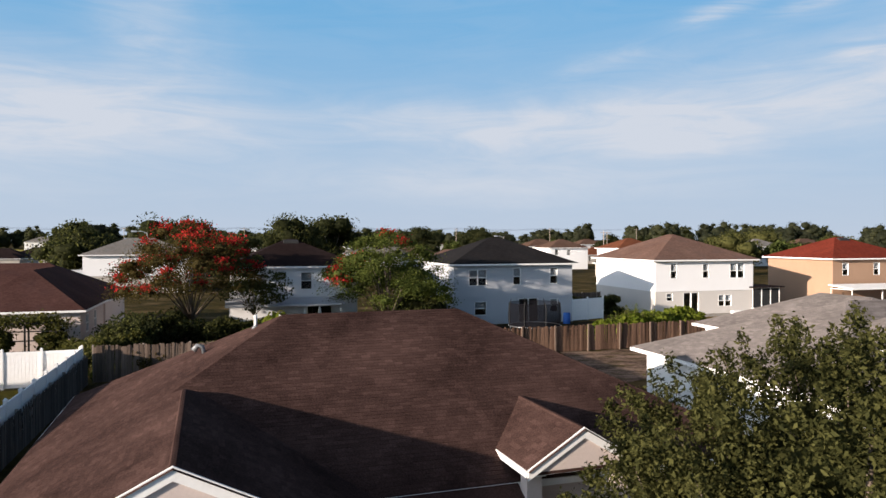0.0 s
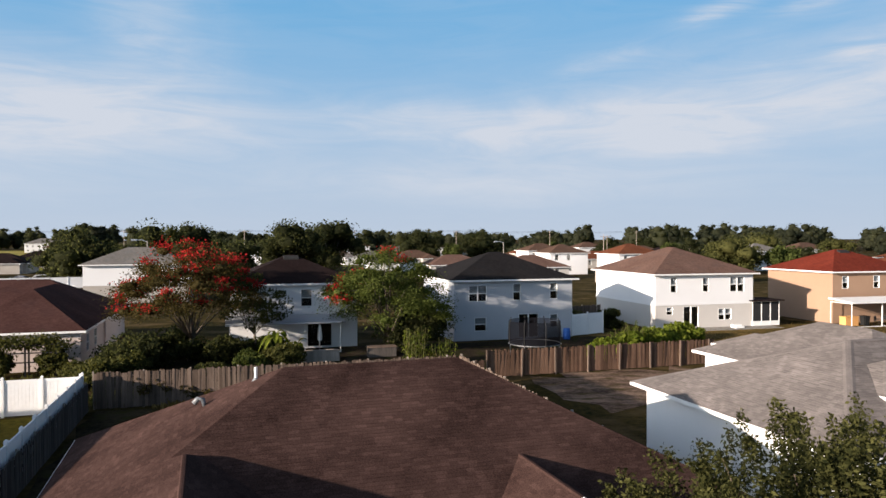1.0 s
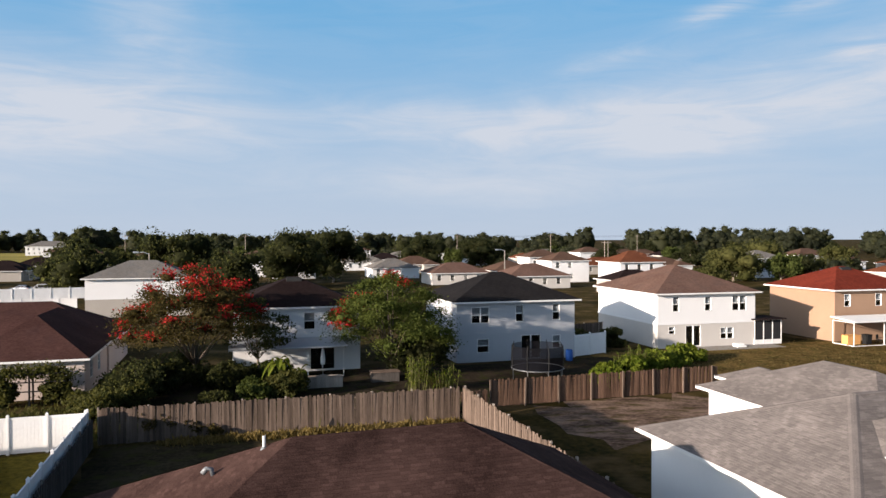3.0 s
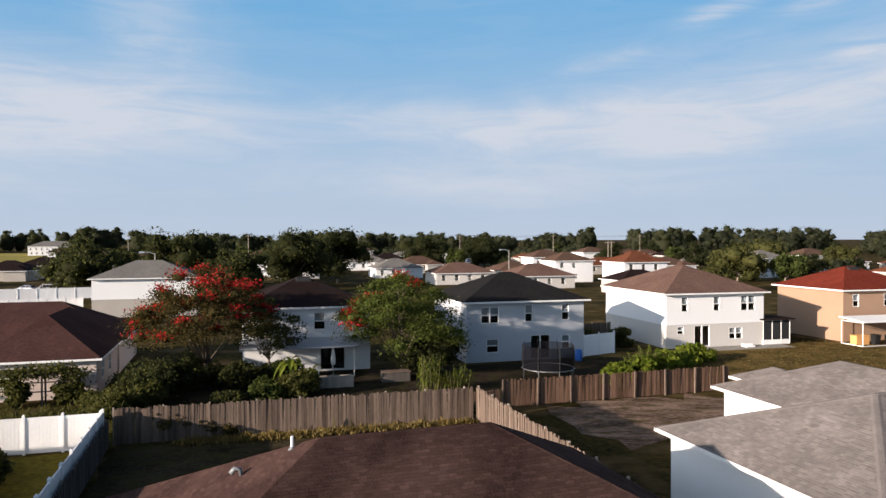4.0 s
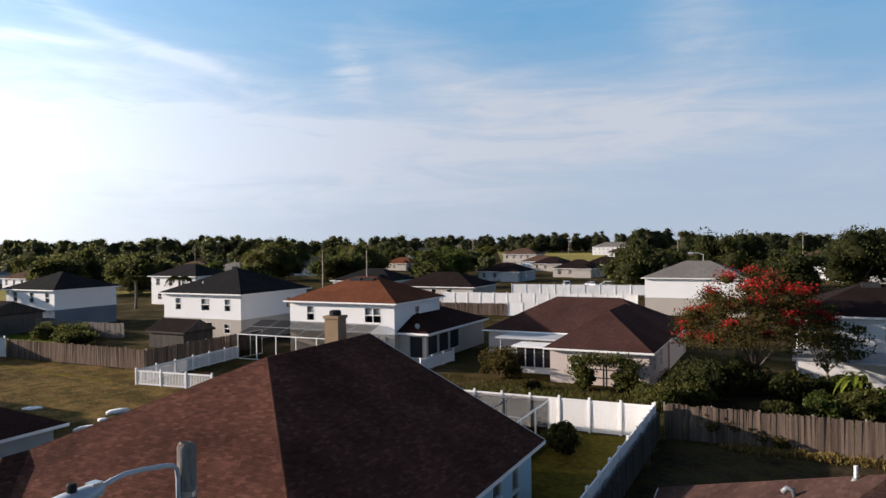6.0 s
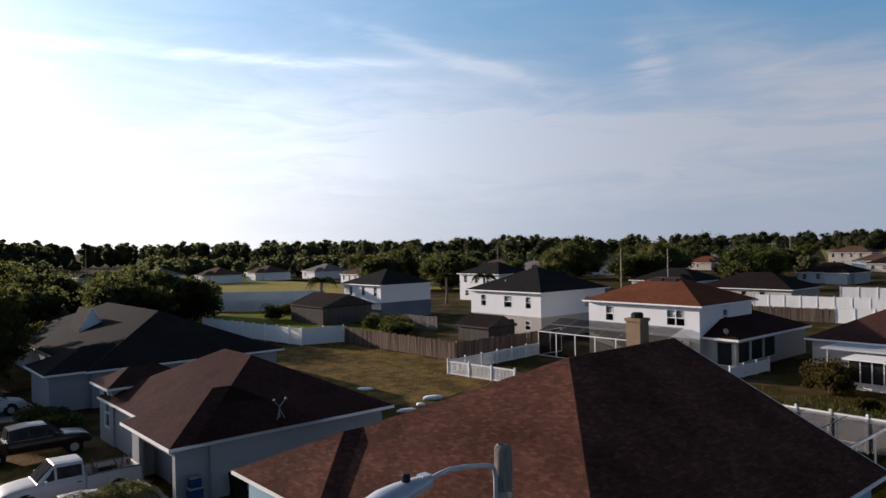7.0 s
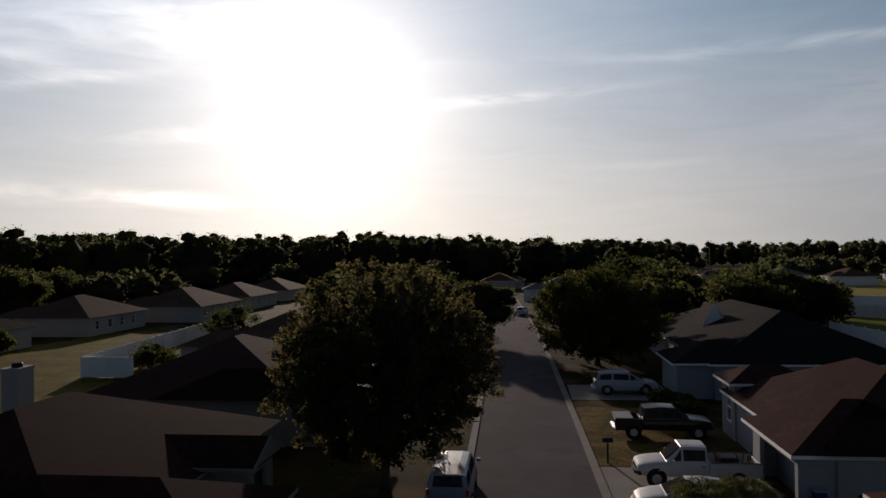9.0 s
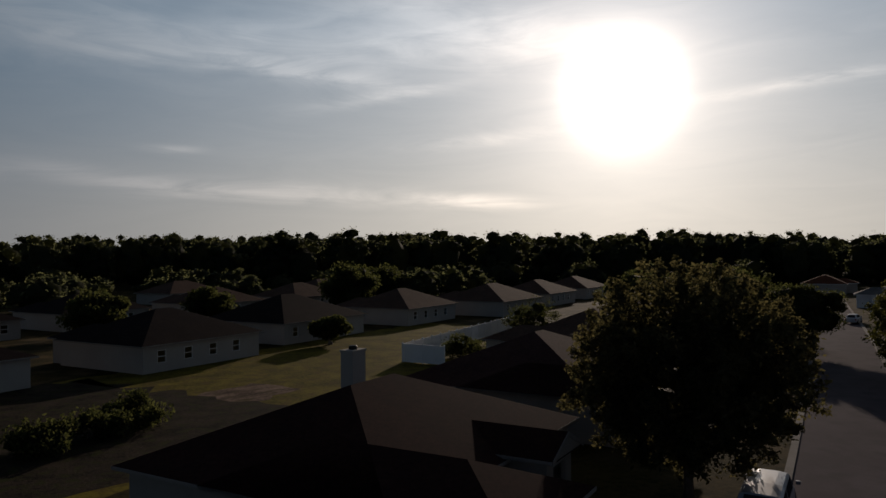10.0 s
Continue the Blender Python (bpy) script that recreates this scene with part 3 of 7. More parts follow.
def window(parent, side, t0, z0, t1, z1, kind="sash", far=False):
    """Frame and sash bars in an opening, the pane behind, and a blind half down."""
    w = 0.04
    zm, tm = (z0 + z1) / 2, (t0 + t1) / 2
    holes = [(t0 + w, z0 + w, t1 - w, z1 - w)]
    if kind == "sash":
        holes = [(t0 + w, z0 + w, t1 - w, zm - 0.03), (t0 + w, zm + 0.03, t1 - w, z1 - w)]
    elif kind == "wide":
        holes = [(a, b, c, d) for a, c in ((t0 + w, tm - 0.04), (tm + 0.04, t1 - w)) for b, d in ((z0 + w, zm - 0.03), (zm + 0.03, z1 - w))]
    elif kind == "slider":
        holes = [(t0 + w, z0 + w, tm - 0.04, z1 - w), (tm + 0.04, z0 + w, t1 - w, z1 - w)]
    ts = sorted({t0, t1, *[h[0] for h in holes], *[h[2] for h in holes]})
    zs = sorted({z0, z1, *[h[1] for h in holes], *[h[3] for h in holes]})
    frame_ob = part("sliding_door" if kind == "slider" else "window", slotted(side, ts, zs, holes, -0.12, 0.012), "trim_white", parent)
    pane = MB()
    side.box(pane, t0 + w, z0 + w, t1 - w, z1 - w, -0.085, -0.075)
    part("pane", pane, "glass", frame_ob).visible_shadow = False
    if far:
        return frame_ob
    if kind in ("sash", "wide"):
        bl = MB()
        side.box(bl, t0 + w, zm + 0.02, t1 - w, z1 - w, -0.16, -0.14)
        part("blind", bl, "blind", frame_ob, "white half-drawn blind")
    # A near-black panel stands in for the unlit room behind the glass.
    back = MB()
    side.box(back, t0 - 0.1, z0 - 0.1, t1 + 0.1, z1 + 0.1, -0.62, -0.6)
    part("dark_room", back, "unlit_black", frame_ob)
    return frame_ob


def block_solid(x0, y0, x1, y1, ze, s, axis, ends, run, thick):
    """One roof block as a single closed mesh."""
    sl, gb = slopes_of(x0, y0, x1, y1, ze, s, axis, ends, run)
    mb, index = MB(), {}

    def at(p):
        key = tuple(round(q, 4) for q in p)
        if key not in index:
            index[key] = len(mb.v)
            mb.v.append(key)
        return index[key]

    for q in sl + gb:
        f = []
        for p in q:
            k = at(p)
            if k not in f:
                f.append(k)
        mb.f.append(tuple(f))
    top = [(x0, y0, ze), (x1, y0, ze), (x1, y1, ze), (x0, y1, ze)]
    low = [(x, y, ze - thick) for x, y, _ in top]
    mb.f.append(tuple(at(p) for p in reversed(low)))
    for i in range(4):
        j = (i + 1) % 4
        mb.f.append((at(low[i]), at(low[j]), at(top[j]), at(top[i])))
    return mb, sl, gb


def over_at(block, p):
    """The height of a hipped block's roof above or below a point, far down where it does not reach."""
    x0, y0, x1, y1, ze, s, axis, ends = block[:8]
    if not (x0 <= p.x <= x1 and y0 <= p.y <= y1):
        return -99
    gaps = [p.y - y0, y1 - p.y] if axis == "u" else [p.x - x0, x1 - p.x]
    lo, hi = (p.x - x0, x1 - p.x) if axis == "u" else (p.y - y0, y1 - p.y)
    gaps += [lo] if ends[0] == "h" else []
    gaps += [hi] if ends[1] == "h" else []
    return ze + s * min(gaps)


def roof_part(ob, blocks, material, thick=0.12, tabs=None, rng=None, trim="trim_white", wall="stucco_white", name="roof", pieces=None, board=0.2):
    """Roofs, fascia boards and gable walls. blocks: x0, y0, x1, y1, eave, slope, axis, ends."""
    first = None
    course = MB()
    singles = []
    for n, (x0, y0, x1, y1, ze, s, axis, ends, *run) in enumerate(blocks):
        slab, sl, gb = block_solid(x0, y0, x1, y1, ze, s, axis, ends, run[0] if run else None, thick)
        r = part(name if n == 0 else "wing_roof", slab, material, ob)
        first = first or r
        if tabs:
            for q in sl:
                for tab in shingles(q, rng):
                    if pieces and len(singles) < 300 and pieces((tab[0] + tab[2]) / 2):
                        singles.append(tab)
                    else:
                        lay_tabs(course, tab)
        if tabs:
            done = set()
            for q in sl:
                for a, e in zip(q, q[1:] + q[:1]):
                    key = tuple(sorted((tuple(round(t, 2) for t in a), tuple(round(t, 2) for t in e))))
                    if key in done or (abs(a[2] - ze) < 0.01 and abs(e[2] - ze) < 0.01) or key[0] == key[1]:
                        continue
                    done.add(key)
                    a, e = Vector(a), Vector(e)
                    mid = (a + e) / 2
                    if any(over_at(o, mid) > mid.z - 0.03 for j, o in enumerate(blocks) if j != n):
                        continue
                    way = (e - a).normalized()
                    across = way.cross(Vector((0, 0, 1))).normalized() * (0.17 if tabs == "shingle_grey" else 0.075)
                    drop, lift = Vector((0, 0, -0.035)), Vector((0, 0, 0.006))
                    cap = MB()
                    loft(cap, [[p - across + drop, p - across * 0.5 + lift * 0.6, p + lift, p + across * 0.5 + lift * 0.6, p + across + drop] for p in (a, e)])
                    part("ridge_cap", cap, tabs, r)
        for q in gb:
            way = Vector((q[1][1] - q[0][1], q[0][0] - q[1][0], 0)).normalized()
            g = MB()
            g.solid([Vector(p) - way * 0.1 - Vector((0, 0, 0.05)) for p in q], [Vector(p) + way * 0.012 - Vector((0, 0, 0.05)) for p in q])
            part("gable", g, wall, ob)
            for a, b in ((q[0], q[2]), (q[2], q[1])):
                a, b = Vector(a), Vector(b)
                o, dn, hi = way * 0.05, Vector((0, 0, 0.2)), Vector((0, 0, 0.015))
                f = MB()
                f.solid([a - dn + way * 0.014, a - dn + o, b - dn + o, b - dn + way * 0.014], [a + hi + way * 0.014, a + hi + o, b + hi + o, b + hi + way * 0.014])
                part("bargeboard", f, trim, ob)
        z0, z1, t = ze - board, ze - 0.01, 0.03
        edges = [(x0 - t, y0 - t, x1 + t, y0), (x0 - t, y1, x1 + t, y1 + t), (x0 - t, y0, x0, y1), (x1, y0, x1 + t, y1)]
        for k, (a, b, c, d) in enumerate(edges):
            if {("u", 2): ends[0], ("u", 3): ends[1], ("v", 0): ends[0], ("v", 1): ends[1]}.get((axis, k), "h") == "h":
                part("fascia", MB().box(a, b, z0, c, d, z1), trim, ob)
        part("soffit", MB().box(x0 + 0.01, y0 + 0.01, z0 + 0.02, x1 - 0.01, y1 - 0.01, z0 + 0.05), trim, ob)
    if tabs:
        tagged(part("roofing", course, tabs, first), kind="stuff")
    for tab in singles:
        mb = MB()
        lay_tabs(mb, tab)
        part("shingle", mb, tabs, first)
    return first


def house(label, u, v, w, d, turn=0.0, ze=2.7, s=0.5, axis="u", ends="hh", walls="stucco_white", low=None, low_h=2.6, roof="roof_brown",
          tabs=None, over=0.45, holes=(), extra=(), rooms=(), seed=1, vents=0, name="house", group="", pieces=None, run=None, trim="trim_white", far=False):
    """A house with its eaves' corner at (u, v). holes: side, t, z, width, height, kind. extra: more roof blocks; rooms: more wall boxes x0, y0, x1, y1, h."""
    ob = thing(name, u, v, turn, label, "house", group)
    rng = random.Random(seed)
    boxes = [(over, over, w - over, d - over, ze)] + list(rooms)
    for n, (x0, y0, x1, y1, h) in enumerate(boxes):
        for key, sd in sides(x0, y0, x1, y1).items():
            here = [(t, z, t + ww, z + hh, kind) for k, t, z, ww, hh, kind in holes if k == key + ("" if n == 0 else str(n))]
            inset = 0.0 if key in "SN" else 0.2
            if low:
                part("lower_wall", pierced(sd, 0, low_h, here, inset), low, ob)
                part("upper_wall", pierced(sd, low_h, h - 0.17, here, inset), walls, ob)
                band = MB()
                sd.box(band, -0.02, low_h - 0.12, sd.long + 0.02, low_h + 0.06, 0.002, 0.04)
                part("band", band, walls, ob)
            else:
                part("wall", pierced(sd, 0, h - 0.17, here, inset), walls, ob)
            for t0, z0, t1, z1, kind in here:
                if kind == "garage":
                    gd = MB()
                    sd.box(gd, t0, z0, t1, z1, -0.18, -0.155)
                    gd = part("garage_door", gd, "trim_white", ob, "white panelled garage door")
                    for i in range(4):
                        zz, pn = z0 + (z1 - z0) * i / 4, MB()
                        sd.box(pn, t0, zz + 0.01, t1, zz + (z1 - z0) / 4 - 0.01, -0.152, -0.12)
                        part("panel", pn, "trim_white", gd)
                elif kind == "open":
                    # A near-black panel paints the shade inside the doorway.
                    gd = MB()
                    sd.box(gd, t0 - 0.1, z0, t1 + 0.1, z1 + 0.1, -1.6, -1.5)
                    part("dark_room", gd, "unlit_black", ob)
                else:
                    window(ob, sd, t0, z0, t1, z1, kind, far)
    roof_part(ob, [(0, 0, w, d, ze, s, axis, ends, run)] + list(extra), roof, tabs=tabs, rng=rng, wall=walls, trim=trim, pieces=pieces, board=0.15)
    slab = MB().box(over + 0.1, over + 0.1, -0.1, w - over - 0.1, d - over - 0.1, 0.06)
    part("floor_slab", slab, "concrete", ob)
    if vents:
        mid = w / 2 if axis == "u" else d / 2
        zr = ze + min(w, d) / 2 * s
        rv = MB()
        for k in range(vents):
            c = mid - (vents - 1) * 0.75 + k * 1.5
            if axis == "u":
                for y0, y1 in ((d / 2 - 0.95, d / 2 - 0.45), (d / 2 + 0.45, d / 2 + 0.95)):
                    za, zb = zr - abs(y0 - d / 2) * s, zr - abs(y1 - d / 2) * s
                    rv.solid([(c - 0.65, y0, za - 0.02), (c + 0.65, y0, za - 0.02), (c + 0.65, y1, zb - 0.02), (c - 0.65, y1, zb - 0.02)],
                             [(c - 0.62, y0 + 0.02, za + 0.13), (c + 0.62, y0 + 0.02, za + 0.13), (c + 0.62, y1 - 0.02, zb + 0.13), (c - 0.62, y1 - 0.02, zb + 0.13)])
        if rv.f:
            part("ridge_vent", rv, "frame_dark", ob)
    return ob


# ---- plant kit ----
def leaf_quads(centres, size, rng, flat=0.0, long=1.7):
    """Small pointed leaves, one at each centre, turned at random."""
    n = len(centres)
    a = rng.normal(size=(n, 3))
    a[:, 2] *= 1 - flat
    a /= np.linalg.norm(a, axis=1)[:, None] + 1e-9
    b = rng.normal(size=(n, 3))
    b -= (a * b).sum(1)[:, None] * a
    b /= np.linalg.norm(b, axis=1)[:, None] + 1e-9
    c = np.cross(a, b)
    k = (size * (0.6 + 0.8 * rng.random(n)))[:, None]
    up = c * k * 0.18
    v = np.stack([centres - a * k * long / 2, centres - b * k / 2 + up, centres + a * k * long / 2, centres + b * k / 2 + up], 1).reshape(-1, 3)
    f = np.arange(4 * n).reshape(-1, 4)
    return v, f


def fill(name, v, f, material, soft=False):
    me = bpy.data.meshes.new(name)
    me.vertices.add(len(v))
    me.vertices.foreach_set("co", np.asarray(v, np.float32).ravel())
    k = f.shape[1]
    me.loops.add(f.size)
    me.loops.foreach_set("vertex_index", f.ravel().astype(np.int32))
    me.polygons.add(len(f))
    me.polygons.foreach_set("loop_start", np.arange(0, f.size, k, dtype=np.int32))
    me.polygons.foreach_set("loop_total", np.full(len(f), k, np.int32))
    me.materials.append(MATS[material])
    if soft:
        me.polygons.foreach_set("use_smooth", [True] * len(f))
    me.update(calc_edges=True)
    me.validate()
    return me


def clumps_of(rng, radius, low, top, count, size):
    """Centres and radii of the clumps that make up a crown with an uneven outline."""
    out = []
    mid, half = (low + top) / 2, (top - low) / 2
    for _ in range(count):
        d = rng.normal(size=3)
        d /= np.linalg.norm(d)
        k = 0.2 + 0.75 * rng.random() ** 0.5
        out.append(((d[0] * radius * k, d[1] * radius * k, mid + d[2] * half * k), size * (0.6 + 0.8 * rng.random())))
    return out


def crown_points(rng, clumps, per, shell=0.55):
    pts = []
    for c, r in clumps:
        d = rng.normal(size=(per, 3))
        d /= np.linalg.norm(d, axis=1)[:, None]
        k = r * (shell + (1.12 - shell) * rng.random(per) ** 0.7)
        pts.append(np.array(c) + d * k[:, None] * np.array([1.1, 1.1, 0.8]))
    return np.concatenate(pts)


LUMP = bmesh.new()
bmesh.ops.create_icosphere(LUMP, subdivisions=2, radius=1.0)
LUMP.verts.ensure_lookup_table()
LUMP_V, LUMP_F = np.array([v.co[:] for v in LUMP.verts]), np.array([[v.index for v in f.verts] for f in LUMP.faces])
LUMP.free()
LUMP = bmesh.new()
bmesh.ops.create_icosphere(LUMP, subdivisions=1, radius=1.0)
LUMP.verts.ensure_lookup_table()
ROUGH_V, ROUGH_F = np.array([v.co[:] for v in LUMP.verts]), np.array([[v.index for v in f.verts] for f in LUMP.faces])
LUMP.free()


def lumps(rng, clumps, k=0.8, fine=True):
    """The dense inside of each clump: an uneven mass of twigs and leaves behind the outer leaves."""
    bv, bf = (LUMP_V, LUMP_F) if fine else (ROUGH_V, ROUGH_F)
    vs, fs = [], []
    for n, (c, r) in enumerate(clumps):
        vs.append(np.array(c) + bv * (r * k * (0.7 + 0.5 * rng.random(len(bv))))[:, None] * np.array([1.1, 1.1, 0.8]))
        fs.append(bf + n * len(bv))
    return np.concatenate(vs), np.concatenate(fs)


def foliage(name, leaves, mass, material):
    """One mesh of leaves over the masses inside."""
    (lv, lf), (mv, mf) = leaves, mass
    tri = np.concatenate([lf[:, [0, 1, 2]], mf + len(lv)] + ([lf[:, [0, 2, 3]]] if lf.shape[1] == 4 else []))
    return fill(name, np.concatenate([lv, mv]), tri, material, True)


def tree(label, u, v, radius, low, top, leaf="leaf_green", count=26, per=180, size=0.2, clump=None, seed=1, trunk=0.16,
         group="", inner=0.78, limb=0.5):
    """A tree: trunk and limbs that reach into the clumps, and a crown of single leaves."""
    rng = np.random.default_rng(seed)
    ob = thing("tree", u, v, 0, label, "tree", group)
    cl = clumps_of(rng, radius, low, top, count, clump or radius * 0.36)
    fork = max(low * 0.85, 0.5)
    mb = MB()
    mid = (0, 0, fork)
    mb.tube([(0, 0, -0.1), (0.03, 0.02, fork * 0.3), (0.05, 0, fork * 0.7), mid], [trunk * 1.35, trunk * 1.05, trunk * 0.95, trunk * 0.85], 10)
    for c, r in cl[: min(len(cl), 16)]:
        m = Vector(mid)
        e = Vector(c)
        bend = (m + e) / 2 + Vector((rng.normal() * 0.2, rng.normal() * 0.2, 0.25 + 0.1 * rng.normal()))
        mb.tube([m - Vector((0, 0, 0.1)), bend, e], [trunk * limb, trunk * limb * 0.55, trunk * limb * 0.2], 6)
    part("trunk", mb, "bark", ob, smooth=True)
    pts = crown_points(rng, cl, per)
    mass = lumps(rng, cl, inner) if inner else lumps(rng, cl[:1], 0.02)
    part("crown", foliage("crown", leaf_quads(pts, size, rng), mass, leaf), leaf, ob)
    return ob


def shoot_tree(label, u, v, radius, low, top, leaf, shoots, per, size, long, seed, trunk=0.2, spread=0.13, heart=0.5):
    """A tree whose crown is many upward leafy shoots with dark gaps between them, on limbs that fork from the trunk."""
    rng = np.random.default_rng(seed)
    ob = thing("tree", u, v, 0, label, "tree")
    mid, half = (low + top) / 2, (top - low) / 2
    lobes = rng.normal(size=(9, 3))
    lobes /= np.linalg.norm(lobes, axis=1)[:, None]
    pts, ends = [], []
    for k in range(shoots):
        d = rng.normal(size=3)
        d /= np.linalg.norm(d)
        q = (0.35 + 0.6 * rng.random() ** 0.6) * (0.84 + 0.2 * float(np.max(lobes @ d)))
        base = np.array([d[0] * radius * q, d[1] * radius * q, mid + d[2] * half * q])
        way = d * 0.65 + np.array([0, 0, 0.55]) + rng.normal(size=3) * 0.35
        way /= np.linalg.norm(way)
        run = long * (0.55 + 0.8 * rng.random())
        t = rng.random(per) ** 0.8
        pts.append(base + way * (run * t)[:, None] + rng.normal(size=(per, 3)) * (spread * (1.25 - 0.8 * t))[:, None])
        ends.append((base, base + way * run * 0.95))
    fork = Vector((0.05, 0.0, max(low * 1.05, 1.2)))
    mb = MB()
    mb.tube([(0, 0, -0.1), (0.03, 0.02, fork.z * 0.4), fork], [trunk * 1.35, trunk, trunk * 0.9], 10)
    for n in range(14):
        e = Vector(ends[n][0])
        m = fork.lerp(e, 0.5) + Vector((rng.normal() * 0.2, rng.normal() * 0.2, 0.3))
        mb.tube([fork - Vector((0, 0, 0.1)), m, e], [trunk * 0.5, trunk * 0.3, trunk * 0.12], 6)
    twigs = MB()
    for a, b in ends[14: 90]:
        twigs.tube([a, b], [size * 0.25, size * 0.1], 3)
    part("trunk", mb, "bark_dark", ob, smooth=True)
    tagged(part("twigs", twigs, "bark_dark", ob), kind="stuff")
    dark = lumps(rng, clumps_of(rng, radius * heart, mid - half * heart, mid + half * heart, 26, radius * 0.22), 0.85)
    part("crown", foliage("crown", leaf_quads(np.concatenate(pts), size, rng, 0.1, 2.0), dark, leaf), leaf, ob)
    return ob


def bush(label, u, v, radius, height, leaf="leaf_green", per=120, size=0.14, seed=1, count=9, group=""):
    rng = np.random.default_rng(seed)
    ob = thing("bush", u, v, 0, label, "bush", group)
    cl = [((c[0], c[1], c[2]), r * (0.35 + 0.95 * rng.random())) for c, r in clumps_of(rng, radius * 1.1, 0.05, height * 0.95, count + 6, radius * 0.45)]
    mb = MB()
    for c, r in cl[:6]:
        mb.tube([(0, 0, -0.05), (c[0] * 0.5, c[1] * 0.5, max(c[2] * 0.45, 0.1)), (c[0], c[1], max(c[2], 0.15))], [0.035, 0.025, 0.01], 5)
    part("stem", mb, "bark", ob)
    p = crown_points(rng, cl, per)
    p = p[p[:, 2] > 0.03]
    mass = lumps(rng, [((c[0], c[1], max(c[2], r * 0.6)), r) for c, r in cl], 0.38)
    part("foliage", foliage("foliage", leaf_quads(p, size, rng), mass, leaf), leaf, ob)
    return ob


def palm(label, u, v, height, fronds=16, long=2.4, leaf="leaf_olive", seed=1, trunk=0.16, lift=0.2, wide=0.055, ragged=0.0):
    """A palm: ringed trunk and arching fronds of many leaflets."""
    rng = np.random.default_rng(seed)
    ob = thing("palm_tree", u, v, 0, label, "palm")
    if height > 0.3:
        zs = np.linspace(-0.1, height, 9)
        part("trunk", MB().tube([(0.1 * math.sin(z), 0.05 * z, z) for z in zs], [trunk * (1.2 - 0.3 * k / 8) for k in range(9)], 9), "palm_bark", ob, smooth=True)
    top = Vector((0.1 * math.sin(height), 0.05 * height, height))
    for k in range(fronds):
        mb = MB()
        a = 2 * math.pi * k / fronds + rng.normal() * 0.15
        rise = lift + 0.9 * rng.random()
        out = Vector((math.cos(a), math.sin(a), 0))
        side_way = Vector((-math.sin(a), math.cos(a), 0))
        spine = [top + out * long * q * (1 - 0.12 * q) + Vector((0, 0, long * (rise * q - (rise + 0.45) * q * q))) for q in np.linspace(0, 1, 9)]
        mb.tube(spine, [0.03 - 0.003 * i for i in range(9)], 4)
        for i in range(1, 9):
            for j in range(3):
                q = spine[i - 1].lerp(spine[i], j / 3)
                w = long * 0.3 * math.sin(math.pi * min(0.95, 0.12 + (i + j / 3) / 9.5))
                for sg in (-1, 1):
                    tip = q + side_way * sg * w + out * w * (0.5 + ragged * rng.normal()) - Vector((0, 0, w * (0.35 - ragged * (0.4 + rng.normal()))))
                    mb.face(q - out * wide * 0.35, q + out * wide * 0.65, tip, q - out * wide * 0.3 + (tip - q) * 0.5 - Vector((0, 0, 0.01)))
        part("frond", mb, leaf, ob)
    return ob


def blade(mb, base, way, long, wide, droop, rng, steps=6):
    """A long arching leaf, folded along its midrib."""
    way = way.normalized()
    side_way = way.cross(Vector((0, 0, 1))).normalized()
    rows = []
    for i in range(steps + 1):
        q = i / steps
        p = base + way * long * q * (1 - 0.2 * q) - Vector((0, 0, droop * long * q * q))
        w = wide * 0.5 * max(math.sin(math.pi * min(1.0, 0.12 + 0.88 * q)) ** 0.6, 0.06) * (0.85 + 0.3 * rng.random())
        up = Vector((0, 0, w * 0.35))
        rows.append((p - side_way * w + up, p, p + side_way * w + up))
    for a, b in zip(rows, rows[1:]):
        mb.face(a[0], a[1], b[1], b[0])
        mb.face(a[1], a[2], b[2], b[1])


def banana(label, u, v, height, count, seed):
    """A banana plant: a soft stem and broad arching leaves."""
    rng = random.Random(seed)
    ob = thing("banana_plant", u, v, 0, label, "plant")
    part("stem", MB().tube([(0, 0, -0.1), (0.03, 0.02, height * 0.5), (0, 0.05, height)], [0.13, 0.11, 0.07], 9), "leaf_palm", ob, smooth=True)
    for k in range(count):
        a, rise = 2.4 * k + rng.uniform(-0.3, 0.3), rng.uniform(0.5, 1.5)
        leaf = MB()
        blade(leaf, Vector((0, 0.05, height - 0.04 * k)), Vector((math.cos(a), math.sin(a), rise)), rng.uniform(1.3, 1.9), rng.uniform(0.36, 0.5), rng.uniform(0.5, 1.1), rng, 8)
        part("leaf", leaf, "leaf_lime" if k % 3 else "leaf_palm", ob)
    return ob


def canes(label, u, v, height, count, seed):
    """A clump of upright canes with long strap leaves."""
    rng = random.Random(seed)
    ob = thing("cane_plant", u, v, 0, label, "plant")
    for k in range(count):
        a, r = rng.uniform(0, 6.28), 0.9 * math.sqrt(rng.random())
        foot, h = Vector((r * math.cos(a), r * math.sin(a), -0.05)), height * rng.uniform(0.55, 1.0)
        tip = foot + Vector((rng.uniform(-0.3, 0.3), rng.uniform(-0.3, 0.3), h))
        part("cane", MB().tube([foot, (foot + tip) / 2 + Vector((0.04, 0.03, 0)), tip], [0.025, 0.02, 0.01], 5), "leaf_palm", ob)
        leaves = MB()
        for j in range(11):
            b = rng.uniform(0, 6.28)
            blade(leaves, foot.lerp(tip, rng.uniform(0.25, 1.0)), Vector((math.cos(b), math.sin(b), rng.uniform(0.4, 1.6))), rng.uniform(0.4, 0.75), 0.085, rng.uniform(0.4, 1.1), rng, 4)
        part("foliage", leaves, "leaf_lime" if k % 2 else "leaf_fern", ob)
    return ob


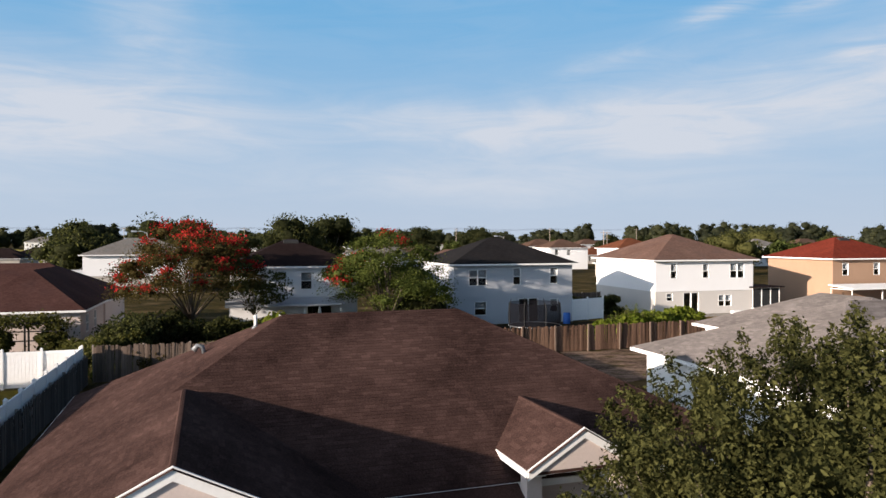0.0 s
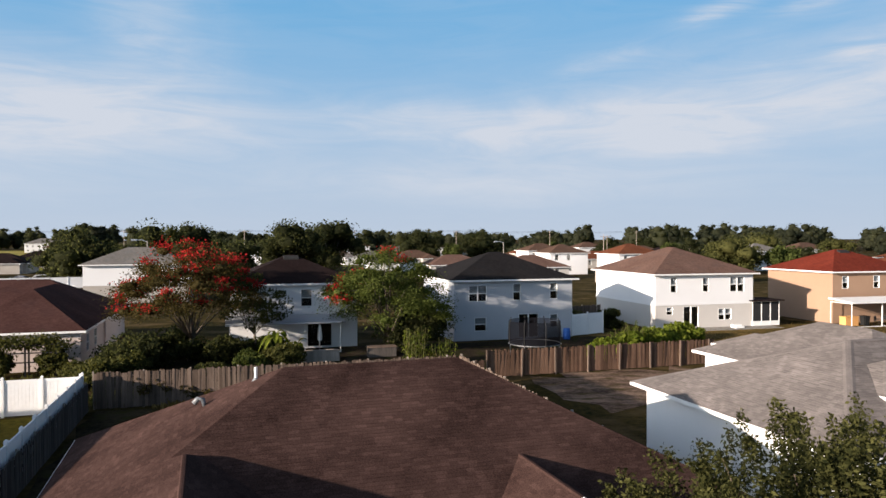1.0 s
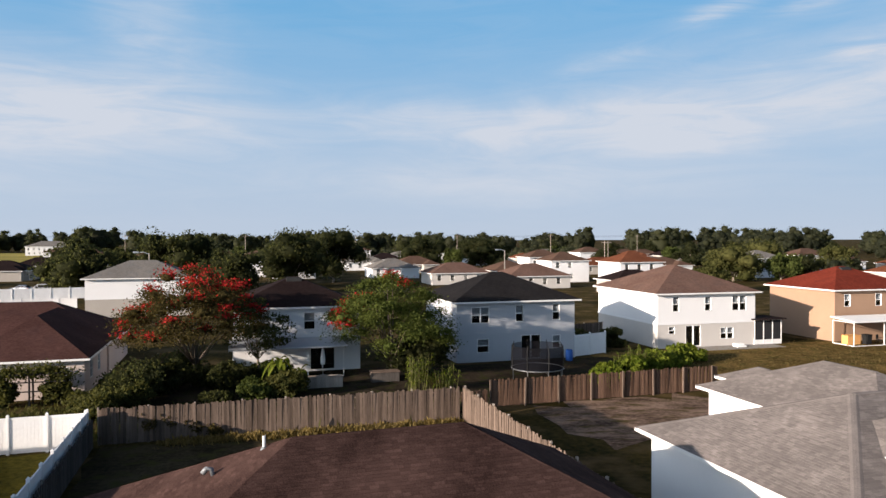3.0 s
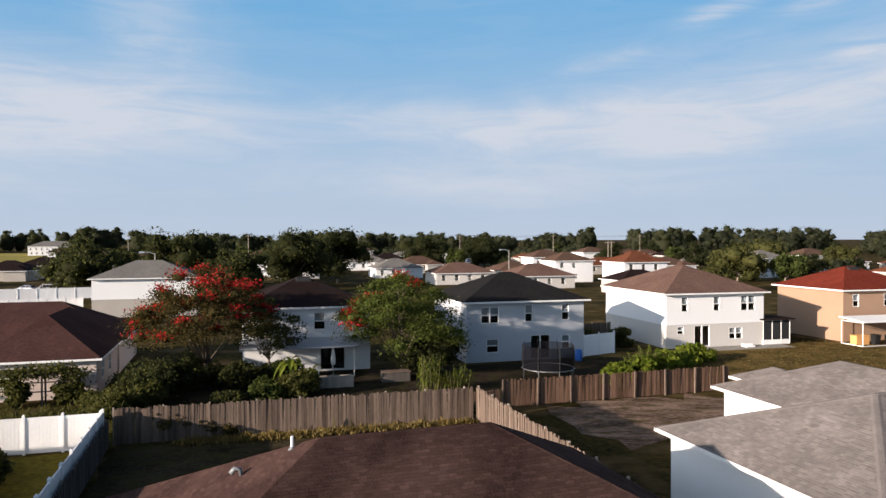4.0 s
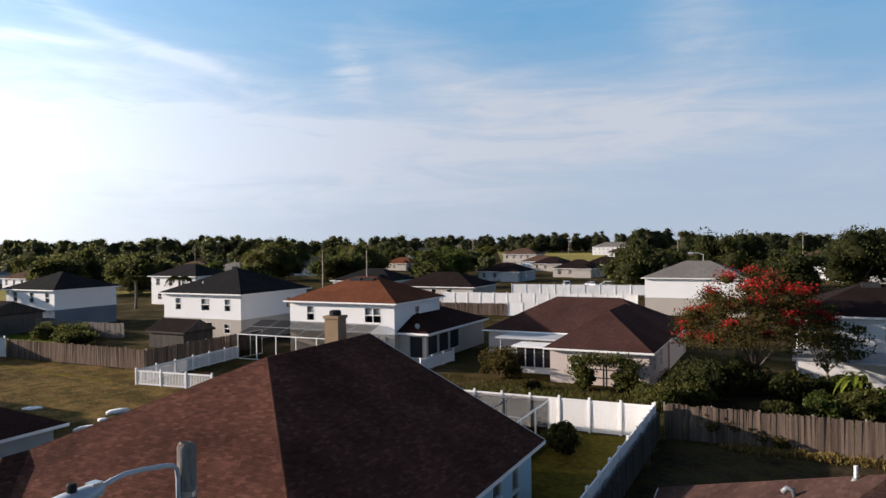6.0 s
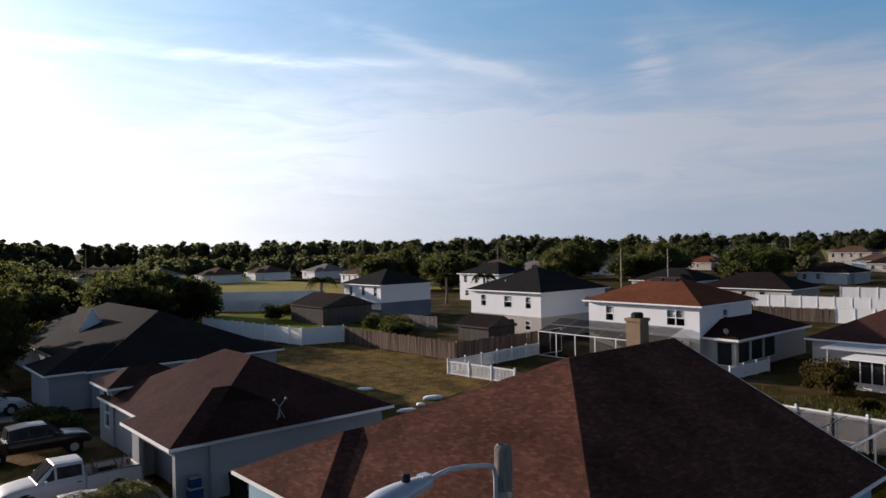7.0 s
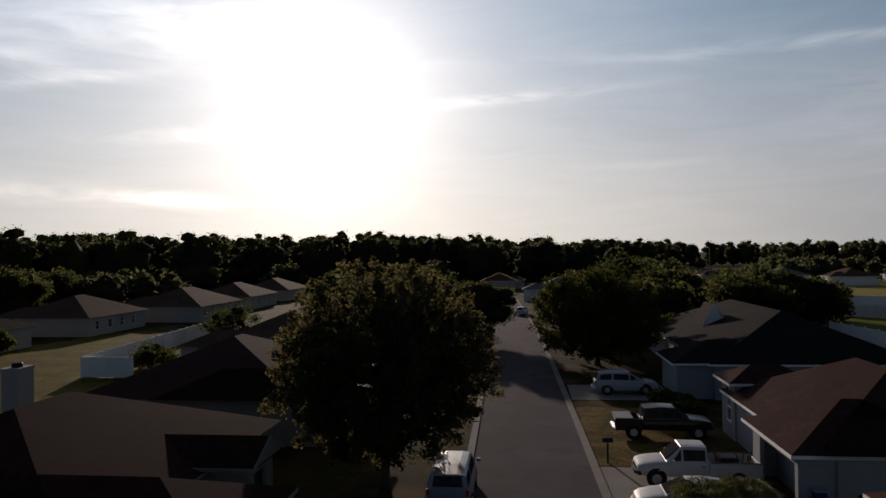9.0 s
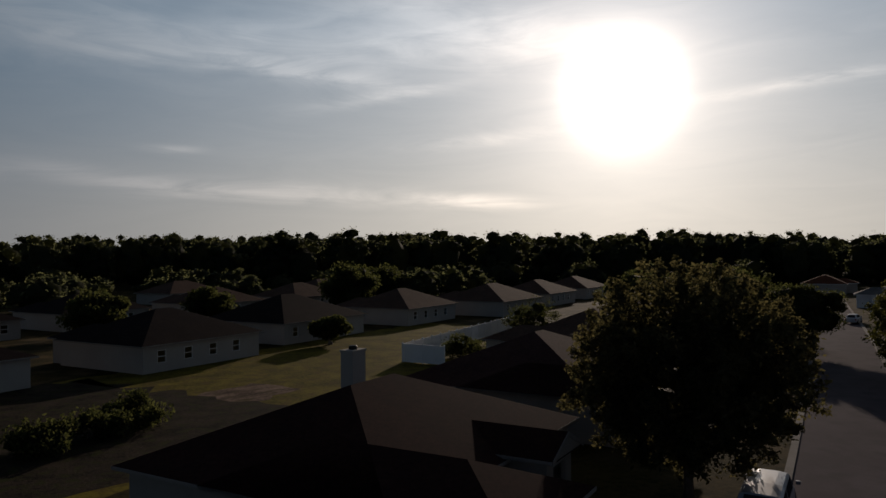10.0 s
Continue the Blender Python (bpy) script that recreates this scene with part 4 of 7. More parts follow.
# ---- ground, road, pavements ----
def sheet(name, corners, z, material, label, category, thick=0.0, kind="structure"):
    mb = MB()
    ring = [site(u, v, z) for u, v in corners]
    if thick:
        mb.solid([p - Vector((0, 0, thick)) for p in ring], ring)
    else:
        mb.face(*ring)
    ob = part(name, mb, material)
    return tagged(ob, label, category, "", kind)


def strip(name, line, left, right, z, material, label, category, thick=0.3):
    """A band along a bent line, from left to right of it."""
    mb = MB()
    for (u0, v0), (u1, v1) in zip(line, line[1:]):
        ring = [site(u0, v0 + right, z), site(u1, v1 + right, z), site(u1, v1 + left, z), site(u0, v0 + left, z)]
        mb.solid([p - Vector((0, 0, thick)) for p in ring], ring)
    return tagged(part(name, mb, material), label, category, "", "structure")


ROAD = [(-320, -14.0), (-200, -6.6), (-110, -1.9), (-75, -0.6), (-45, 0.1), (-30, 0.4), (0, 0.6), (60, 0.6), (160, 0.6)]
big = MB()
big.face((-4000, -4000, -0.03), (4000, -4000, -0.03), (4000, 4000, -0.03), (-4000, 4000, -0.03))
tagged(part("ground", big, "lawn"), "patchy dry green lawn and open ground", "ground", "", "structure")
strip("road", ROAD, 3.05, -3.05, -0.012, "asphalt", "grey asphalt residential street with worn patches", "road")
strip("kerb_north", ROAD, 3.45, 3.05, 0.06, "concrete", "pale concrete kerb along the street", "kerb")
strip("kerb_south", ROAD, -3.05, -3.45, 0.06, "concrete", "pale concrete kerb along the street", "kerb")

# ---- houses ----
main_house = house("brown shingled single-storey house with a garage wing and entry gable", -3.75, 13.1, 16.9, 12.0, turn=2, ze=2.45, roof="shingle_brown", tabs="shingle_brown", walls="stucco_pink",
                   extra=[(0, -2.6, 7.1, 6.5, 2.45, 0.5, "v", "gh"), (10.0, -0.7, 12.5, 5.0, 2.9, 0.6, "v", "gh")],
                   rooms=[(0.45, -2.2, 6.65, 1.0, 2.45)], seed=3, pieces=lambda p: p.y < 0.6 and p.x < 7.1, holes=[("S1", 0.5, 0.05, 4.3, 2.1, "garage"), ("S", 7.0, 0.9, 1.2, 1.3, "sash")])
porch = MB()
porch.solid([(7.1, -0.75, 1.96), (10.1, -0.75, 1.96), (10.1, 0.02, 2.34), (7.1, 0.02, 2.34)], [(7.1, -0.75, 2.075), (10.1, -0.75, 2.075), (10.1, 0.02, 2.46), (7.1, 0.02, 2.46)])
part("porch_roof", porch, "shingle_brown", main_house)
part("porch_fascia", MB().box(7.1, -0.78, 1.9, 10.1, -0.752, 2.07), "trim_white", main_house)
for x in (10.25, 12.25):
    part("porch_column", MB().box(x - 0.16, -0.5, 0, x + 0.16, -0.18, 2.7), "stucco_pink", main_house)
    part("column_cap", MB().box(x - 0.22, -0.56, 2.7, x + 0.22, -0.12, 2.82), "trim_white", main_house)
blue_house = house("light blue house with a red-brown hipped shingle roof", -26.05, 12.1, 16.8, 16.2, s=0.48, roof="shingle_red_brown", tabs="shingle_red_brown", walls="stucco_blue",
                   axis="v", ends="hg", run=8.95, seed=5, extra=[(0, -0.7, 6.1, 7.0, 2.7, 0.48, "v", "hh")], rooms=[(0.45, -0.25, 5.65, 1.0, 2.7)], holes=[("E", 11.0, 0.9, 1.0, 1.3, "sash"), ("E", 13.0, 0.2, 0.9, 2.0, "sash"), ("S", 2.0, 0.9, 1.5, 1.2, "sash")])
gable_house = house("white stucco house with a brown hipped shingle roof", -44.7, 11.6, 14.15, 10.75, roof="roof_umber", walls="stucco_shaded_white",
                    extra=[(-1.3, -0.05, 2.1, 5.0, 3.4, 0.5, "v", "hh"), (7.55, -0.95, 14.15, 6.5, 2.7, 0.5, "v", "hh")], rooms=[(-0.9, 0.35, 1.7, 3.0, 3.4), (7.95, -0.55, 13.7, 1.0, 2.7)], seed=6,
                    holes=[("S2", 1.0, 0.05, 4.4, 2.1, "open"), ("S1", 0.9, 0.9, 1.0, 1.7, "sash")])
arch = [(0.5 + 0.52 * math.cos(a), 0.32, 2.6 + 0.52 * math.sin(a)) for a in [math.pi * k / 12 for k in range(13)]]
part("arch_trim", MB().tube(arch, [0.055] * 13, 6), "trim_white", gable_house)
fan = MB()
fan.solid([(x * 0.96 + 0.02, 0.325, (z - 2.6) * 0.92 + 2.6) for x, _, z in arch], [(x * 0.96 + 0.02, 0.348, (z - 2.6) * 0.92 + 2.6) for x, _, z in arch])
part("arch_pane", fan, "car_glass", gable_house, "half-round dark pane")
dark_house = house("single-storey house with a wide dark shingle roof", -84, 13.4, 29.8, 15.2, s=0.43, roof="roof_charcoal", walls="stucco_shaded_white", seed=7,
                   extra=[(23.0, -2.6, 29.4, 6.0, 2.7, 0.43, "v", "hh")], rooms=[(23.4, -2.2, 29.0, 1.0, 2.7)])
grey_house = house("white house with a pale grey shingle roof", 16.25, 14.6, 16.2, 10.85, ze=3.08, s=0.4, roof="shingle_grey", tabs="shingle_grey", seed=8,
                   extra=[(7.5, 6.0, 15.85, 17.25, 3.08, 0.42, "v", "hh"), (10.75, 16.0, 14.0, 20.0, 2.9, 0.42, "v", "hh"), (3.5, -0.6, 7.5, 5.2, 4.05, 0.5, "v", "gh")],
                   rooms=[(7.95, 9.0, 15.4, 16.8, 3.08), (11.15, 16.4, 13.6, 19.6, 2.9), (3.9, -0.2, 7.1, 2.5, 4.05)])
tan_house = house("pink stucco house with a brown hipped shingle roof", -26.0, 61.8, 17.3, 11.2, roof="roof_brown", walls="stucco_pink", seed=9,
                  extra=[(8.8, -8.9, 17.1, 6.0, 2.7, 0.63, "v", "hh")], rooms=[(9.2, -8.5, 16.7, 1.0, 2.7)],
                  holes=[("S1", 1.6, 0.9, 0.9, 1.3, "sash"), ("S1", 5.4, 0.9, 1.2, 1.2, "sash"), ("E1", 2.0, 0.9, 0.9, 1.3, "sash"), ("E1", 5.0, 0.9, 0.9, 1.3, "sash")])

charcoal_house = house("pale grey two-storey house with a black shingle roof", 18.5, 58.0, 12.1, 11.0, ze=5.3, s=0.42, roof="roof_charcoal", walls="stucco_grey", low="stucco_grey", low_h=2.4, seed=11,
                       holes=[("S", 1.34, 3.38, 1.66, 1.4, "wide"), ("S", 5.45, 3.4, 0.75, 1.5, "sash"), ("S", 9.0, 3.45, 0.75, 1.45, "sash"), ("S", 1.86, 0.8, 1.1, 1.2, "sash"), ("S", 5.98, 0.1, 1.9, 2.1, "slider"), ("S", 9.0, 0.9, 0.8, 1.2, "sash")])
white_house = house("white two-storey house with a tan brown shingle roof", 39.6, 60.0, 12.0, 13.2, ze=5.4, s=0.42, turn=-1.5, axis="v", roof="roof_sand", low="stucco_cream", low_h=2.4, seed=12, vents=1,
                    holes=[("S", 1.65, 3.55, 0.75, 1.45, "sash"), ("S", 5.25, 3.55, 0.75, 1.4, "sash"), ("S", 8.4, 3.5, 1.7, 1.5, "wide"), ("S", 1.2, 1.35, 0.75, 0.75, "sash"), ("S", 3.1, 0.1, 1.75, 2.05, "slider"), ("S", 7.05, 0.7, 1.55, 1.15, "wide")])
orange_house = house("orange stucco two-storey house with a red shingle roof", 59.8, 58.8, 11.5, 10.5, ze=5.4, s=0.42, turn=-1.5, roof="roof_red", walls="stucco_orange", seed=13,
                     holes=[("S", 1.2, 3.6, 0.8, 1.3, "sash"), ("S", 5.2, 3.6, 0.8, 1.3, "sash")], vents=1)
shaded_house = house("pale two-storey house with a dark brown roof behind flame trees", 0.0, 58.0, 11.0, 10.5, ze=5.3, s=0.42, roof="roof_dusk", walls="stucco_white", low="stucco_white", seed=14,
                     holes=[("S", 1.2, 3.4, 1.6, 1.3, "wide"), ("S", 5.5, 3.4, 0.9, 1.4, "sash"), ("S", 8.8, 3.4, 0.9, 1.4, "sash"), ("S", 6.0, 0.1, 2.0, 2.05, "slider")], vents=1)
rust_house = house("white two-storey house with a rust red shingle roof", -44.8, 56.2, 12.7, 10.3, ze=5.4, s=0.42, roof="roof_rust", low="stucco_beige", seed=15, vents=2,
                   holes=[("S", 2.0, 3.5, 0.9, 1.4, "sash"), ("S", 8.6, 3.5, 1.8, 1.4, "wide"), ("E", 4.0, 3.5, 0.9, 1.3, "sash")])
black_roof_house = house("white two-storey house with a beige ground floor and black roof", -67.3, 61.3, 12.6, 13.0, ze=5.4, s=0.42, roof="roof_charcoal", low="stucco_beige", seed=16,
                         holes=[("S", 1.8, 3.4, 0.9, 1.4, "sash"), ("S", 5.8, 3.4, 1.3, 1.4, "sash"), ("S", 9.3, 3.4, 0.9, 1.4, "sash"), ("S", 5.6, 0.1, 1.9, 2.0, "slider"), ("S", 9.2, 0.9, 0.9, 1.1, "sash"), ("E", 8.0, 3.2, 0.9, 1.3, "sash")])
small_white_house = house("white two-storey house with a grey ground floor and dark roof", -98.6, 62.4, 11.0, 10.6, ze=5.2, s=0.42, roof="roof_charcoal", low="stucco_dim", seed=17,
                          holes=[("S", 1.5, 3.4, 0.9, 1.4, "sash"), ("S", 5.0, 3.4, 0.9, 1.4, "sash"), ("S", 8.2, 3.4, 0.9, 1.4, "sash")])
grey_roof_house = house("white two-storey house with a grey shingle roof", -19.4, 106, 14.5, 11, ze=5.4, s=0.42, roof="roof_grey", low="stucco_beige", seed=18)
corner_house = house("single-storey house with a brown roof across the street", -35.5, -26.0, 17.0, 13.6, s=0.4, roof="roof_maroon", walls="stucco_painted_shade", trim="stucco_painted_shade", seed=19,
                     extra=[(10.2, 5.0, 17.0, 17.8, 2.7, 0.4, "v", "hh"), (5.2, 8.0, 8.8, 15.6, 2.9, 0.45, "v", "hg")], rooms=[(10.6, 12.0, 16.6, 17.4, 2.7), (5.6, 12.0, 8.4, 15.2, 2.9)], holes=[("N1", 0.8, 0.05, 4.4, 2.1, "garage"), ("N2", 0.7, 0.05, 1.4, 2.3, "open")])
street_house = house("single-storey house with a grey brown roof across the street", -56, -27, 16, 14.5, s=0.4, roof="roof_brown", walls="stucco_painted_shade", trim="stucco_painted_shade", seed=20,
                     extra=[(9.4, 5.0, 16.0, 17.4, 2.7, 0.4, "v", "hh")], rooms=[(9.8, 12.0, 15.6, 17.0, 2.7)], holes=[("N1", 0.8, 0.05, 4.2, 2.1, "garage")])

# ---- trees ----
oak = shoot_tree("leafy live oak with small olive green leaves in the front yard", 9.3, 7.2, 4.35, 0.5, 6.15, "leaf_oak", 1350, 150, 0.04, 0.56, 21, 0.2, 0.1, heart=0.5)
street_oak = shoot_tree("broad dark oak at the kerb", -33.4, -6.6, 5.2, 1.5, 10.1, "leaf_veil_brown", 520, 130, 0.115, 1.1, 22, 0.22, 0.22, heart=0.55)
street_oak_b = shoot_tree("broad round oak beside the driveway", -71.0, 7.0, 6.2, 0.6, 9.0, "leaf_olive", 420, 110, 0.15, 1.5, 23, 0.25, 0.3, heart=0.6)
street_oak_d = tree("dark oak at the kerb farther along", -88.0, -6.4, 5.2, 1.8, 7.5, "leaf_dark", count=60, per=420, size=0.14, clump=1.2, seed=27, trunk=0.22)
street_oak_c = tree("dark oak overhanging the far street", -118.0, -16.0, 4.6, 1.8, 6.8, "leaf_dark", count=40, per=340, size=0.2, clump=1.9, seed=24, trunk=0.3)


def flame(label, u, v, radius, low, top, leaf, hot, seed, count=110, per=330, trunk=0.15, size=0.085):
    """A spreading flame tree: flat tiers of feathery leaves on open limbs, blossom over the tiers that hot(x, y, share of height) picks."""
    rng = np.random.default_rng(seed)
    ob = thing("flame_tree", u, v, 0, label, "tree", "flame trees")
    tiers = []
    for k in range(count):
        a, q = rng.uniform(0, 2 * math.pi), math.sqrt(rng.random())
        roof = top - (top - low) * 0.55 * q * q
        x, y = radius * q * math.cos(a), radius * q * math.sin(a)
        z = roof - (roof - low) * 0.75 * rng.random() ** 2.2
        tiers.append(((x, y, z), 0.5 + 0.55 * rng.random()))
    mb = MB()
    fork = Vector((0.15, 0.1, low * 0.62))
    mb.tube([(0, 0, -0.1), (0.06, 0.0, low * 0.25), fork], [trunk * 1.3, trunk, trunk * 0.85], 9)
    for c, r in tiers[:18]:
        e = Vector(c)
        m = fork.lerp(e, 0.5) + Vector((rng.normal() * 0.2, rng.normal() * 0.2, 0.45))
        mb.tube([fork - Vector((0, 0, 0.1)), m, e], [trunk * 0.45, trunk * 0.25, trunk * 0.08], 6)
    part("trunk", mb, "bark_dark", ob, smooth=True)
    pts, buds = [], []
    for c, r in tiers:
        k = rng.normal(size=(per, 3)) * np.array([r * 0.62, r * 0.62, r * 0.26])
        k[:, 2] -= 0.16 * (k[:, 0] ** 2 + k[:, 1] ** 2)
        pts.append(np.array(c) + k)
        if rng.random() < hot(c[0], c[1], (c[2] - low) / (top - low)):
            k = rng.normal(size=(per * 2 // 5, 3)) * np.array([r * 0.42, r * 0.4, r * 0.22])
            buds.append(np.array(c) + k + np.array([0, 0, r * 0.3]))
    core = lumps(rng, [(c, r * 0.55) for c, r in tiers[::2]], 0.8, False)
    part("crown", foliage("crown", leaf_quads(np.concatenate(pts), size, rng, 0.35, 2.0), core, leaf), leaf, ob)
    vv, ff = leaf_quads(np.concatenate(buds), size * 1.6, rng, 0.4, 1.2)
    part("blossom", fill("blossom", vv, ff, "flower_red"), "flower_red", ob, "bright red blossom")
    return ob


flame_tree = flame("flame tree with clusters of bright red blossom", -2.4, 55.0, 4.9, 2.6, 8.5, "leaf_rust", lambda x, y, h: 0.7 if h > 0.72 and x > -2.6 else 0.28, 25, count=100, per=270)
flame_tree_b = flame("green flame tree with a few red blossoms", 12.2, 54.2, 4.5, 1.9, 7.9, "leaf_fern", lambda x, y, h: 0.5 if x < -2.4 or (x > 1.0 and h > 0.8) else 0.07, 26, count=105, per=300)


SKYLINE = [(-62, 0.6), (-30, 0.66), (-16, 1.0), (-10, 0.75), (-6, 0.2), (3, 0.7), (14, 0.45), (21, 0.38), (26, 0.95), (31, 0.68), (36, 0.42), (52, 0.5), (64, 0.55), (82, 0.52), (91, 0.58), (99, 0.85),
           (106, 1.1), (111, 1.55), (120, 1.9), (127, 1.55), (134, 1.95), (150, 1.95), (160, 1.75), (170, 1.5), (215, 1.2)]


def far_woods():
    """The belts of trees out to the horizon, as one mass of clumps. The back belt's height follows the skyline, in degrees over the level."""
    rng = np.random.default_rng(40)
    lv, lf, mv, mf, nl, nm = [], [], [], [], 0, 0
    for k in range(1500):
        deg = rng.uniform(-60, 212) if k % 4 else rng.uniform(95, 178)
        az = radians(deg)
        south = 100 < deg
        back = k % 5 > 1
        r = (rng.uniform(260, 420) if south else rng.uniform(640, 760) if 29 < deg < 40 else rng.uniform(430, 640)) if back else rng.uniform(170 if south else 210, 460)
        if k % 23 == 0:
            deg, r, back = rng.uniform(64, 90), rng.uniform(264, 330), False
            az = radians(deg)
        x, y = -math.sin(az) * r, math.cos(az) * r
        u, v = x * CU + y * SU, -x * SU + y * CU
        if not back and (abs(v + 8) < 18 and u < 0 or 66 < deg < 88 and r < 262 or 26 < deg < 39 and 215 < r):
            continue
        if not back and r < 330 and not south and u > -190 and rng.random() < 0.55:
            continue
        line = np.interp(deg, [a for a, _ in SKYLINE], [b for _, b in SKYLINE])
        full = 10.9 + r * math.tan(radians(line * 1.08 + (0.22 if deg > 32 else 0.1)))
        h = full * rng.uniform(0.8, 1.0) if back else min(full, rng.uniform(4.0, 6.5) if deg < 30 else rng.uniform(5.0, 9.0))
        rad = (3.6 if back else 3.0) + 3.2 * rng.random()
        rad = max(rad, h * 0.34)
        cl = [((c[0] + x, c[1] + y, max(c[2], q * 0.6)), q) for c, q in clumps_of(rng, rad, 0.3, h * 0.95, 15 if h < 13 else 24, min(rad * 0.42, 2.5))]
        p = crown_points(rng, cl, 30, 0.66)
        p = p[(p[:, 2] > 0) & (p[:, 2] < full * 1.03)]
        vv, ff = leaf_quads(p, 0.78 if r > 350 else 0.62, rng, 0.2, 1.3)
        vv, ff = np.delete(vv, np.s_[3::4], 0), np.arange(len(p) * 3).reshape(-1, 3)
        lv.append(vv), lf.append(ff + nl)
        nl += len(vv)
        vv, ff = lumps(rng, cl, 0.74, False)
        hv, hf = lumps(rng, [((0, 0, 0), 1.0)], 1.0)
        hv = hv * np.array([rad * 0.72, rad * 0.72, h * 0.5]) + np.array([x, y, h * 0.42])
        vv, ff = np.concatenate([vv, hv]), np.concatenate([ff, hf + len(vv)])
        mv.append(vv), mf.append(ff + nm)
        nm += len(vv)
    me = foliage("far_woods", (np.concatenate(lv), np.concatenate(lf)), (np.concatenate(mv), np.concatenate(mf)), "wood_far_hazed")
    return tagged(part("far_woods", me, "wood_far_hazed"), "dark green woods along the flat horizon", "woods", "", "stuff")


far_woods()


# ---- yards, drives ----
def patch(name, u0, v0, u1, v1, z, material, label, category, seed=1, rough=0.5):
    """A piece of ground with an uneven edge, a few millimetres proud."""
    rng = random.Random(seed)
    ring = []
    for (a, b), (c, d) in (((u0, v0), (u1, v0)), ((u1, v0), (u1, v1)), ((u1, v1), (u0, v1)), ((u0, v1), (u0, v0))):
        k = max(2, int(math.hypot(c - a, d - b) / 1.5))
        for i in range(k):
            ring.append((a + (c - a) * i / k + rng.uniform(-rough, rough), b + (d - b) * i / k + rng.uniform(-rough, rough)))
    return sheet(name, ring, z, material, label, category)


patch("ground_back_lot", -72, 29.5, -40, 44.7, -0.022, "dry_grass", "dry yellow grass of an open lot", "grass", 1)
patch("ground_side_yard", 18.5, 33.0, 33, 41.8, -0.022, "soil", "bare brown soil and thin grass behind the house", "soil", 2, 1.1)
patch("ground_far_yard", 32, 44, 74, 60, -0.022, "dry_grass", "dry tan lawn behind the two-storey houses", "grass", 3)
# Brown soil tone darkened for the shade over the fenced back yard.
surface("yard_soil_shaded", (0.022, 0.017, 0.010), (0.062, 0.047, 0.026), 0.95, 4.0, 0.4, 0.6, stain=(0.05, 0.045, 0.015), dist=0.05, hard=0.1)
patch("ground_back_yard", -6.3, 25.5, 13.2, 40.1, -0.02, "yard_soil_shaded", "brown soil and thin grass of a fenced back yard, darkened for shade", "soil", 15, 0.2)
patch("ground_blue_yard", -12.5, 29, -7.2, 39.7, -0.022, "green_grass", "sunlit green and yellow lawn", "grass", 4, 0.1)
patch("ground_vinyl_yard", -119, 42.5, -76, 57, -0.022, "lush_grass", "bright green lawn beside a white fence", "grass", 5)
patch("ground_field", -260, 62, -135, 120, -0.02, "far_field", "sunlit yellow field", "field", 6, 4)
sheet("ground_field_far", [(-112, 292), (-70, 288), (-138, 600), (-275, 700)], -0.02, "far_field", "pale green open field", "field")
patch("ground_south_yard", -100, -62, -12, -30, -0.022, "sun_grass", "sunlit yellow grass behind the houses", "grass", 8)
patch("ground_dirt_path", -46, -46, -14, -40, -0.018, "soil", "dirt track across the back yards", "soil", 9)
strip("ground_mown_line", [(-70, 42.6), (-64, 41.4), (-57, 40.6), (-50.5, 40.4)], 0.3, -0.3, -0.012, "sun_grass", "pale green line of mown grass across the lot", "grass", 0.1)
# The next three patches put yard shade into the ground colour.
patch("ground_shade_yard", -6.4, 41, 14.5, 58.5, -0.02, "soil_shade_dark", "back-yard soil with weeds, tree shade put into its dark colour", "soil", 12, 0.6)
patch("ground_charcoal_yard", 15.5, 43.2, 33, 57.6, -0.018, "soil_shade_dark", "bare soil of a back yard, darkened for shade", "soil", 13, 0.4)
patch("ground_south_soil", -40, -62, -6, -31.5, -0.017, "soil_shade_dark", "soil behind the houses across the street, darkened for shade", "soil", 14, 1.2)
patch("ground_front_verge", -52, 3.6, -38, 10, -0.022, "dry_grass", "dry grass verge beside the drive", "grass", 10, 0.2)
for n, (u0, u1, v1) in enumerate(((-37.6, -31.3, 11.0), (-60.5, -54.5, 11.0), (-3.0, 2.2, 11.0), (-25, -19.5, 12.4))):
    tagged(part("driveway", MB().box(0, 0, -0.3, u1 - u0, v1 - 3.46, 0.0), "concrete"), "pale concrete driveway", "driveway", "", "structure").matrix_world = Matrix.Translation(site(u0, 3.46, -0.004)) @ pose(0, 0, 0, 0, 0, TURN)
tagged(part("patio", MB().box(0, 0, -0.2, 12.0, 3.2, 0.0), "concrete"), "pale concrete patio behind the white house", "patio", "", "structure").matrix_world = Matrix.Translation(site(41, 58.2, 0.01)) @ pose(0, 0, 0, 0, 0, TURN - 1.5)


# ---- fences ----
def board_mesh(w, h, material):
    c = w * 0.22
    lower = [(-w / 2, -0.011, 0.03), (w / 2, -0.011, 0.03), (w / 2, 0.011, 0.03), (-w / 2, 0.011, 0.03)]
    mb = MB()
    mb.solid(lower, [(x, y, h - c) for x, y, _ in lower])
    n = len(mb.v)
    mb.solid([(x, y, h - c) for x, y, _ in lower], [(x * 0.5, y, h) for x, y, _ in lower])
    return mb.mesh("board", material)


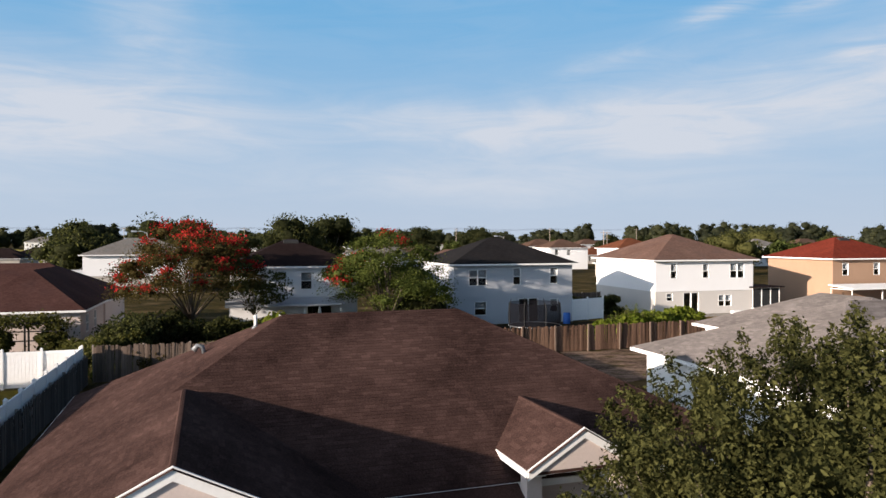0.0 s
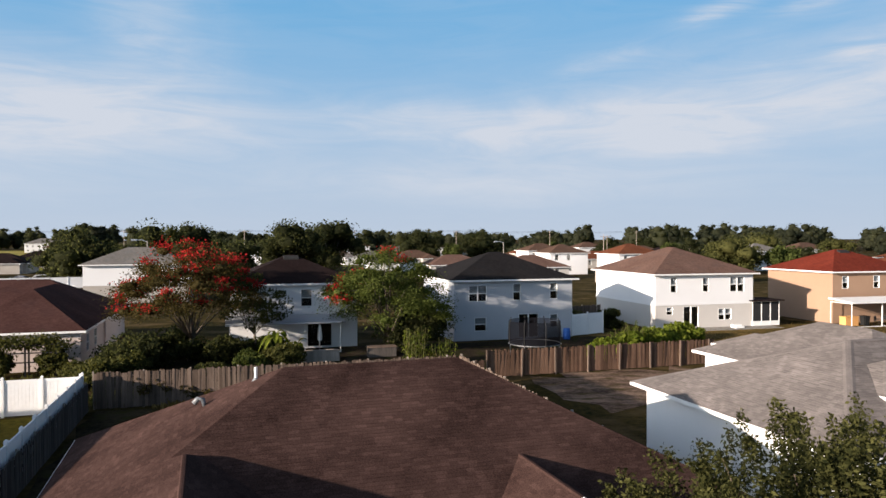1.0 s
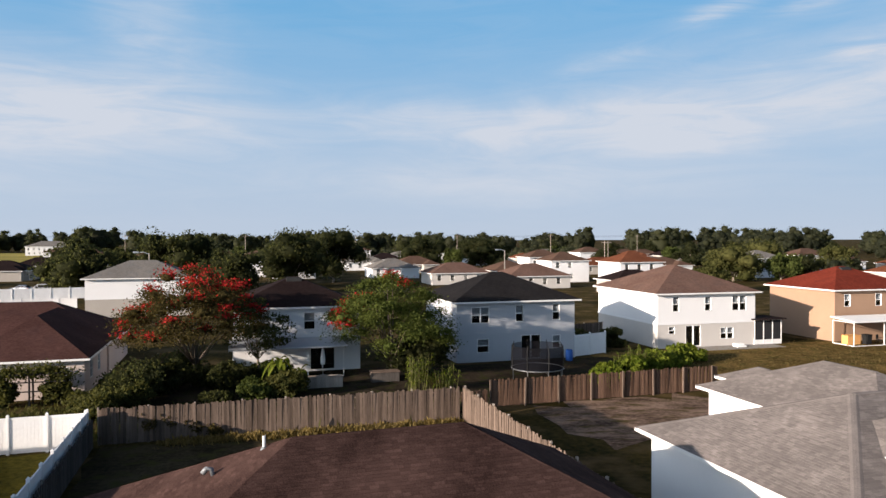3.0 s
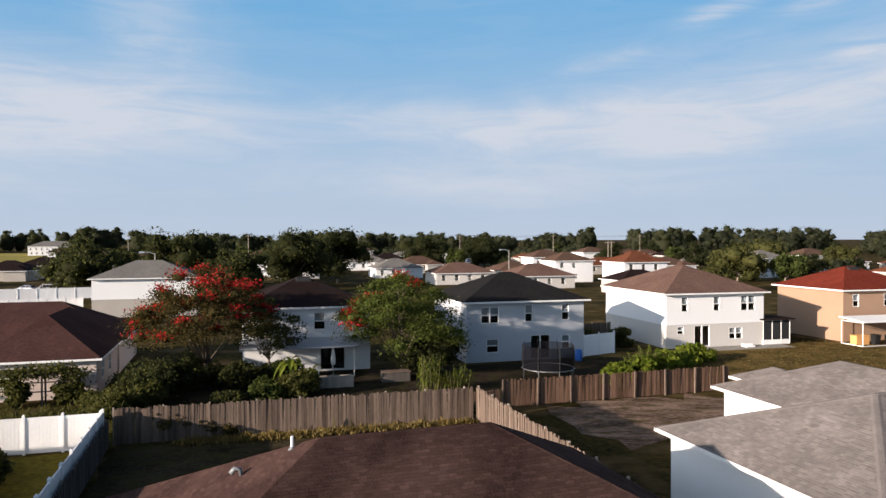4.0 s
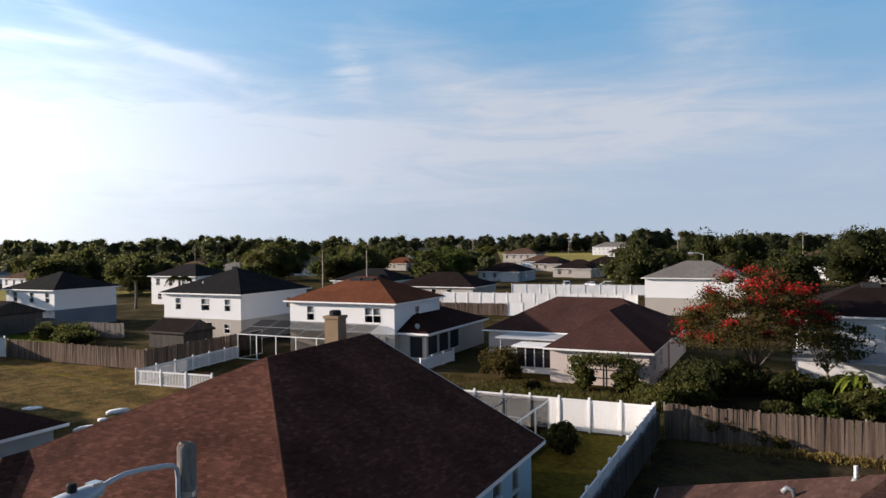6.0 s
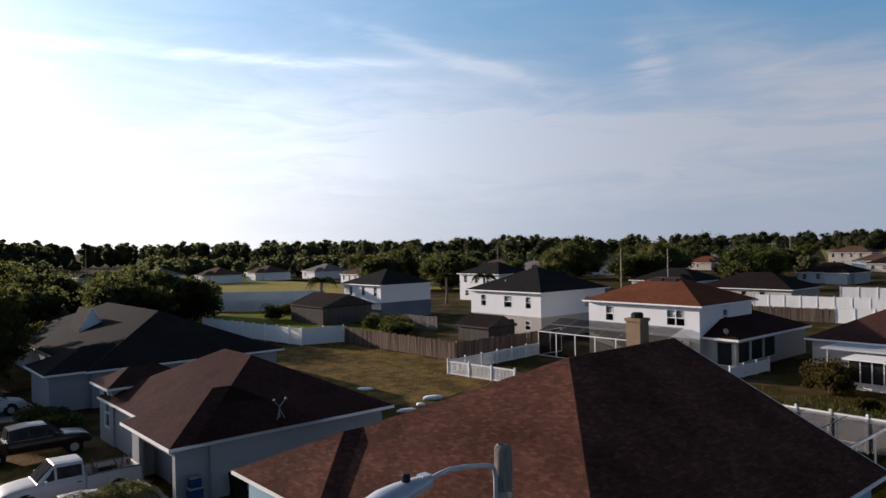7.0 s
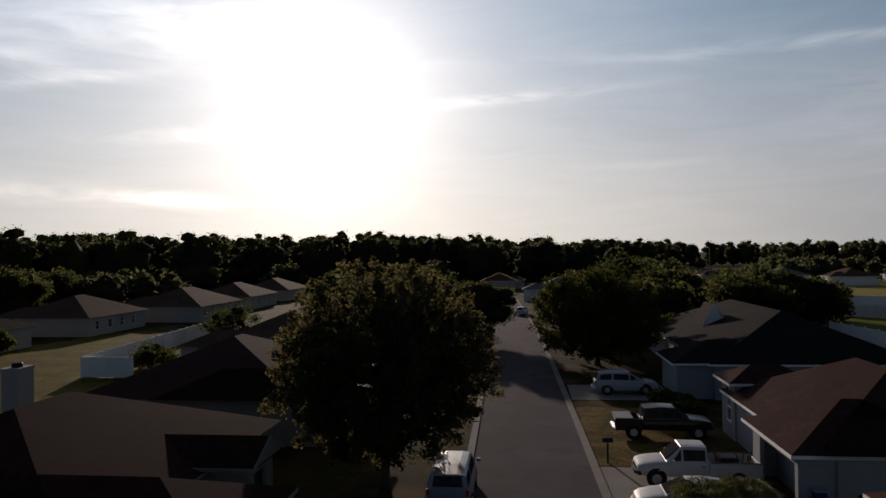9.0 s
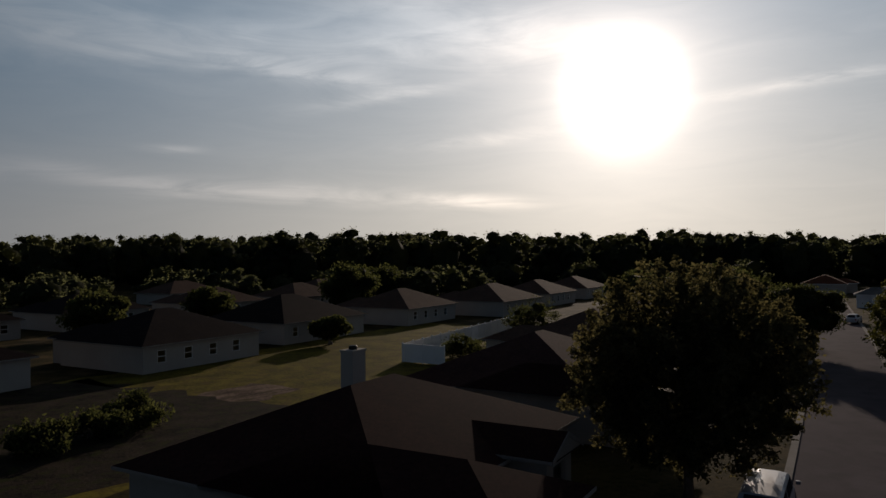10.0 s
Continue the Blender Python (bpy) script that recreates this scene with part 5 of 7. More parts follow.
def board_fence(label, u0, v0, u1, v1, h=1.83, w=0.14, gap=0.006, seed=1, lean=1.5, missing=0.0, post_side=1, rail_side=None, group="wooden fences", material="fence_wood"):
    """Upright boards on rails, each a little crooked; posts on one side."""
    rng = random.Random(seed)
    a, b = site(u0, v0), site(u1, v1)
    long = (b - a).length
    turn = math.degrees(math.atan2(b.y - a.y, b.x - a.x))
    ob = new("wooden_fence")
    ob.matrix_world = pose(a.x, a.y, 0, 0, 0, turn)
    tagged(ob, label, "fence", group)
    me = board_mesh(w, h, material)
    x = w / 2
    while x < long:
        if rng.random() >= missing:
            o = new("board", me)
            o.parent = ob
            o.matrix_local = pose(x, rng.uniform(-0.008, 0.008), rng.uniform(-0.03, 0.0), rng.uniform(-lean, lean) * 0.5, rng.uniform(-lean, lean), 0) @ Matrix.Diagonal((1, 1, 1 + rng.uniform(-0.04, 0.02), 1))
        x += w + gap + rng.uniform(0, 0.006)
    back = (rail_side or post_side) > 0
    for z in (0.35, h * 0.52, h - 0.3):
        part("rail", MB().box(0, 0.014 if back else -0.05, z, long, 0.05 if back else -0.014, z + 0.085), material, ob)
    x = 0.0
    pm = MB().box(-0.045, -0.05, -0.1, 0.045, 0.05, h + 0.02).mesh("post", "fence_wood" if material == "fence_red" else "post_wood")
    while x <= long + 0.1:
        o = new("post", pm)
        o.parent = ob
        o.matrix_local = pose(x, 0.102 * post_side, 0, rng.uniform(-1, 1), rng.uniform(-1.5, 1.5), 0)
        x += 2.4
    return ob


def vinyl_fence(label, u0, v0, u1, v1, h=1.83, bay=1.83, picket=False, group="white fences", material="vinyl"):
    """White panels between capped posts, with rails top and bottom."""
    a, b = site(u0, v0), site(u1, v1)
    long = (b - a).length
    ob = new("vinyl_fence")
    ob.matrix_world = pose(a.x, a.y, 0, 0, 0, math.degrees(math.atan2(b.y - a.y, b.x - a.x)))
    tagged(ob, label, "fence", group)
    k = max(1, round(long / bay))
    step = long / k
    panel = MB()
    m = max(2, int((step - 0.12) / 0.15))
    front = []
    for i in range(m):
        x0, x1 = 0.06 + (step - 0.12) * i / m, 0.06 + (step - 0.12) * (i + 1) / m
        front += [(x0 + 0.002, -0.008), (x0 + 0.008, -0.016), (x1 - 0.008, -0.016), (x1 - 0.002, -0.008)]
    ring = front + [(x, -y) for x, y in reversed(front)]
    panel.solid([(x, y, 0.08) for x, y in ring], [(x, y, h - 0.06) for x, y in ring])
    pm = panel.mesh("panel", material)
    rail = MB().box(0.06, -0.03, h - 0.12, step - 0.06, 0.03, h).mesh("rail", material)
    low = MB().box(0.06, -0.03, 0.03, step - 0.06, 0.03, 0.14).mesh("rail", material)
    post = MB().box(-0.062, -0.062, -0.1, 0.062, 0.062, h + 0.1)
    post.solid([(-0.075, -0.075, h + 0.1), (0.075, -0.075, h + 0.1), (0.075, 0.075, h + 0.1), (-0.075, 0.075, h + 0.1)],
               [(-0.02, -0.02, h + 0.17), (0.02, -0.02, h + 0.17), (0.02, 0.02, h + 0.17), (-0.02, 0.02, h + 0.17)])
    post = post.mesh("post", material)
    slat = MB()
    slat.solid([(-0.035, -0.012, 0.1), (0.035, -0.012, 0.1), (0.035, 0.012, 0.1), (-0.035, 0.012, 0.1)], [(-0.03, -0.012, h - 0.05), (0.03, -0.012, h - 0.05), (0.03, 0.012, h - 0.05), (-0.03, 0.012, h - 0.05)])
    slat = slat.mesh("picket", material)
    for i in range(k * 16 if picket else 0):
        o = new("picket", slat)
        o.parent = ob
        o.location.x = step * (i // 16) + 0.06 + (step - 0.12) * (i % 16 + 0.5) / 16
    for i in range(k + 1):
        for name, me in (("post", post),) + (((("rail", rail), ("rail", low)) if picket else (("panel", pm), ("rail", rail), ("rail", low))) if i < k else ()):
            o = new(name, me)
            o.parent = ob
            o.location.x = i * step
    return ob


vinyl_fence("white vinyl privacy fence with capped posts", -24.5, 39.9, -6.85, 40.1)
vinyl_fence("white vinyl side fence, its top edge catching the light", -6.75, 14.5, -6.75, 40.0, 1.9)
board_fence("dark weathered wooden fence along the vinyl side fence", -6.5, 40.0, -6.5, 14.5, 1.5, seed=2, post_side=-1, material="fence_dark")
board_fence("weathered grey-brown board fence behind the brown-roofed house", -6.3, 40.5, 13.4, 40.2, 1.95, seed=3, lean=1.3, gap=0.003, post_side=1)
board_fence("sunlit wooden side fence with posts showing", 13.55, 40.0, 13.55, 18.0, 2.02, seed=4, lean=1.6, post_side=1)
board_fence("reddish-brown board fence with posts", 16.2, 42.6, 33.5, 42.9, 1.75, seed=5, lean=2.0, post_side=-1, rail_side=1, material="fence_red")
board_fence("short broken board fence", 13.9, 42.0, 16.0, 42.4, 1.2, seed=6, lean=4.0, missing=0.2, post_side=-1, rail_side=1, material="fence_red")
board_fence("long brown board fence beside the open lot", -70.4, 45.0, -51.0, 44.9, 1.85, seed=7)
board_fence("shaded board fence running back from the lot", -50.9, 45.0, -50.9, 58.3, 1.85, seed=8)
board_fence("dark board fence behind the small white house", -86, 58.8, -71, 59.5, 1.8, w=0.28, seed=9, material="old_shed")
vinyl_fence("low white picket fence of a pool yard", -46.5, 40.0, -39.2, 40.6, 1.15, 2.3, True)
vinyl_fence("low white picket fence running to the pool cage", -46.6, 40.1, -48.0, 53.4, 1.15, 2.3, True)
vinyl_fence("tall white vinyl fence round a green lawn", -94.0, 37.8, -72.0, 40.3, 1.9, 2.4)
vinyl_fence("tall white vinyl fence, shaded", -72.0, 40.4, -71.0, 45.2, 1.9, 2.4)
vinyl_fence("long white fence far behind", -56.0, 114.8, -22.0, 117.0, 2.0, 2.4)
board_fence("tan wooden fence beyond the pink house", -50.0, 97.0, -37.4, 98.2, 1.85, w=0.2, seed=14)
vinyl_fence("white fence beyond the pink house", -37.2, 98.3, -26.0, 99.0, 2.0, 2.4)
vinyl_fence("white fence at the end of the far yards", -52.0, 140.0, -22.0, 143.0, 2.0, 3.0)
vinyl_fence("short white fence panel beside the grey house", 30.2, 58.6, 34.0, 59.8, 1.95, 2.0)
vinyl_fence("grey-white fence along the yellow field", -150.0, 54.0, -131.0, 79.0, 2.0, 3.0)
vinyl_fence("second pale fence along the field", -124.0, 50.0, -109.0, 66.0, 2.0, 3.0)
vinyl_fence("white fence of a back yard across the street", -62.5, -41.0, -62.5, -36.0, 1.9, 2.4)
vinyl_fence("long white fence behind the houses across the street", -98.0, -44.5, -62.5, -41.0, 1.9, 2.4)


# ---- roof fittings and additions of the houses ----
def chimney(label, u, v, w, d, z1, material="brick_tan"):
    ob = thing("chimney", u, v, 0, label, "chimney")
    part("shaft", MB().box(-w / 2, -d / 2, 0, w / 2, d / 2, z1 - 0.25), material, ob)
    part("cap", MB().box(-w / 2 - 0.05, -d / 2 - 0.05, z1 - 0.25, w / 2 + 0.05, d / 2 + 0.05, z1 - 0.12), material, ob)
    part("spark_guard", MB().tube([(0, 0, z1 - 0.12), (0, 0, z1 + 0.06), (0, 0, z1 + 0.12)], [0.27, 0.27, 0.2], 12), "frame_dark", ob)
    return ob


chimney("tan stucco chimney stack with a dark cap", -18.6, 26.9, 0.72, 0.66, 7.8)
chimney("pale chimney stack with a metal cap", -35.2, -26.6, 1.3, 0.9, 5.5, "stucco_beige")

pipe = thing("vent_pipe", 1.3, 19.75, 0, "short white plastic vent pipe on the shingle roof", "pipe")
part("pipe", MB().tube([(0, 0, 5.0), (0, 0, 5.42)], [0.045, 0.045], 10), "trim_white", pipe)
part("flashing", MB().tube([(0, 0, 5.02), (0, 0, 5.14)], [0.13, 0.05], 10), "mount_grey", pipe)
hood = thing("roof_vent", -0.1, 19.9, 0, "small grey metal vent hood on the shingle roof", "vent")
part("hood", MB().tube([(0.1, 0, 4.3), (0.02, 0, 4.6), (-0.1, 0, 4.62), (-0.2, 0, 4.5)], [0.05, 0.065, 0.07, 0.08], 10), "mount_grey", hood, smooth=True)
for u, v, z in ((-62.6, 63.7, 6.3), (-66.0, 64.2, 6.2)):
    g = thing("vent_pipe", u, v, 0, "thin white vent pipe on a roof", "pipe", "roof pipes")
    part("pipe", MB().tube([(0, 0, z - 0.3), (0, 0, z + 0.35)], [0.06, 0.06], 8), "trim_white", g)

aerial = thing("satellite_mount", -31.2, 16.1, 0, "grey two-armed dish mount on the dark roof slope", "aerial")
part("mast", MB().tube([(0, 0, 2.9), (0, 0, 3.55)], [0.045, 0.04], 8), "mount_grey", aerial)
for sg in (-1, 1):
    part("arm", MB().tube([(0, 0, 3.5), (0.06, sg * 0.3, 3.85)], [0.035, 0.028], 6), "mount_grey", aerial)
    part("brace", MB().tube([(0, 0, 3.4), (0.15, sg * 0.2, 2.95)], [0.03, 0.03], 6), "mount_grey", aerial)
    part("bracket", MB().tube([(0.05, sg * 0.26, 3.8), (0.08, sg * 0.33, 3.9)], [0.045, 0.07], 10), "mount_grey", aerial)


def screen_room(name, label, u0, v0, u1, v1, h, solid_roof=None, sill=0.0, turn=0.0, bay=1.5, drop=0.0, dark=True, faces="SEW"):
    """A screened porch: white posts and rails, dark mesh in the bays, and a roof of mesh beams or a solid one."""
    w, d = u1 - u0, v1 - v0
    ob = thing(name, u0, v0, turn, label, "screened porch")
    for key, sd in sides(0, 0, w, d).items():
        if key not in faces:
            continue
        k = max(1, round(sd.long / bay))
        for i in range(k + 1):
            t = sd.long * i / k
            p = MB()
            sd.box(p, max(t - 0.04, 0), 0, min(t + 0.04, sd.long), h, -0.06, 0.02)
            part("post", p, "trim_white", ob)
        for z in ((0.0, h - 0.08) if not sill else (0.0, sill, h - 0.08)):
            p = MB()
            sd.box(p, 0.041, z, sd.long - 0.041, z + 0.07, -0.05, 0.01)
            part("rail", p, "trim_white", ob)
        if dark:
            p = MB()
            sd.box(p, 0.04, 0.07, sd.long - 0.04, h - 0.08, -0.03, -0.025)
            part("mesh_screen", p, "net_mesh" if dark == "net" else "screen_mesh", ob)
        if sill:
            p = MB()
            sd.box(p, 0.05, 0.07, sd.long - 0.05, sill, -0.024, 0.0)
            part("kick_panel", p, "trim_white", ob)
    if solid_roof:
        p = MB()
        p.solid([(-0.3, -0.4, h), (w + 0.3, -0.4, h), (w + 0.3, d, h + drop), (-0.3, d, h + drop)],
                [(-0.3, -0.4, h + 0.12), (w + 0.3, -0.4, h + 0.12), (w + 0.3, d, h + 0.12 + drop), (-0.3, d, h + 0.12 + drop)])
        part("roof", p, solid_roof, ob)
    else:
        k = max(2, round(w / 2.2))
        for i in range(k + 1):
            x = w * i / k
            part("beam", MB().bar((x, 0, h), (x, d, h + drop), 0.036), "blind", ob)
        part("beam", MB().bar((0, d * 0.5, h + drop * 0.5), (w, d * 0.5, h + drop * 0.5), 0.034), "blind", ob)
        if dark == "net":
            p = MB()
            p.solid([(0.05, 0.05, h - 0.02), (w - 0.05, 0.05, h - 0.02), (w - 0.05, d, h + drop - 0.02), (0.05, d, h + drop - 0.02)],
                    [(0.05, 0.05, h - 0.01), (w - 0.05, 0.05, h - 0.01), (w - 0.05, d, h + drop - 0.01), (0.05, d, h + drop - 0.01)])
            part("roof_screen", p, "net_mesh", ob)
    return ob


screen_room("pool_cage", "white aluminium pool cage with mesh screens", -47.8, 53.0, -34.0, 56.5, 2.4, drop=1.0, bay=2.2, dark="net")
screen_room("pool_cage", "low pool cage with dark mesh and grey frame", -22.0, 28.6, -12.0, 37.6, 2.2, drop=0.1, bay=2.4, dark="net", faces="SENW")
screen_room("covered_patio", "open patio under a flat white roof", -23.0, 58.6, -17.4, 62.1, 2.45, solid_roof="stucco_grey", bay=3.6, dark=False, faces="S")
screen_room("screened_porch", "white framed screened porch", -20.6, 56.2, -17.5, 58.4, 2.15, solid_roof="trim_white", sill=0.45, bay=0.8)
screen_room("covered_patio", "pale lean-to porch roof behind the shaded house", 0.4, 55.7, 8.8, 58.4, 2.35, solid_roof="stucco_grey", bay=2.8, dark=False, faces="S", drop=0.3)
trellis = thing("trellis", -14.0, 51.4, 0, "weathered wooden trellis overgrown with vines", "trellis")
for x in (0.0, 1.8, 3.6):
    part("post", MB().box(x - 0.05, -0.05, -0.05, x + 0.05, 0.05, 2.0), "fence_dark", trellis)
    part("post", MB().box(x - 0.05, 0.85, -0.05, x + 0.05, 0.95, 2.0), "fence_dark", trellis)
for z in (0.9, 1.5, 2.0):
    part("rail", MB().box(-0.3, -0.08, z, 3.9, -0.05, z + 0.08), "fence_dark", trellis)
for k in range(9):
    part("rafter", MB().box(-0.2 + 0.45 * k, -0.3, 2.08, -0.14 + 0.45 * k, 1.2, 2.16), "fence_dark", trellis)
rng = np.random.default_rng(8)
vine = np.concatenate([rng.normal(size=(420, 3)) * np.array([0.5, 0.45, 0.2]) + np.array([x, y, z]) for x, y, z in ((0.1, 0.2, 2.1), (0.9, 0.3, 2.2), (1.9, 0.4, 2.1), (2.9, 0.3, 2.25), (3.6, 0.2, 2.0), (0.2, 0.0, 1.3), (3.5, 0.1, 1.2), (3.6, 0.0, 0.7))])
vv, ff = leaf_quads(vine, 0.12, rng)
part("vine", fill("vine", vv, ff, "leaf_olive"), "leaf_olive", trellis, "loose olive green vine")
screen_room("screened_porch", "dark screened porch beside the white house", 51.0, 60.0, 54.2, 63.0, 2.5, solid_roof="roof_dusk", sill=0.4, turn=-1.5, bay=1.1)
screen_room("covered_patio", "white covered patio behind the orange house", 59.3, 55.9, 70.5, 58.6, 2.4, solid_roof="trim_white", turn=-1.5, bay=3.2, dark=False, drop=0.25)

lanai = thing("porch_wing", -36.8, 57.0, 0, "dark-roofed porch wing with screened bays", "porch")
roof_part(lanai, [(0, 0, 7.5, 14.4, 2.7, 0.4, "v", "hh")], "roof_maroon")
for key, sd in sides(0.4, 0.4, 7.1, 14.0).items():
    hs = {"S": [(5.0, 0.4, 6.3, 2.3, "x")], "E": [(0.4, 0.6, 2.4, 2.3, "x"), (2.7, 0.6, 4.8, 2.3, "x"), (5.1, 0.6, 7.2, 2.3, "x")]}.get(key, [])
    part("wall", pierced(sd, 0, 2.52, hs, 0.0 if key in "SN" else 0.2), "stucco_beige", lanai)
    for t0, z0, t1, z1, _ in hs:
        p = MB()
        sd.box(p, t0, z0, t1, z1, -0.12, -0.1)
        part("mesh_screen", p, "screen_mesh", lanai)
        q = MB()
        sd.box(q, t0 - 0.03, z0 - 0.05, t1 + 0.03, z0, -0.1, 0.03)
        part("sill", q, "trim_white", lanai)
dish = thing("satellite_dish", -30.6, 57.6, 0, "small pale satellite dish on the porch roof", "aerial", z=2.75)
part("mast", MB().tube([(0, 0, 0), (0, 0, 0.45)], [0.025, 0.025], 6), "mount_grey", dish)
bowl = MB()
loft(bowl, [[Vector((math.cos(a) * r, -0.05 - d, 0.55 + math.sin(a) * r * 0.9)) for a in [2 * math.pi * i / 14 for i in range(14)]] for r, d in ((0.02, 0.0), (0.17, 0.03), (0.27, 0.1), (0.26, 0.115), (0.15, 0.05))])
part("reflector", bowl, "blind", dish, smooth=True)
part("feed_arm", MB().tube([(0, -0.05, 0.32), (0, -0.42, 0.5)], [0.012, 0.012], 5), "mount_grey", dish)
for v in (15.8, 16.5):
    box = thing("electric_meter", -31.27, v, 0, "grey electric meter box on the pale wall", "meter", "meter boxes", z=1.25)
    soft_edges(part("case", MB().box(0, -0.14, 0, 0.12, 0.14, 0.42), "mount_grey", box), 0.015)
    part("dial", MB().tube([(0.12, 0, 0.27), (0.2, 0, 0.27)], [0.085, 0.075], 12), "lens_clear", box)
    part("conduit", MB().tube([(0.05, 0, -1.2), (0.05, 0, 0)], [0.025, 0.025], 6), "mount_grey", box)
vinyl_fence("low white panel fence by the porch", -28.2, 53.4, -27.9, 59.4, 1.0, 2.0)

dormer = thing("gable_dormer", -68.6, 16.4, 90, "small white triangular gable on the dark roof", "dormer")
dm = MB()
dm.solid([(0, 0, 4.0), (2.2, 0, 4.0), (2.2, 4.0, 4.0), (0, 4.0, 4.0)], [(1.08, 0, 6.0), (1.12, 0, 6.0), (1.12, 4.0, 6.0), (1.08, 4.0, 6.0)])
part("dormer_roof", dm, "roof_dusk", dormer)
fm = MB()
fm.solid([(0.1, -0.06, 4.05), (2.1, -0.06, 4.05), (2.1, -0.01, 4.05), (0.1, -0.01, 4.05)], [(1.08, -0.06, 5.9), (1.12, -0.06, 5.9), (1.12, -0.01, 5.9), (1.08, -0.01, 5.9)])
part("gable_face", fm, "stucco_white", dormer)
for x in (-0.05, 2.25):
    part("bargeboard", MB().bar((x, -0.09, 4.0), (1.1, -0.09, 6.06), 0.07), "trim_white", dormer)


def shed(label, u, v, w, d, h, roof="old_shed", walls="old_shed", s=0.4, turn=0.0):
    ob = thing("shed", u, v, turn, label, "shed")
    for key, sd in sides(0.2, 0.2, w - 0.2, d - 0.2).items():
        part("wall", pierced(sd, 0, h, [], 0.0 if key in "SN" else 0.06, 0.06), walls, ob)
    roof_part(ob, [(0, 0, w, d, h + 0.1, s, "u", "gg")], roof, wall=walls, trim=walls)
    return ob


shed("dark brown garden shed with a gabled roof", -62.5, 55.2, 5.4, 4.6, 1.7, "roof_dusk", "fence_dark", s=0.5)
shed("large dark weathered barn shed", -97.5, 52.6, 9.6, 8.8, 2.5, "roof_dusk", "fence_dark", s=0.36)


# ---- street things ----
lamp = thing("street_lamp", -5.44, 5.16, 0, "weathered wooden street light pole with a grey cobra-head lamp", "street lamp")
part("pole", MB().tube([(0, 0, -0.2), (0.01, 0, 3.0), (0, 0.01, 6.0), (0.0, 0, 8.97), (0.004, 0, 9.0)], [0.13, 0.115, 0.10, 0.09, 0.08], 20), "pole_wood", lamp, smooth=True)
part("pole_top", MB().tube([(0.004, 0, 8.99), (0.008, 0.004, 9.008)], [0.078, 0.066], 14), "bark", lamp, "dark rotten top")
part("arm", MB().tube([(0, -0.11, 8.15), (0, -0.112, 8.7), (0, -0.125, 8.79), (0, -0.17, 8.835), (0, -0.26, 8.86), (0, -0.5, 8.9), (0, -0.72, 8.92), (0, -0.86, 8.905), (0, -1.05, 8.87)], [0.023] * 9, 10), "lamp_grey", lamp, smooth=True)
prof = [(-0.95, 0.035, 0.04), (-0.98, 0.07, 0.06), (-1.1, 0.10, 0.075), (-1.3, 0.14, 0.09), (-1.5, 0.15, 0.085), (-1.62, 0.12, 0.065), (-1.69, 0.07, 0.035)]
rings = [[Vector((math.cos(a) * w, y, 8.875 + (y + 0.95) * 0.1 + math.sin(a) * hh)) for a in [2 * math.pi * i / 16 for i in range(16)]] for y, w, hh in prof]
head = part("lamp_head", loft(MB(), rings), "lamp_grey", lamp, smooth=True)
part("photocell", MB().tube([(0, -1.24, 8.92), (0, -1.24, 8.985), (0, -1.24, 9.0)], [0.04, 0.04, 0.03], 14), "frame_dark", head, "dark round light sensor")
part("hatch", MB().solid([(-0.06, -1.58, 8.86), (0.06, -1.58, 8.86), (0.06, -1.34, 8.905), (-0.06, -1.34, 8.905)], [(-0.055, -1.57, 8.896), (0.055, -1.57, 8.896), (0.055, -1.35, 8.937), (-0.055, -1.35, 8.937)]), "mount_grey", head)
part("clamp", MB().box(-0.05, -1.08, 8.92, 0.05, -0.98, 8.945), "steel", head)
part("lens", MB().tube([(0, -1.46, 8.76), (0, -1.46, 8.7)], [0.11, 0.07], 12), "lens_clear", head)
part("band", MB().tube([(0, 0, 8.5), (0, 0, 8.56)], [0.097, 0.097], 16), "steel", lamp)

rng = random.Random(41)
for u, v, long, wide, high, turn in ((-39.9, 32.8, 0.8, 0.35, 0.2, 62), (-38.95, 30.9, 0.35, 0.22, 0.12, 20), (-38.2, 29.1, 0.75, 0.28, 0.13, 70), (-46.3, 31.3, 0.65, 0.4, 0.07, 30)):
    ob = thing("plastic_sheet", u, v, turn, "crumpled white plastic sheet lying on the grass", "plastic sheet", "plastic sheets")
    angles = [2 * math.pi * k / 14 for k in range(14)]
    wob = [rng.uniform(0.8, 1.15) for _ in angles]
    rings = [[Vector((math.cos(a) * long * q * f, math.sin(a) * wide * q * f, z + rng.uniform(0, 0.04))) for a, q in zip(angles, wob)] for f, z in ((1.0, -0.05), (0.97, high * 0.45), (0.8, high * 0.85), (0.35, high))]
    part("sheet", loft(MB(), rings), "trim_white", ob, smooth=True)

mail = thing("mailbox", -38.5, 4.25, 0, "dark mailbox on a short post at the kerb", "mailbox")
part("post", MB().box(-0.05, -0.05, -0.1, 0.05, 0.05, 1.0), "frame_dark", mail)
mbx = MB()
loft(mbx, [[Vector((math.cos(a) * 0.12, y, 1.12 + max(math.sin(a), -0.5) * 0.14)) for a in [2 * math.pi * i / 12 for i in range(12)]] for y in (-0.28, 0.28)])
part("box", mbx, "frame_dark", mail)
part("cross_arm", MB().box(-0.3, -0.03, 0.92, 0.3, 0.03, 1.0), "frame_dark", mail)

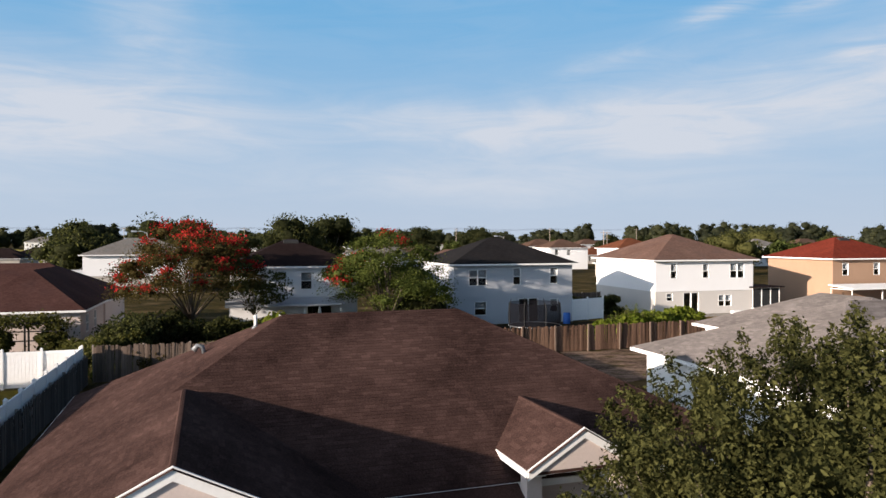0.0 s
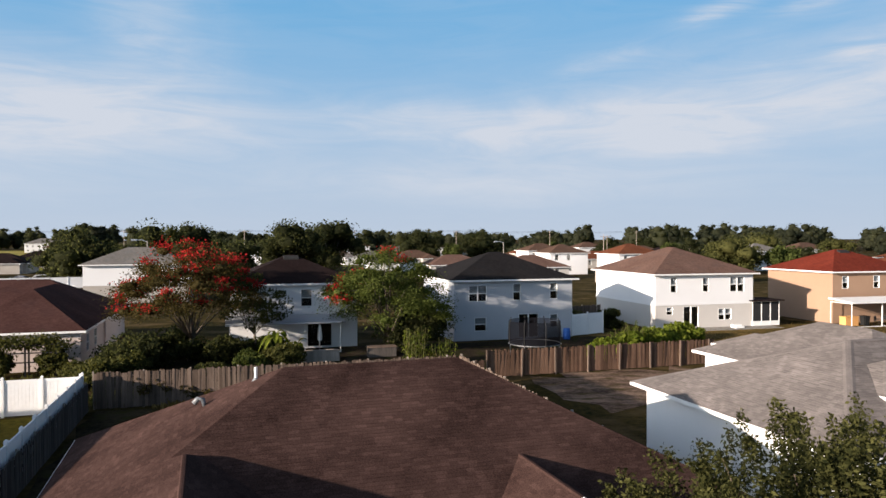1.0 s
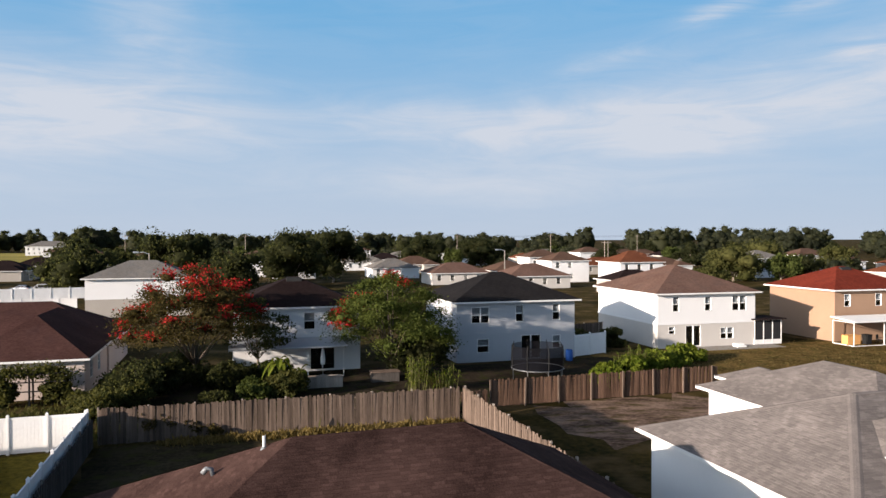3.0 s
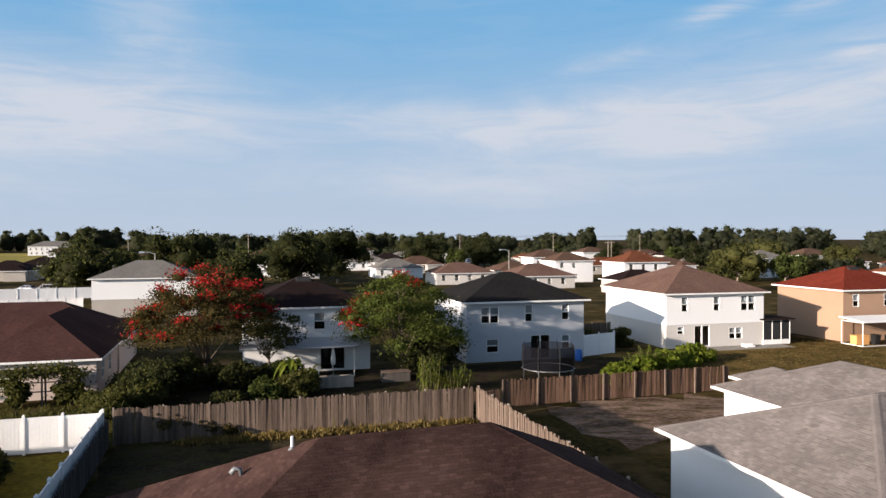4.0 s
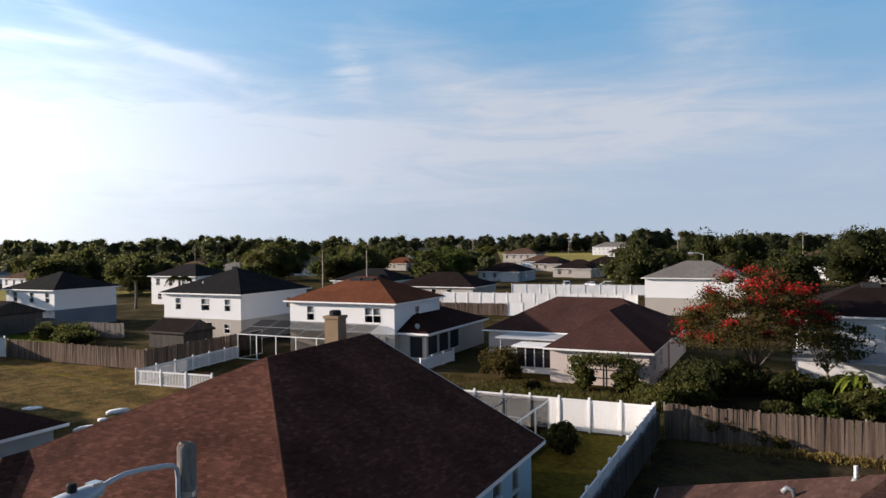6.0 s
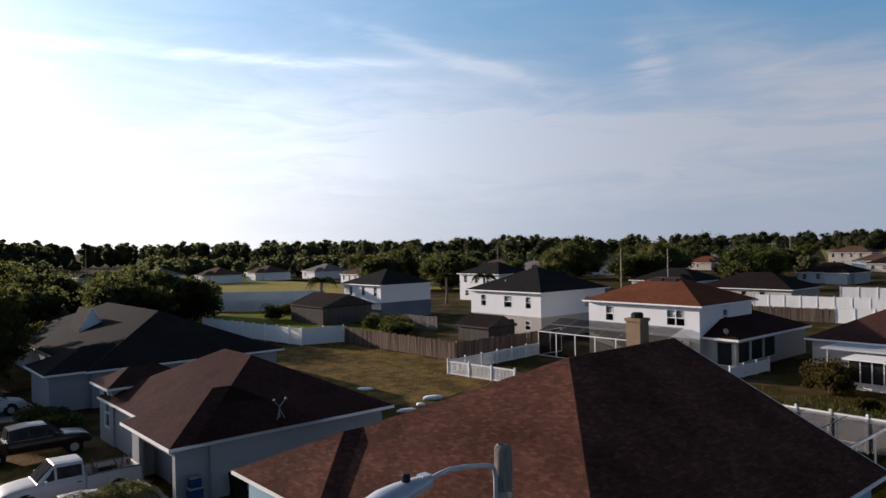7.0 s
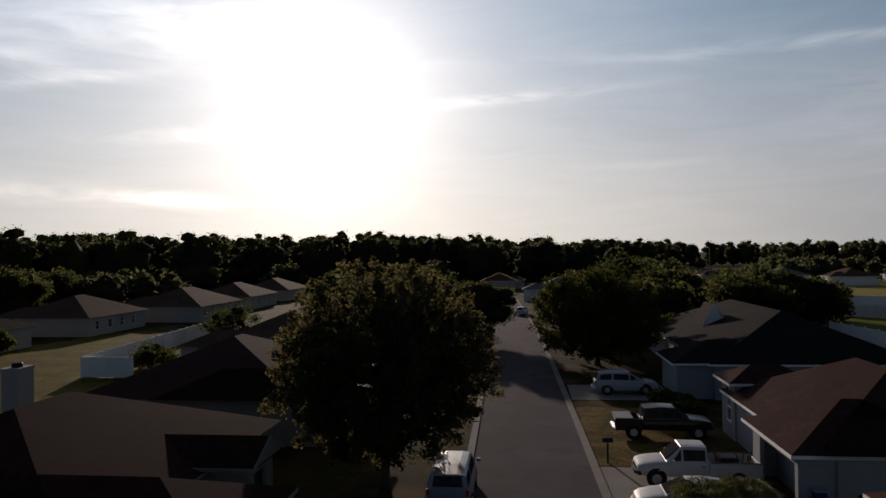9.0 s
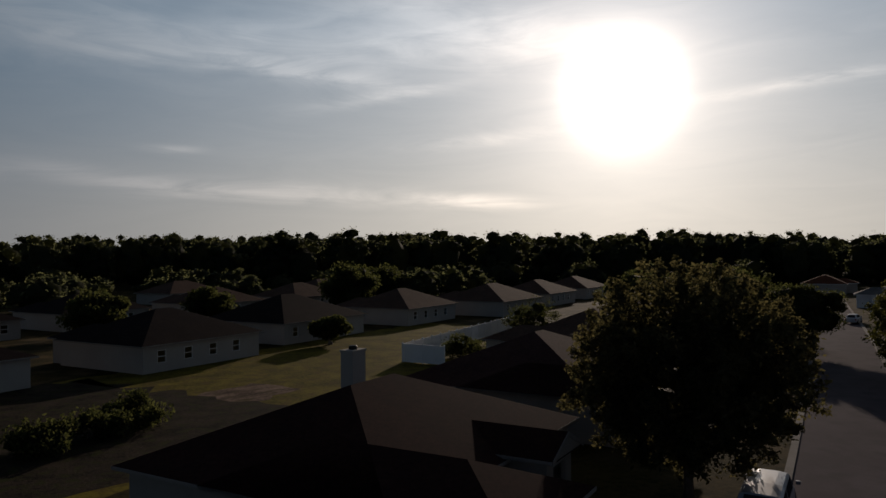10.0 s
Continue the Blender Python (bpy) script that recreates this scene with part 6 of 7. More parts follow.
for z, c, high, wide, out in ((0.0, "paint_white", 0.34, 0.22, 0.08), (0.37, "bin_blue", 0.42, 0.3, 0.0), (0.85, "bin_blue", 0.4, 0.24, 0.0)):
    b = thing("storage_box", -30.65 + out * 0.5, 11.75, 0, "blue plastic storage box with a pale lid" if c == "bin_blue" else "white box at the foot of a stack", "box", "stacked boxes", z=z)
    soft_edges(part("tub", MB().box(-wide * 0.8, -wide, 0.0, wide * 0.8, wide, high), c, b), 0.04)
    soft_edges(part("lid", MB().box(-wide * 0.88, -wide * 1.1, high, wide * 0.88, wide * 1.1, high + 0.06), "blind" if c == "bin_blue" else "trim_white", b), 0.02)

tramp = thing("trampoline", 22.9, 50.3, 0, "round trampoline with a dark safety net", "trampoline")
ringp = [(2.0 * math.cos(a), 2.0 * math.sin(a)) for a in [2 * math.pi * i / 24 for i in range(25)]]
part("frame_ring", MB().tube([(x, y, 0.85) for x, y in ringp], [0.04] * 25, 6), "steel", tramp)
matm = MB()
matm.solid([(x * 0.96, y * 0.96, 0.83) for x, y in ringp[:-1]], [(x * 0.96, y * 0.96, 0.85) for x, y in ringp[:-1]])
part("mat", matm, "screen_mesh", tramp)
for i in range(0, 24, 3):
    x, y = ringp[i]
    part("leg", MB().tube([(x, y, 0.0), (x, y, 0.85)], [0.03, 0.03], 6), "steel", tramp)
    part("pole", MB().tube([(x * 1.03, y * 1.03, 0.85), (x * 1.05, y * 1.05, 2.3), (x * 0.97, y * 0.97, 2.75)], [0.03, 0.03, 0.03], 6), "frame_dark", tramp)
net = MB()
net.tube([(0, 0, 0.87), (0, 0, 1.6), (0, 0, 2.6)], [2.0, 2.04, 1.98], 24)
net.f = [q for q in net.f if len(q) == 4]
part("net", net, "net_dark", tramp, "dark mesh net")
crate = thing("wooden_crate", 59.7, 57.0, 0, "orange-stained wooden storage crate on the lawn", "crate")
for k in range(5):
    part("plank", MB().box(0, 0, 0.18 * k, 1.6, 0.05, 0.18 * k + 0.165), "wood_orange", crate)
    part("plank", MB().box(0, 0.75, 0.18 * k, 1.6, 0.8, 0.18 * k + 0.165), "wood_orange", crate)
for x in (0.0, 1.55):
    part("end", MB().box(x, 0.05, 0, x + 0.05, 0.75, 0.88), "wood_orange", crate)
part("lid", MB().box(-0.04, -0.04, 0.89, 1.64, 0.84, 0.94), "wood_orange", crate)
bin_ob = thing("waste_bin", 61.9, 56.8, 0, "black wheeled plastic waste bin with a flat lid", "bin", "waste bins")
tub = MB()
tub.solid([(-0.25, -0.28, 0.05), (0.25, -0.28, 0.05), (0.25, 0.28, 0.05), (-0.25, 0.28, 0.05)], [(-0.3, -0.36, 0.95), (0.3, -0.36, 0.95), (0.3, 0.36, 0.95), (-0.3, 0.36, 0.95)])
part("tub", tub, "rubber", bin_ob)
part("lid", MB().box(-0.32, -0.38, 0.95, 0.32, 0.4, 1.02), "rubber", bin_ob)
for sg in (-1, 1):
    part("wheel", MB().tube([(sg * 0.2, 0.28, 0.1), (sg * 0.26, 0.28, 0.1)], [0.1, 0.1], 12), "rubber", bin_ob)
p = site(-30.6, 13.7)
copy_thing(bin_ob, pose(p.x, p.y, 0, 0, 0, TURN + 90))
p = site(-30.6, 14.6)
copy_thing(bin_ob, pose(p.x, p.y, 0, 0, 0, TURN + 84))
chair = thing("garden_chair", 63.3, 56.6, 20, "dark metal garden chair on the patio", "chair", "garden chairs")
for x in (-0.24, 0.24):
    for y in (-0.22, 0.22):
        part("leg", MB().tube([(x, y, 0), (x, y, 0.42)], [0.02, 0.02], 6), "frame_dark", chair)
part("seat", MB().box(-0.26, -0.25, 0.42, 0.26, 0.25, 0.46), "frame_dark", chair)
part("backrest", MB().box(-0.26, 0.22, 0.5, 0.26, 0.26, 0.95), "frame_dark", chair)
for sg in (-1, 1):
    part("armrest", MB().box(sg * 0.27 - 0.025, -0.22, 0.63, sg * 0.27 + 0.025, 0.24, 0.66), "frame_dark", chair)
    part("back_post", MB().box(sg * 0.24 - 0.02, 0.221, 0.461, sg * 0.24 + 0.02, 0.259, 0.5), "frame_dark", chair)
for u, v, t in ((64.6, 56.8, -30), (66.4, 57.2, 10)):
    p = site(u, v)
    copy_thing(chair, pose(p.x, p.y, 0, 0, 0, TURN + t))
step_ob = thing("door_step", 48.6, 59.2, 0, "white concrete step below the garden door", "step")
part("tread", MB().box(-0.5, 0, 0, 0.5, 0.45, 0.32), "trim_white", step_ob)
part("tread", MB().box(-0.5, -0.35, 0, 0.5, 0, 0.16), "trim_white", step_ob)
planter = thing("raised_planter", 5.3, 51.6, 0, "weathered wooden planter box in the back yard", "planter")
for k in range(9):
    part("plank", MB().box(0.31 * k, 0, 0, 0.31 * k + 0.3, 0.05, 0.75), "post_wood", planter)
part("top_rail", MB().box(-0.05, -0.05, 0.75, 2.85, 0.1, 0.82), "post_wood", planter)
part("back", MB().box(0, 0.9, 0, 2.8, 0.95, 0.75), "post_wood", planter)
for x in (0.0, 2.75):
    part("side", MB().box(x, 0.05, 0, x + 0.05, 0.9, 0.75), "post_wood", planter)
bench = thing("garden_box", 10.4, 52.4, 0, "dark wooden garden box under the tree", "box")
part("case", MB().box(0, 0, 0, 2.1, 0.8, 0.7), "fence_dark", bench)
part("lid", MB().box(-0.05, -0.05, 0.7, 2.15, 0.85, 0.78), "fence_wood", bench)
parasol = thing("parasol", 7.2, 56.2, 0, "folded white parasol on a thin pole", "parasol")
part("pole", MB().tube([(0, 0, 0), (0, 0, 2.3)], [0.025, 0.025], 8), "steel", parasol)
part("canopy", MB().tube([(0, 0, 0.9), (0, 0, 1.3), (0, 0, 1.9), (0, 0, 2.25)], [0.17, 0.2, 0.12, 0.03], 8), "trim_white", parasol)
part("base", MB().tube([(0, 0, 0), (0, 0, 0.08)], [0.25, 0.22], 12), "concrete", parasol)
drum = thing("plastic_drum", 28.9, 57.0, 0, "blue plastic drum beside the house", "drum")
part("barrel", MB().tube([(0, 0, 0), (0, 0, 0.3), (0, 0, 0.6), (0, 0, 0.95)], [0.3, 0.33, 0.33, 0.29], 14), "blue_plastic", drum)


# ---- vehicles ----
def wheel(ob, x, y, r=0.34, w=0.22):
    sg = 1 if x > 0 else -1
    t = part("wheel", MB().tube([(x - sg * w, y, r), (x - sg * w * 0.1, y, r), (x, y, r)], [r * 0.97, r, r * 0.92], 20), "rubber", ob)
    part("rim", MB().tube([(x - sg * 0.02, y, r), (x + sg * 0.015, y, r)], [r * 0.62, r * 0.55], 14), "steel", t)


CARS = {
    # body stations: y, underside, shoulder height, half width; cabin stations: y, sill height, roof height, half width low, half width top
    "sedan": ([(-2.32, 0.45, 0.78, 0.62), (-2.26, 0.34, 0.9, 0.76), (-2.0, 0.26, 0.97, 0.84), (-1.2, 0.2, 0.97, 0.89), (0.0, 0.2, 0.95, 0.9), (1.0, 0.2, 0.95, 0.9), (1.6, 0.22, 0.88, 0.87), (2.1, 0.26, 0.78, 0.82), (2.3, 0.33, 0.68, 0.72), (2.36, 0.42, 0.58, 0.6)],
              [(-1.95, 0.93, 0.95, 0.74, 0.68), (-1.2, 0.93, 1.36, 0.78, 0.58), (-0.5, 0.92, 1.44, 0.8, 0.6), (0.2, 0.92, 1.42, 0.8, 0.6), (1.2, 0.92, 0.96, 0.78, 0.7)], 0.32, (-1.38, 1.42)),
    "suv": ([(-2.36, 0.55, 0.95, 0.72), (-2.3, 0.42, 1.05, 0.84), (-1.9, 0.32, 1.1, 0.92), (-0.8, 0.28, 1.08, 0.94), (0.6, 0.28, 1.06, 0.94), (1.15, 0.28, 1.06, 0.93), (1.7, 0.3, 1.0, 0.9), (2.2, 0.36, 0.9, 0.84), (2.38, 0.45, 0.8, 0.72), (2.43, 0.55, 0.68, 0.6)],
            [(-2.28, 1.04, 1.1, 0.82, 0.74), (-2.0, 1.05, 1.6, 0.84, 0.66), (-1.0, 1.05, 1.7, 0.86, 0.68), (0.3, 1.03, 1.66, 0.86, 0.67), (1.35, 1.02, 1.07, 0.84, 0.76)], 0.37, (-1.42, 1.47)),
    "van": ([(-2.5, 0.5, 1.1, 0.85), (-2.44, 0.38, 1.18, 0.93), (-1.0, 0.3, 1.18, 0.96), (1.2, 0.3, 1.12, 0.96), (2.0, 0.32, 1.0, 0.92), (2.4, 0.42, 0.88, 0.82), (2.5, 0.5, 0.75, 0.7)],
            [(-2.45, 1.15, 1.2, 0.88, 0.84), (-2.32, 1.15, 1.72, 0.9, 0.76), (-1.0, 1.14, 1.8, 0.9, 0.76), (1.15, 1.1, 1.75, 0.9, 0.74), (1.95, 1.03, 1.08, 0.86, 0.76)], 0.36, (-1.6, 1.6)),
    "pickup": ([(-0.42, 0.5, 1.14, 0.95), (-0.3, 0.48, 1.16, 0.96), (0.6, 0.46, 1.16, 0.97), (1.35, 0.45, 1.15, 0.96), (1.9, 0.46, 1.12, 0.95), (2.45, 0.48, 1.05, 0.92), (2.72, 0.52, 0.97, 0.85), (2.8, 0.6, 0.84, 0.74)],
               [(-0.42, 1.12, 1.2, 0.87, 0.78), (-0.36, 1.12, 1.84, 0.88, 0.72), (0.78, 1.12, 1.86, 0.89, 0.72), (1.5, 1.1, 1.16, 0.88, 0.78)], 0.39, (-1.75, 1.95)),
    "crew": ([(-1.2, 0.5, 1.14, 0.95), (-1.0, 0.48, 1.16, 0.96), (0.2, 0.46, 1.16, 0.97), (1.35, 0.45, 1.15, 0.96), (1.9, 0.46, 1.12, 0.95), (2.45, 0.48, 1.05, 0.92), (2.72, 0.52, 0.97, 0.85), (2.8, 0.6, 0.84, 0.74)],
             [(-1.2, 1.12, 1.2, 0.87, 0.78), (-1.08, 1.12, 1.76, 0.88, 0.72), (-0.2, 1.12, 1.84, 0.89, 0.72), (0.65, 1.12, 1.8, 0.89, 0.72), (1.5, 1.1, 1.16, 0.88, 0.78)], 0.39, (-1.75, 1.95)),
}


def vehicle(kind, label, u, v, turn, paint):
    """A car: a lofted body and cabin shell, glass set on the cabin, wheels in dark arches. Its front points along +y."""
    ob = thing({"pickup": "pickup_truck", "crew": "pickup_truck", "suv": "suv", "sedan": "car", "van": "van"}[kind], u, v, turn, label, "car")
    secs, cab, r, ax = CARS[kind]
    truck, back = kind in ("pickup", "crew"), secs[0][0] - 0.02

    def ring(y, lo, hi, hw):
        mid = lo * 0.5 + hi * 0.5
        half = [(hw * 0.8, lo), (hw * 0.96, lo + 0.1), (hw, mid), (hw * 0.985, hi - 0.12), (hw * 0.94, hi - 0.04), (hw * 0.84, hi), (hw * 0.4, hi + 0.025)]
        return [Vector((x, y, z)) for x, z in half] + [Vector((-x, y, z)) for x, z in reversed(half)]

    def hull(y, zb, zt, wb, wt):
        k = zt - zb
        half = [(wb, zb - 0.06), (wb * 0.99, zb + k * 0.1), (wt + 0.02, zb + k * 0.86), (wt * 0.9, zb + k * 0.97), (wt * 0.5, zt + 0.015)]
        return [Vector((x, y, z)) for x, z in half] + [Vector((-x, y, z)) for x, z in reversed(half)]

    body = part("body", loft(MB(), [ring(*q) for q in secs]), paint, ob, smooth=True)
    soft_edges(body, 0.02)
    shells = [hull(*q) for q in cab]
    part("cabin", loft(MB(), shells), paint, ob)

    def pane(name, corners, grow=0.1, out=0.008):
        c = sum(corners, Vector()) / 4
        n = (corners[1] - corners[0]).cross(corners[3] - corners[0]).normalized()
        if n.dot(c - Vector((0, c.y * 0.4, 1.0))) < 0:
            n.negate()
        ring_low = [c + (p - c) * (1 - grow) + n * 0.001 for p in corners]
        g = MB()
        g.solid(ring_low, [p + n * out for p in ring_low])
        part(name, g, "car_glass", ob)

    m = len(shells[0])
    pane("windshield", [shells[-1][3], shells[-2][3], shells[-2][m - 4], shells[-1][m - 4]], 0.1, 0.05)
    pane("rear_window", [shells[0][3], shells[1][3], shells[1][m - 4], shells[0][m - 4]], 0.15, 0.05)
    for sg in (0, 1):
        lo, hi = (1, 2) if sg == 0 else (m - 2, m - 3)
        for i in range(1, len(shells) - 2):
            pane("side_window", [shells[i][lo], shells[i + 1][lo], shells[i + 1][hi], shells[i][hi]], 0.13)
        pane("side_window", [shells[-2][lo], shells[-2][lo].lerp(shells[-1][lo], 0.7), shells[-2][hi].lerp(shells[-1][hi], 0.3), shells[-2][hi]], 0.16)
        if not truck:
            pane("side_window", [shells[1][lo], shells[1][lo].lerp(shells[0][lo], 0.5), shells[1][hi].lerp(shells[0][hi], 0.2), shells[1][hi]], 0.2)
    f, bk = secs[-3], (-2.74, 0.5, 1.1, 0.94) if truck else secs[1]
    tip = secs[-1]
    for sg in (-1, 1):
        part("mirror", MB().box(sg * (cab[-2][3] + 0.16) - 0.09, cab[-2][0] + 0.35, cab[0][1] + 0.04, sg * (cab[-2][3] + 0.16) + 0.09, cab[-2][0] + 0.45, cab[0][1] + 0.19), paint, ob)
        h0 = secs[-2][2]
        part("headlight", MB().tube([(sg * f[3] * 0.74, f[0] + 0.05, h0 - 0.08), (sg * f[3] * 0.7, secs[-2][0] + 0.03, h0 - 0.1)], [0.13, 0.1], 10), "lens_clear", ob)
        part("tail_light", MB().box(sg * bk[3] * 0.9 - 0.08, bk[0] - 0.06, bk[2] - 0.3, sg * bk[3] * 0.9 + 0.08, bk[0] + 0.1, bk[2] - 0.05), "lens_red", ob)
        part("door_handle", MB().box(sg * (secs[3][3] - 0.01) - 0.02, -0.25, cab[0][1] - 0.16, sg * (secs[3][3] - 0.01) + 0.02, -0.05, cab[0][1] - 0.12), "frame_dark" if truck else paint, ob)
        for y in ax:
            w = max(q[3] for q in secs)
            wheel(ob, sg * (w + 0.005), y, r)
            part("wheel_arch", MB().tube([(sg * (w - 0.16), y, r + 0.03), (sg * (w - 0.02), y, r + 0.03)], [r * 1.16, r * 1.2], 20), "rubber", ob)
    part("front_bumper", MB().tube([(-tip[3] * 1.15, tip[0] - 0.12, tip[1] + 0.02), (-tip[3] * 0.7, tip[0] + 0.03, tip[1]), (tip[3] * 0.7, tip[0] + 0.03, tip[1]), (tip[3] * 1.15, tip[0] - 0.12, tip[1] + 0.02)], [0.11] * 4, 8), "frame_dark" if truck else paint, ob)
    part("rear_bumper", MB().tube([(-bk[3], bk[0] + 0.02, bk[1] + 0.06), (-bk[3] * 0.7, min(secs[0][0], bk[0]) - 0.1, bk[1] + 0.06), (bk[3] * 0.7, min(secs[0][0], bk[0]) - 0.1, bk[1] + 0.06), (bk[3], bk[0] + 0.02, bk[1] + 0.06)], [0.1] * 4, 8), "steel" if truck else paint, ob)
    part("grille", MB().box(-tip[3] * 0.62, tip[0] - 0.08, tip[1] + 0.1, tip[3] * 0.62, tip[0] + 0.012, tip[2] + 0.02), "frame_dark", ob)
    part("plate", MB().box(-0.15, tip[0] + 0.12, tip[1] - 0.05, 0.15, tip[0] + 0.145, tip[1] + 0.06), "blind", ob)
    if kind == "suv":
        for sg in (-1, 1):
            part("roof_rail", MB().tube([(sg * 0.62, -1.8, 1.66), (sg * 0.63, -1.0, 1.74), (sg * 0.62, 0.2, 1.7)], [0.022] * 3, 6), "steel", ob)
    if truck:
        part("bed_floor", MB().box(-0.8, -2.74, 0.62, 0.8, back - 0.02, 0.68), "frame_dark", ob)
        for b in ((-0.96, -2.8, 0.5, -0.82, back, 1.15), (0.82, -2.8, 0.5, 0.96, back, 1.15), (-0.82, -2.82, 0.55, 0.82, -2.72, 1.13), (-0.82, back - 0.11, 0.55, 0.82, back, 1.14)):
            soft_edges(part("bed_side", MB().box(*b), paint, ob), 0.035)
        for sg in (-1, 1):
            part("bed_rail", MB().box(sg * 0.89 - 0.06, -2.78, 1.152, sg * 0.89 + 0.06, back - 0.06, 1.175), "frame_dark", ob)
            part("wheel_well", MB().box(sg * 0.71 - 0.11, -2.2, 0.68, sg * 0.71 + 0.11, -1.3, 0.92), "frame_dark", ob)
    return ob


suv = vehicle("suv", "white sport utility vehicle parked in a driveway", -57.3, 7.7, 0, "paint_white")
dark_truck = vehicle("crew", "dark maroon pickup truck with a covered bed", -44.2, 8.05, 0, "paint_maroon")
part("bed_cover", MB().box(-0.9, -2.78, 1.18, 0.9, -1.75, 1.22), "blind", dark_truck, "pale bed cover")
white_truck = vehicle("pickup", "white pickup truck with rubbish in its bed", -35.5, 8.0, 180, "paint_white")
sedan = vehicle("sedan", "white sedan parked in the driveway", -31.3, 6.9, 180, "paint_white")
van = vehicle("van", "silver van parked at the kerb, tree shade put into its paint", -32.6, -3.3, 90, "paint_silver_shaded")
rng = random.Random(5)
for k in range(9):
    p = white_truck.matrix_world @ Vector((rng.uniform(-0.55, 0.55), rng.uniform(-2.4, -0.9), 0.68))
    d = new("branch")
    d.matrix_world = Matrix.Translation(p)
    tagged(d, "dark cut branch lying in the truck bed", "branch", "truck load")
    a, b = rng.uniform(0, 6.28), rng.uniform(0.1, 0.6)
    part("stem", MB().tube([(0, 0, 0), (0.25 * math.cos(a), 0.25 * math.sin(a), 0.1 + b * 0.5), (0.4 * math.cos(a + 0.3), 0.4 * math.sin(a + 0.3), 0.25 + b * 1.3)], [0.05, 0.04, 0.02], 6), "bark_dark", d)
FAR_CARS = [(-128, -0.5, 80, "sedan", "paint_white"), (-140, -4.5, 85, "suv", "paint_silver_shaded"), (-150, 3.0, 85, "sedan", "paint_white"), (-165, -8.0, 85, "suv", "paint_dark"),
            (-46, 160, 20, "suv", "paint_white"), (-41, 163, 60, "sedan", "paint_silver_shaded"), (-36, 159, 100, "van", "paint_white"), (-31, 164, 10, "sedan", "paint_dark")]
for u, v, t, kind, paint in FAR_CARS:
    vehicle(kind, "small parked car far down the street", u, v, t, paint)

# ---- plants ----
BUSHES = [(-6.4, 51.6, 1.7, 2.5, "leaf_dark"), (-5.6, 48.4, 1.2, 1.5, "leaf_olive"), (-7.6, 46.5, 1.3, 1.5, "leaf_olive"), (-0.6, 49.2, 0.8, 0.6, "leaf_dark"), (1.6, 49.6, 1.1, 1.0, "leaf_green"),
          (4.0, 50.0, 1.2, 1.6, "leaf_olive"), (15.6, 55.8, 1.8, 4.4, "leaf_dark"), (-21.2, 54.2, 1.7, 2.3, "leaf_rust"),
          (-13.6, 51.5, 0.7, 1.9, "leaf_olive"), (-10.9, 51.6, 0.7, 2.0, "leaf_olive"), (-10.6, 35.4, 0.72, 1.75, "leaf_dark"), (-17.5, 50.5, 0.6, 0.6, "leaf_rust"),
          (-0.5, 54.0, 1.6, 1.6, "leaf_dark"), (3.0, 55.0, 1.5, 1.5, "leaf_green"), (14.5, 55.0, 2.2, 3.4, "leaf_dark"), (-3.5, 57.5, 1.6, 2.2, "leaf_dark"),
          (0.4, 54.2, 1.3, 1.6, "leaf_dark"), (-8.2, 48.6, 1.1, 1.2, "leaf_olive"), (-4.2, 53.6, 1.6, 2.2, "leaf_dark"), (-80, 56, 2.0, 1.6, "leaf_dark"), (-76, 57, 2.2, 1.5, "leaf_dark"), (-72, 54, 1.9, 1.2, "leaf_dark"), (-101, 52.5, 1.9, 2.6, "leaf_olive"), (-51.5, 10.2, 1.3, 0.9, "leaf_dark"), (-49.3, 10.4, 1.3, 0.9, "leaf_dark"),
          (-31.4, -41.4, 1.9, 2.0, "leaf_dark"), (-28.3, -41.0, 1.6, 1.6, "leaf_dark"), (-24.0, -40.5, 1.6, 1.5, "leaf_dark"), (-90.0, -38.5, 3.4, 4.8, "leaf_dark"), (-68, -37, 2.0, 2.6, "leaf_dark")]
for k, (u, v, r, h, leaf) in enumerate(BUSHES):
    kind = {"leaf_green": "rounded green", "leaf_lime": "sunlit yellow-green", "leaf_olive": "loose olive green", "leaf_dark": "dense dark green", "leaf_rust": "dry brown"}[leaf]
    bush(kind + " shrub growing on the ground", u, v, r, h, leaf, 210, 0.135, 100 + k, 14)
for k in range(9):
    bush("broad-leaved lime green shrub behind the board fence", 26.6 + k * 1.6, 46.5 + 0.9 * k + (k % 2), 1.05, 0.95 + 0.3 * (k % 3), "leaf_lime", 90, 0.22, 160 + k, 8, group="lime shrubs")
for k, (u, v, h) in enumerate(((29.6, 49.2, 1.9), (31.4, 50.4, 2.3), (33.2, 51.0, 1.7), (36.2, 52.6, 1.3))):
    canes("tall spiky yellow-green plant among the lime shrubs", u, v, h, 16, 30 + k)
for k, (u, v, r, h) in enumerate(((-3.6, 41.2, 1.0, 1.5), (-2.2, 41.1, 0.9, 1.2), (-0.7, 41.0, 0.8, 0.9))):
    bush("dry brown brush leaning against the board fence", u, v, r, h, "leaf_rust", 130, 0.09, 190 + k, 8, group="dry brush")
tree("loose dark tree hanging over the porch roof", 2.2, 54.6, 2.9, 2.2, 6.6, "leaf_dark", 26, 120, 0.12, 0.6, 71, 0.1, inner=0.1, limb=0.35)
vinyl_fence("white fence between two back yards", 28.0, 84.0, 42.0, 88.0, 1.9, 2.4)
vinyl_fence("second white fence behind the back yards", 29.0, 97.0, 44.0, 101.0, 1.9, 2.4)
board_fence("short dark board fence between the houses", 31.5, 67.0, 38.5, 68.5, 1.8, seed=15, material="fence_dark")
bush("dense dark green shrub growing on the ground", 36.6, 63.0, 1.3, 2.2, "leaf_dark", 190, 0.16, 171, 12)
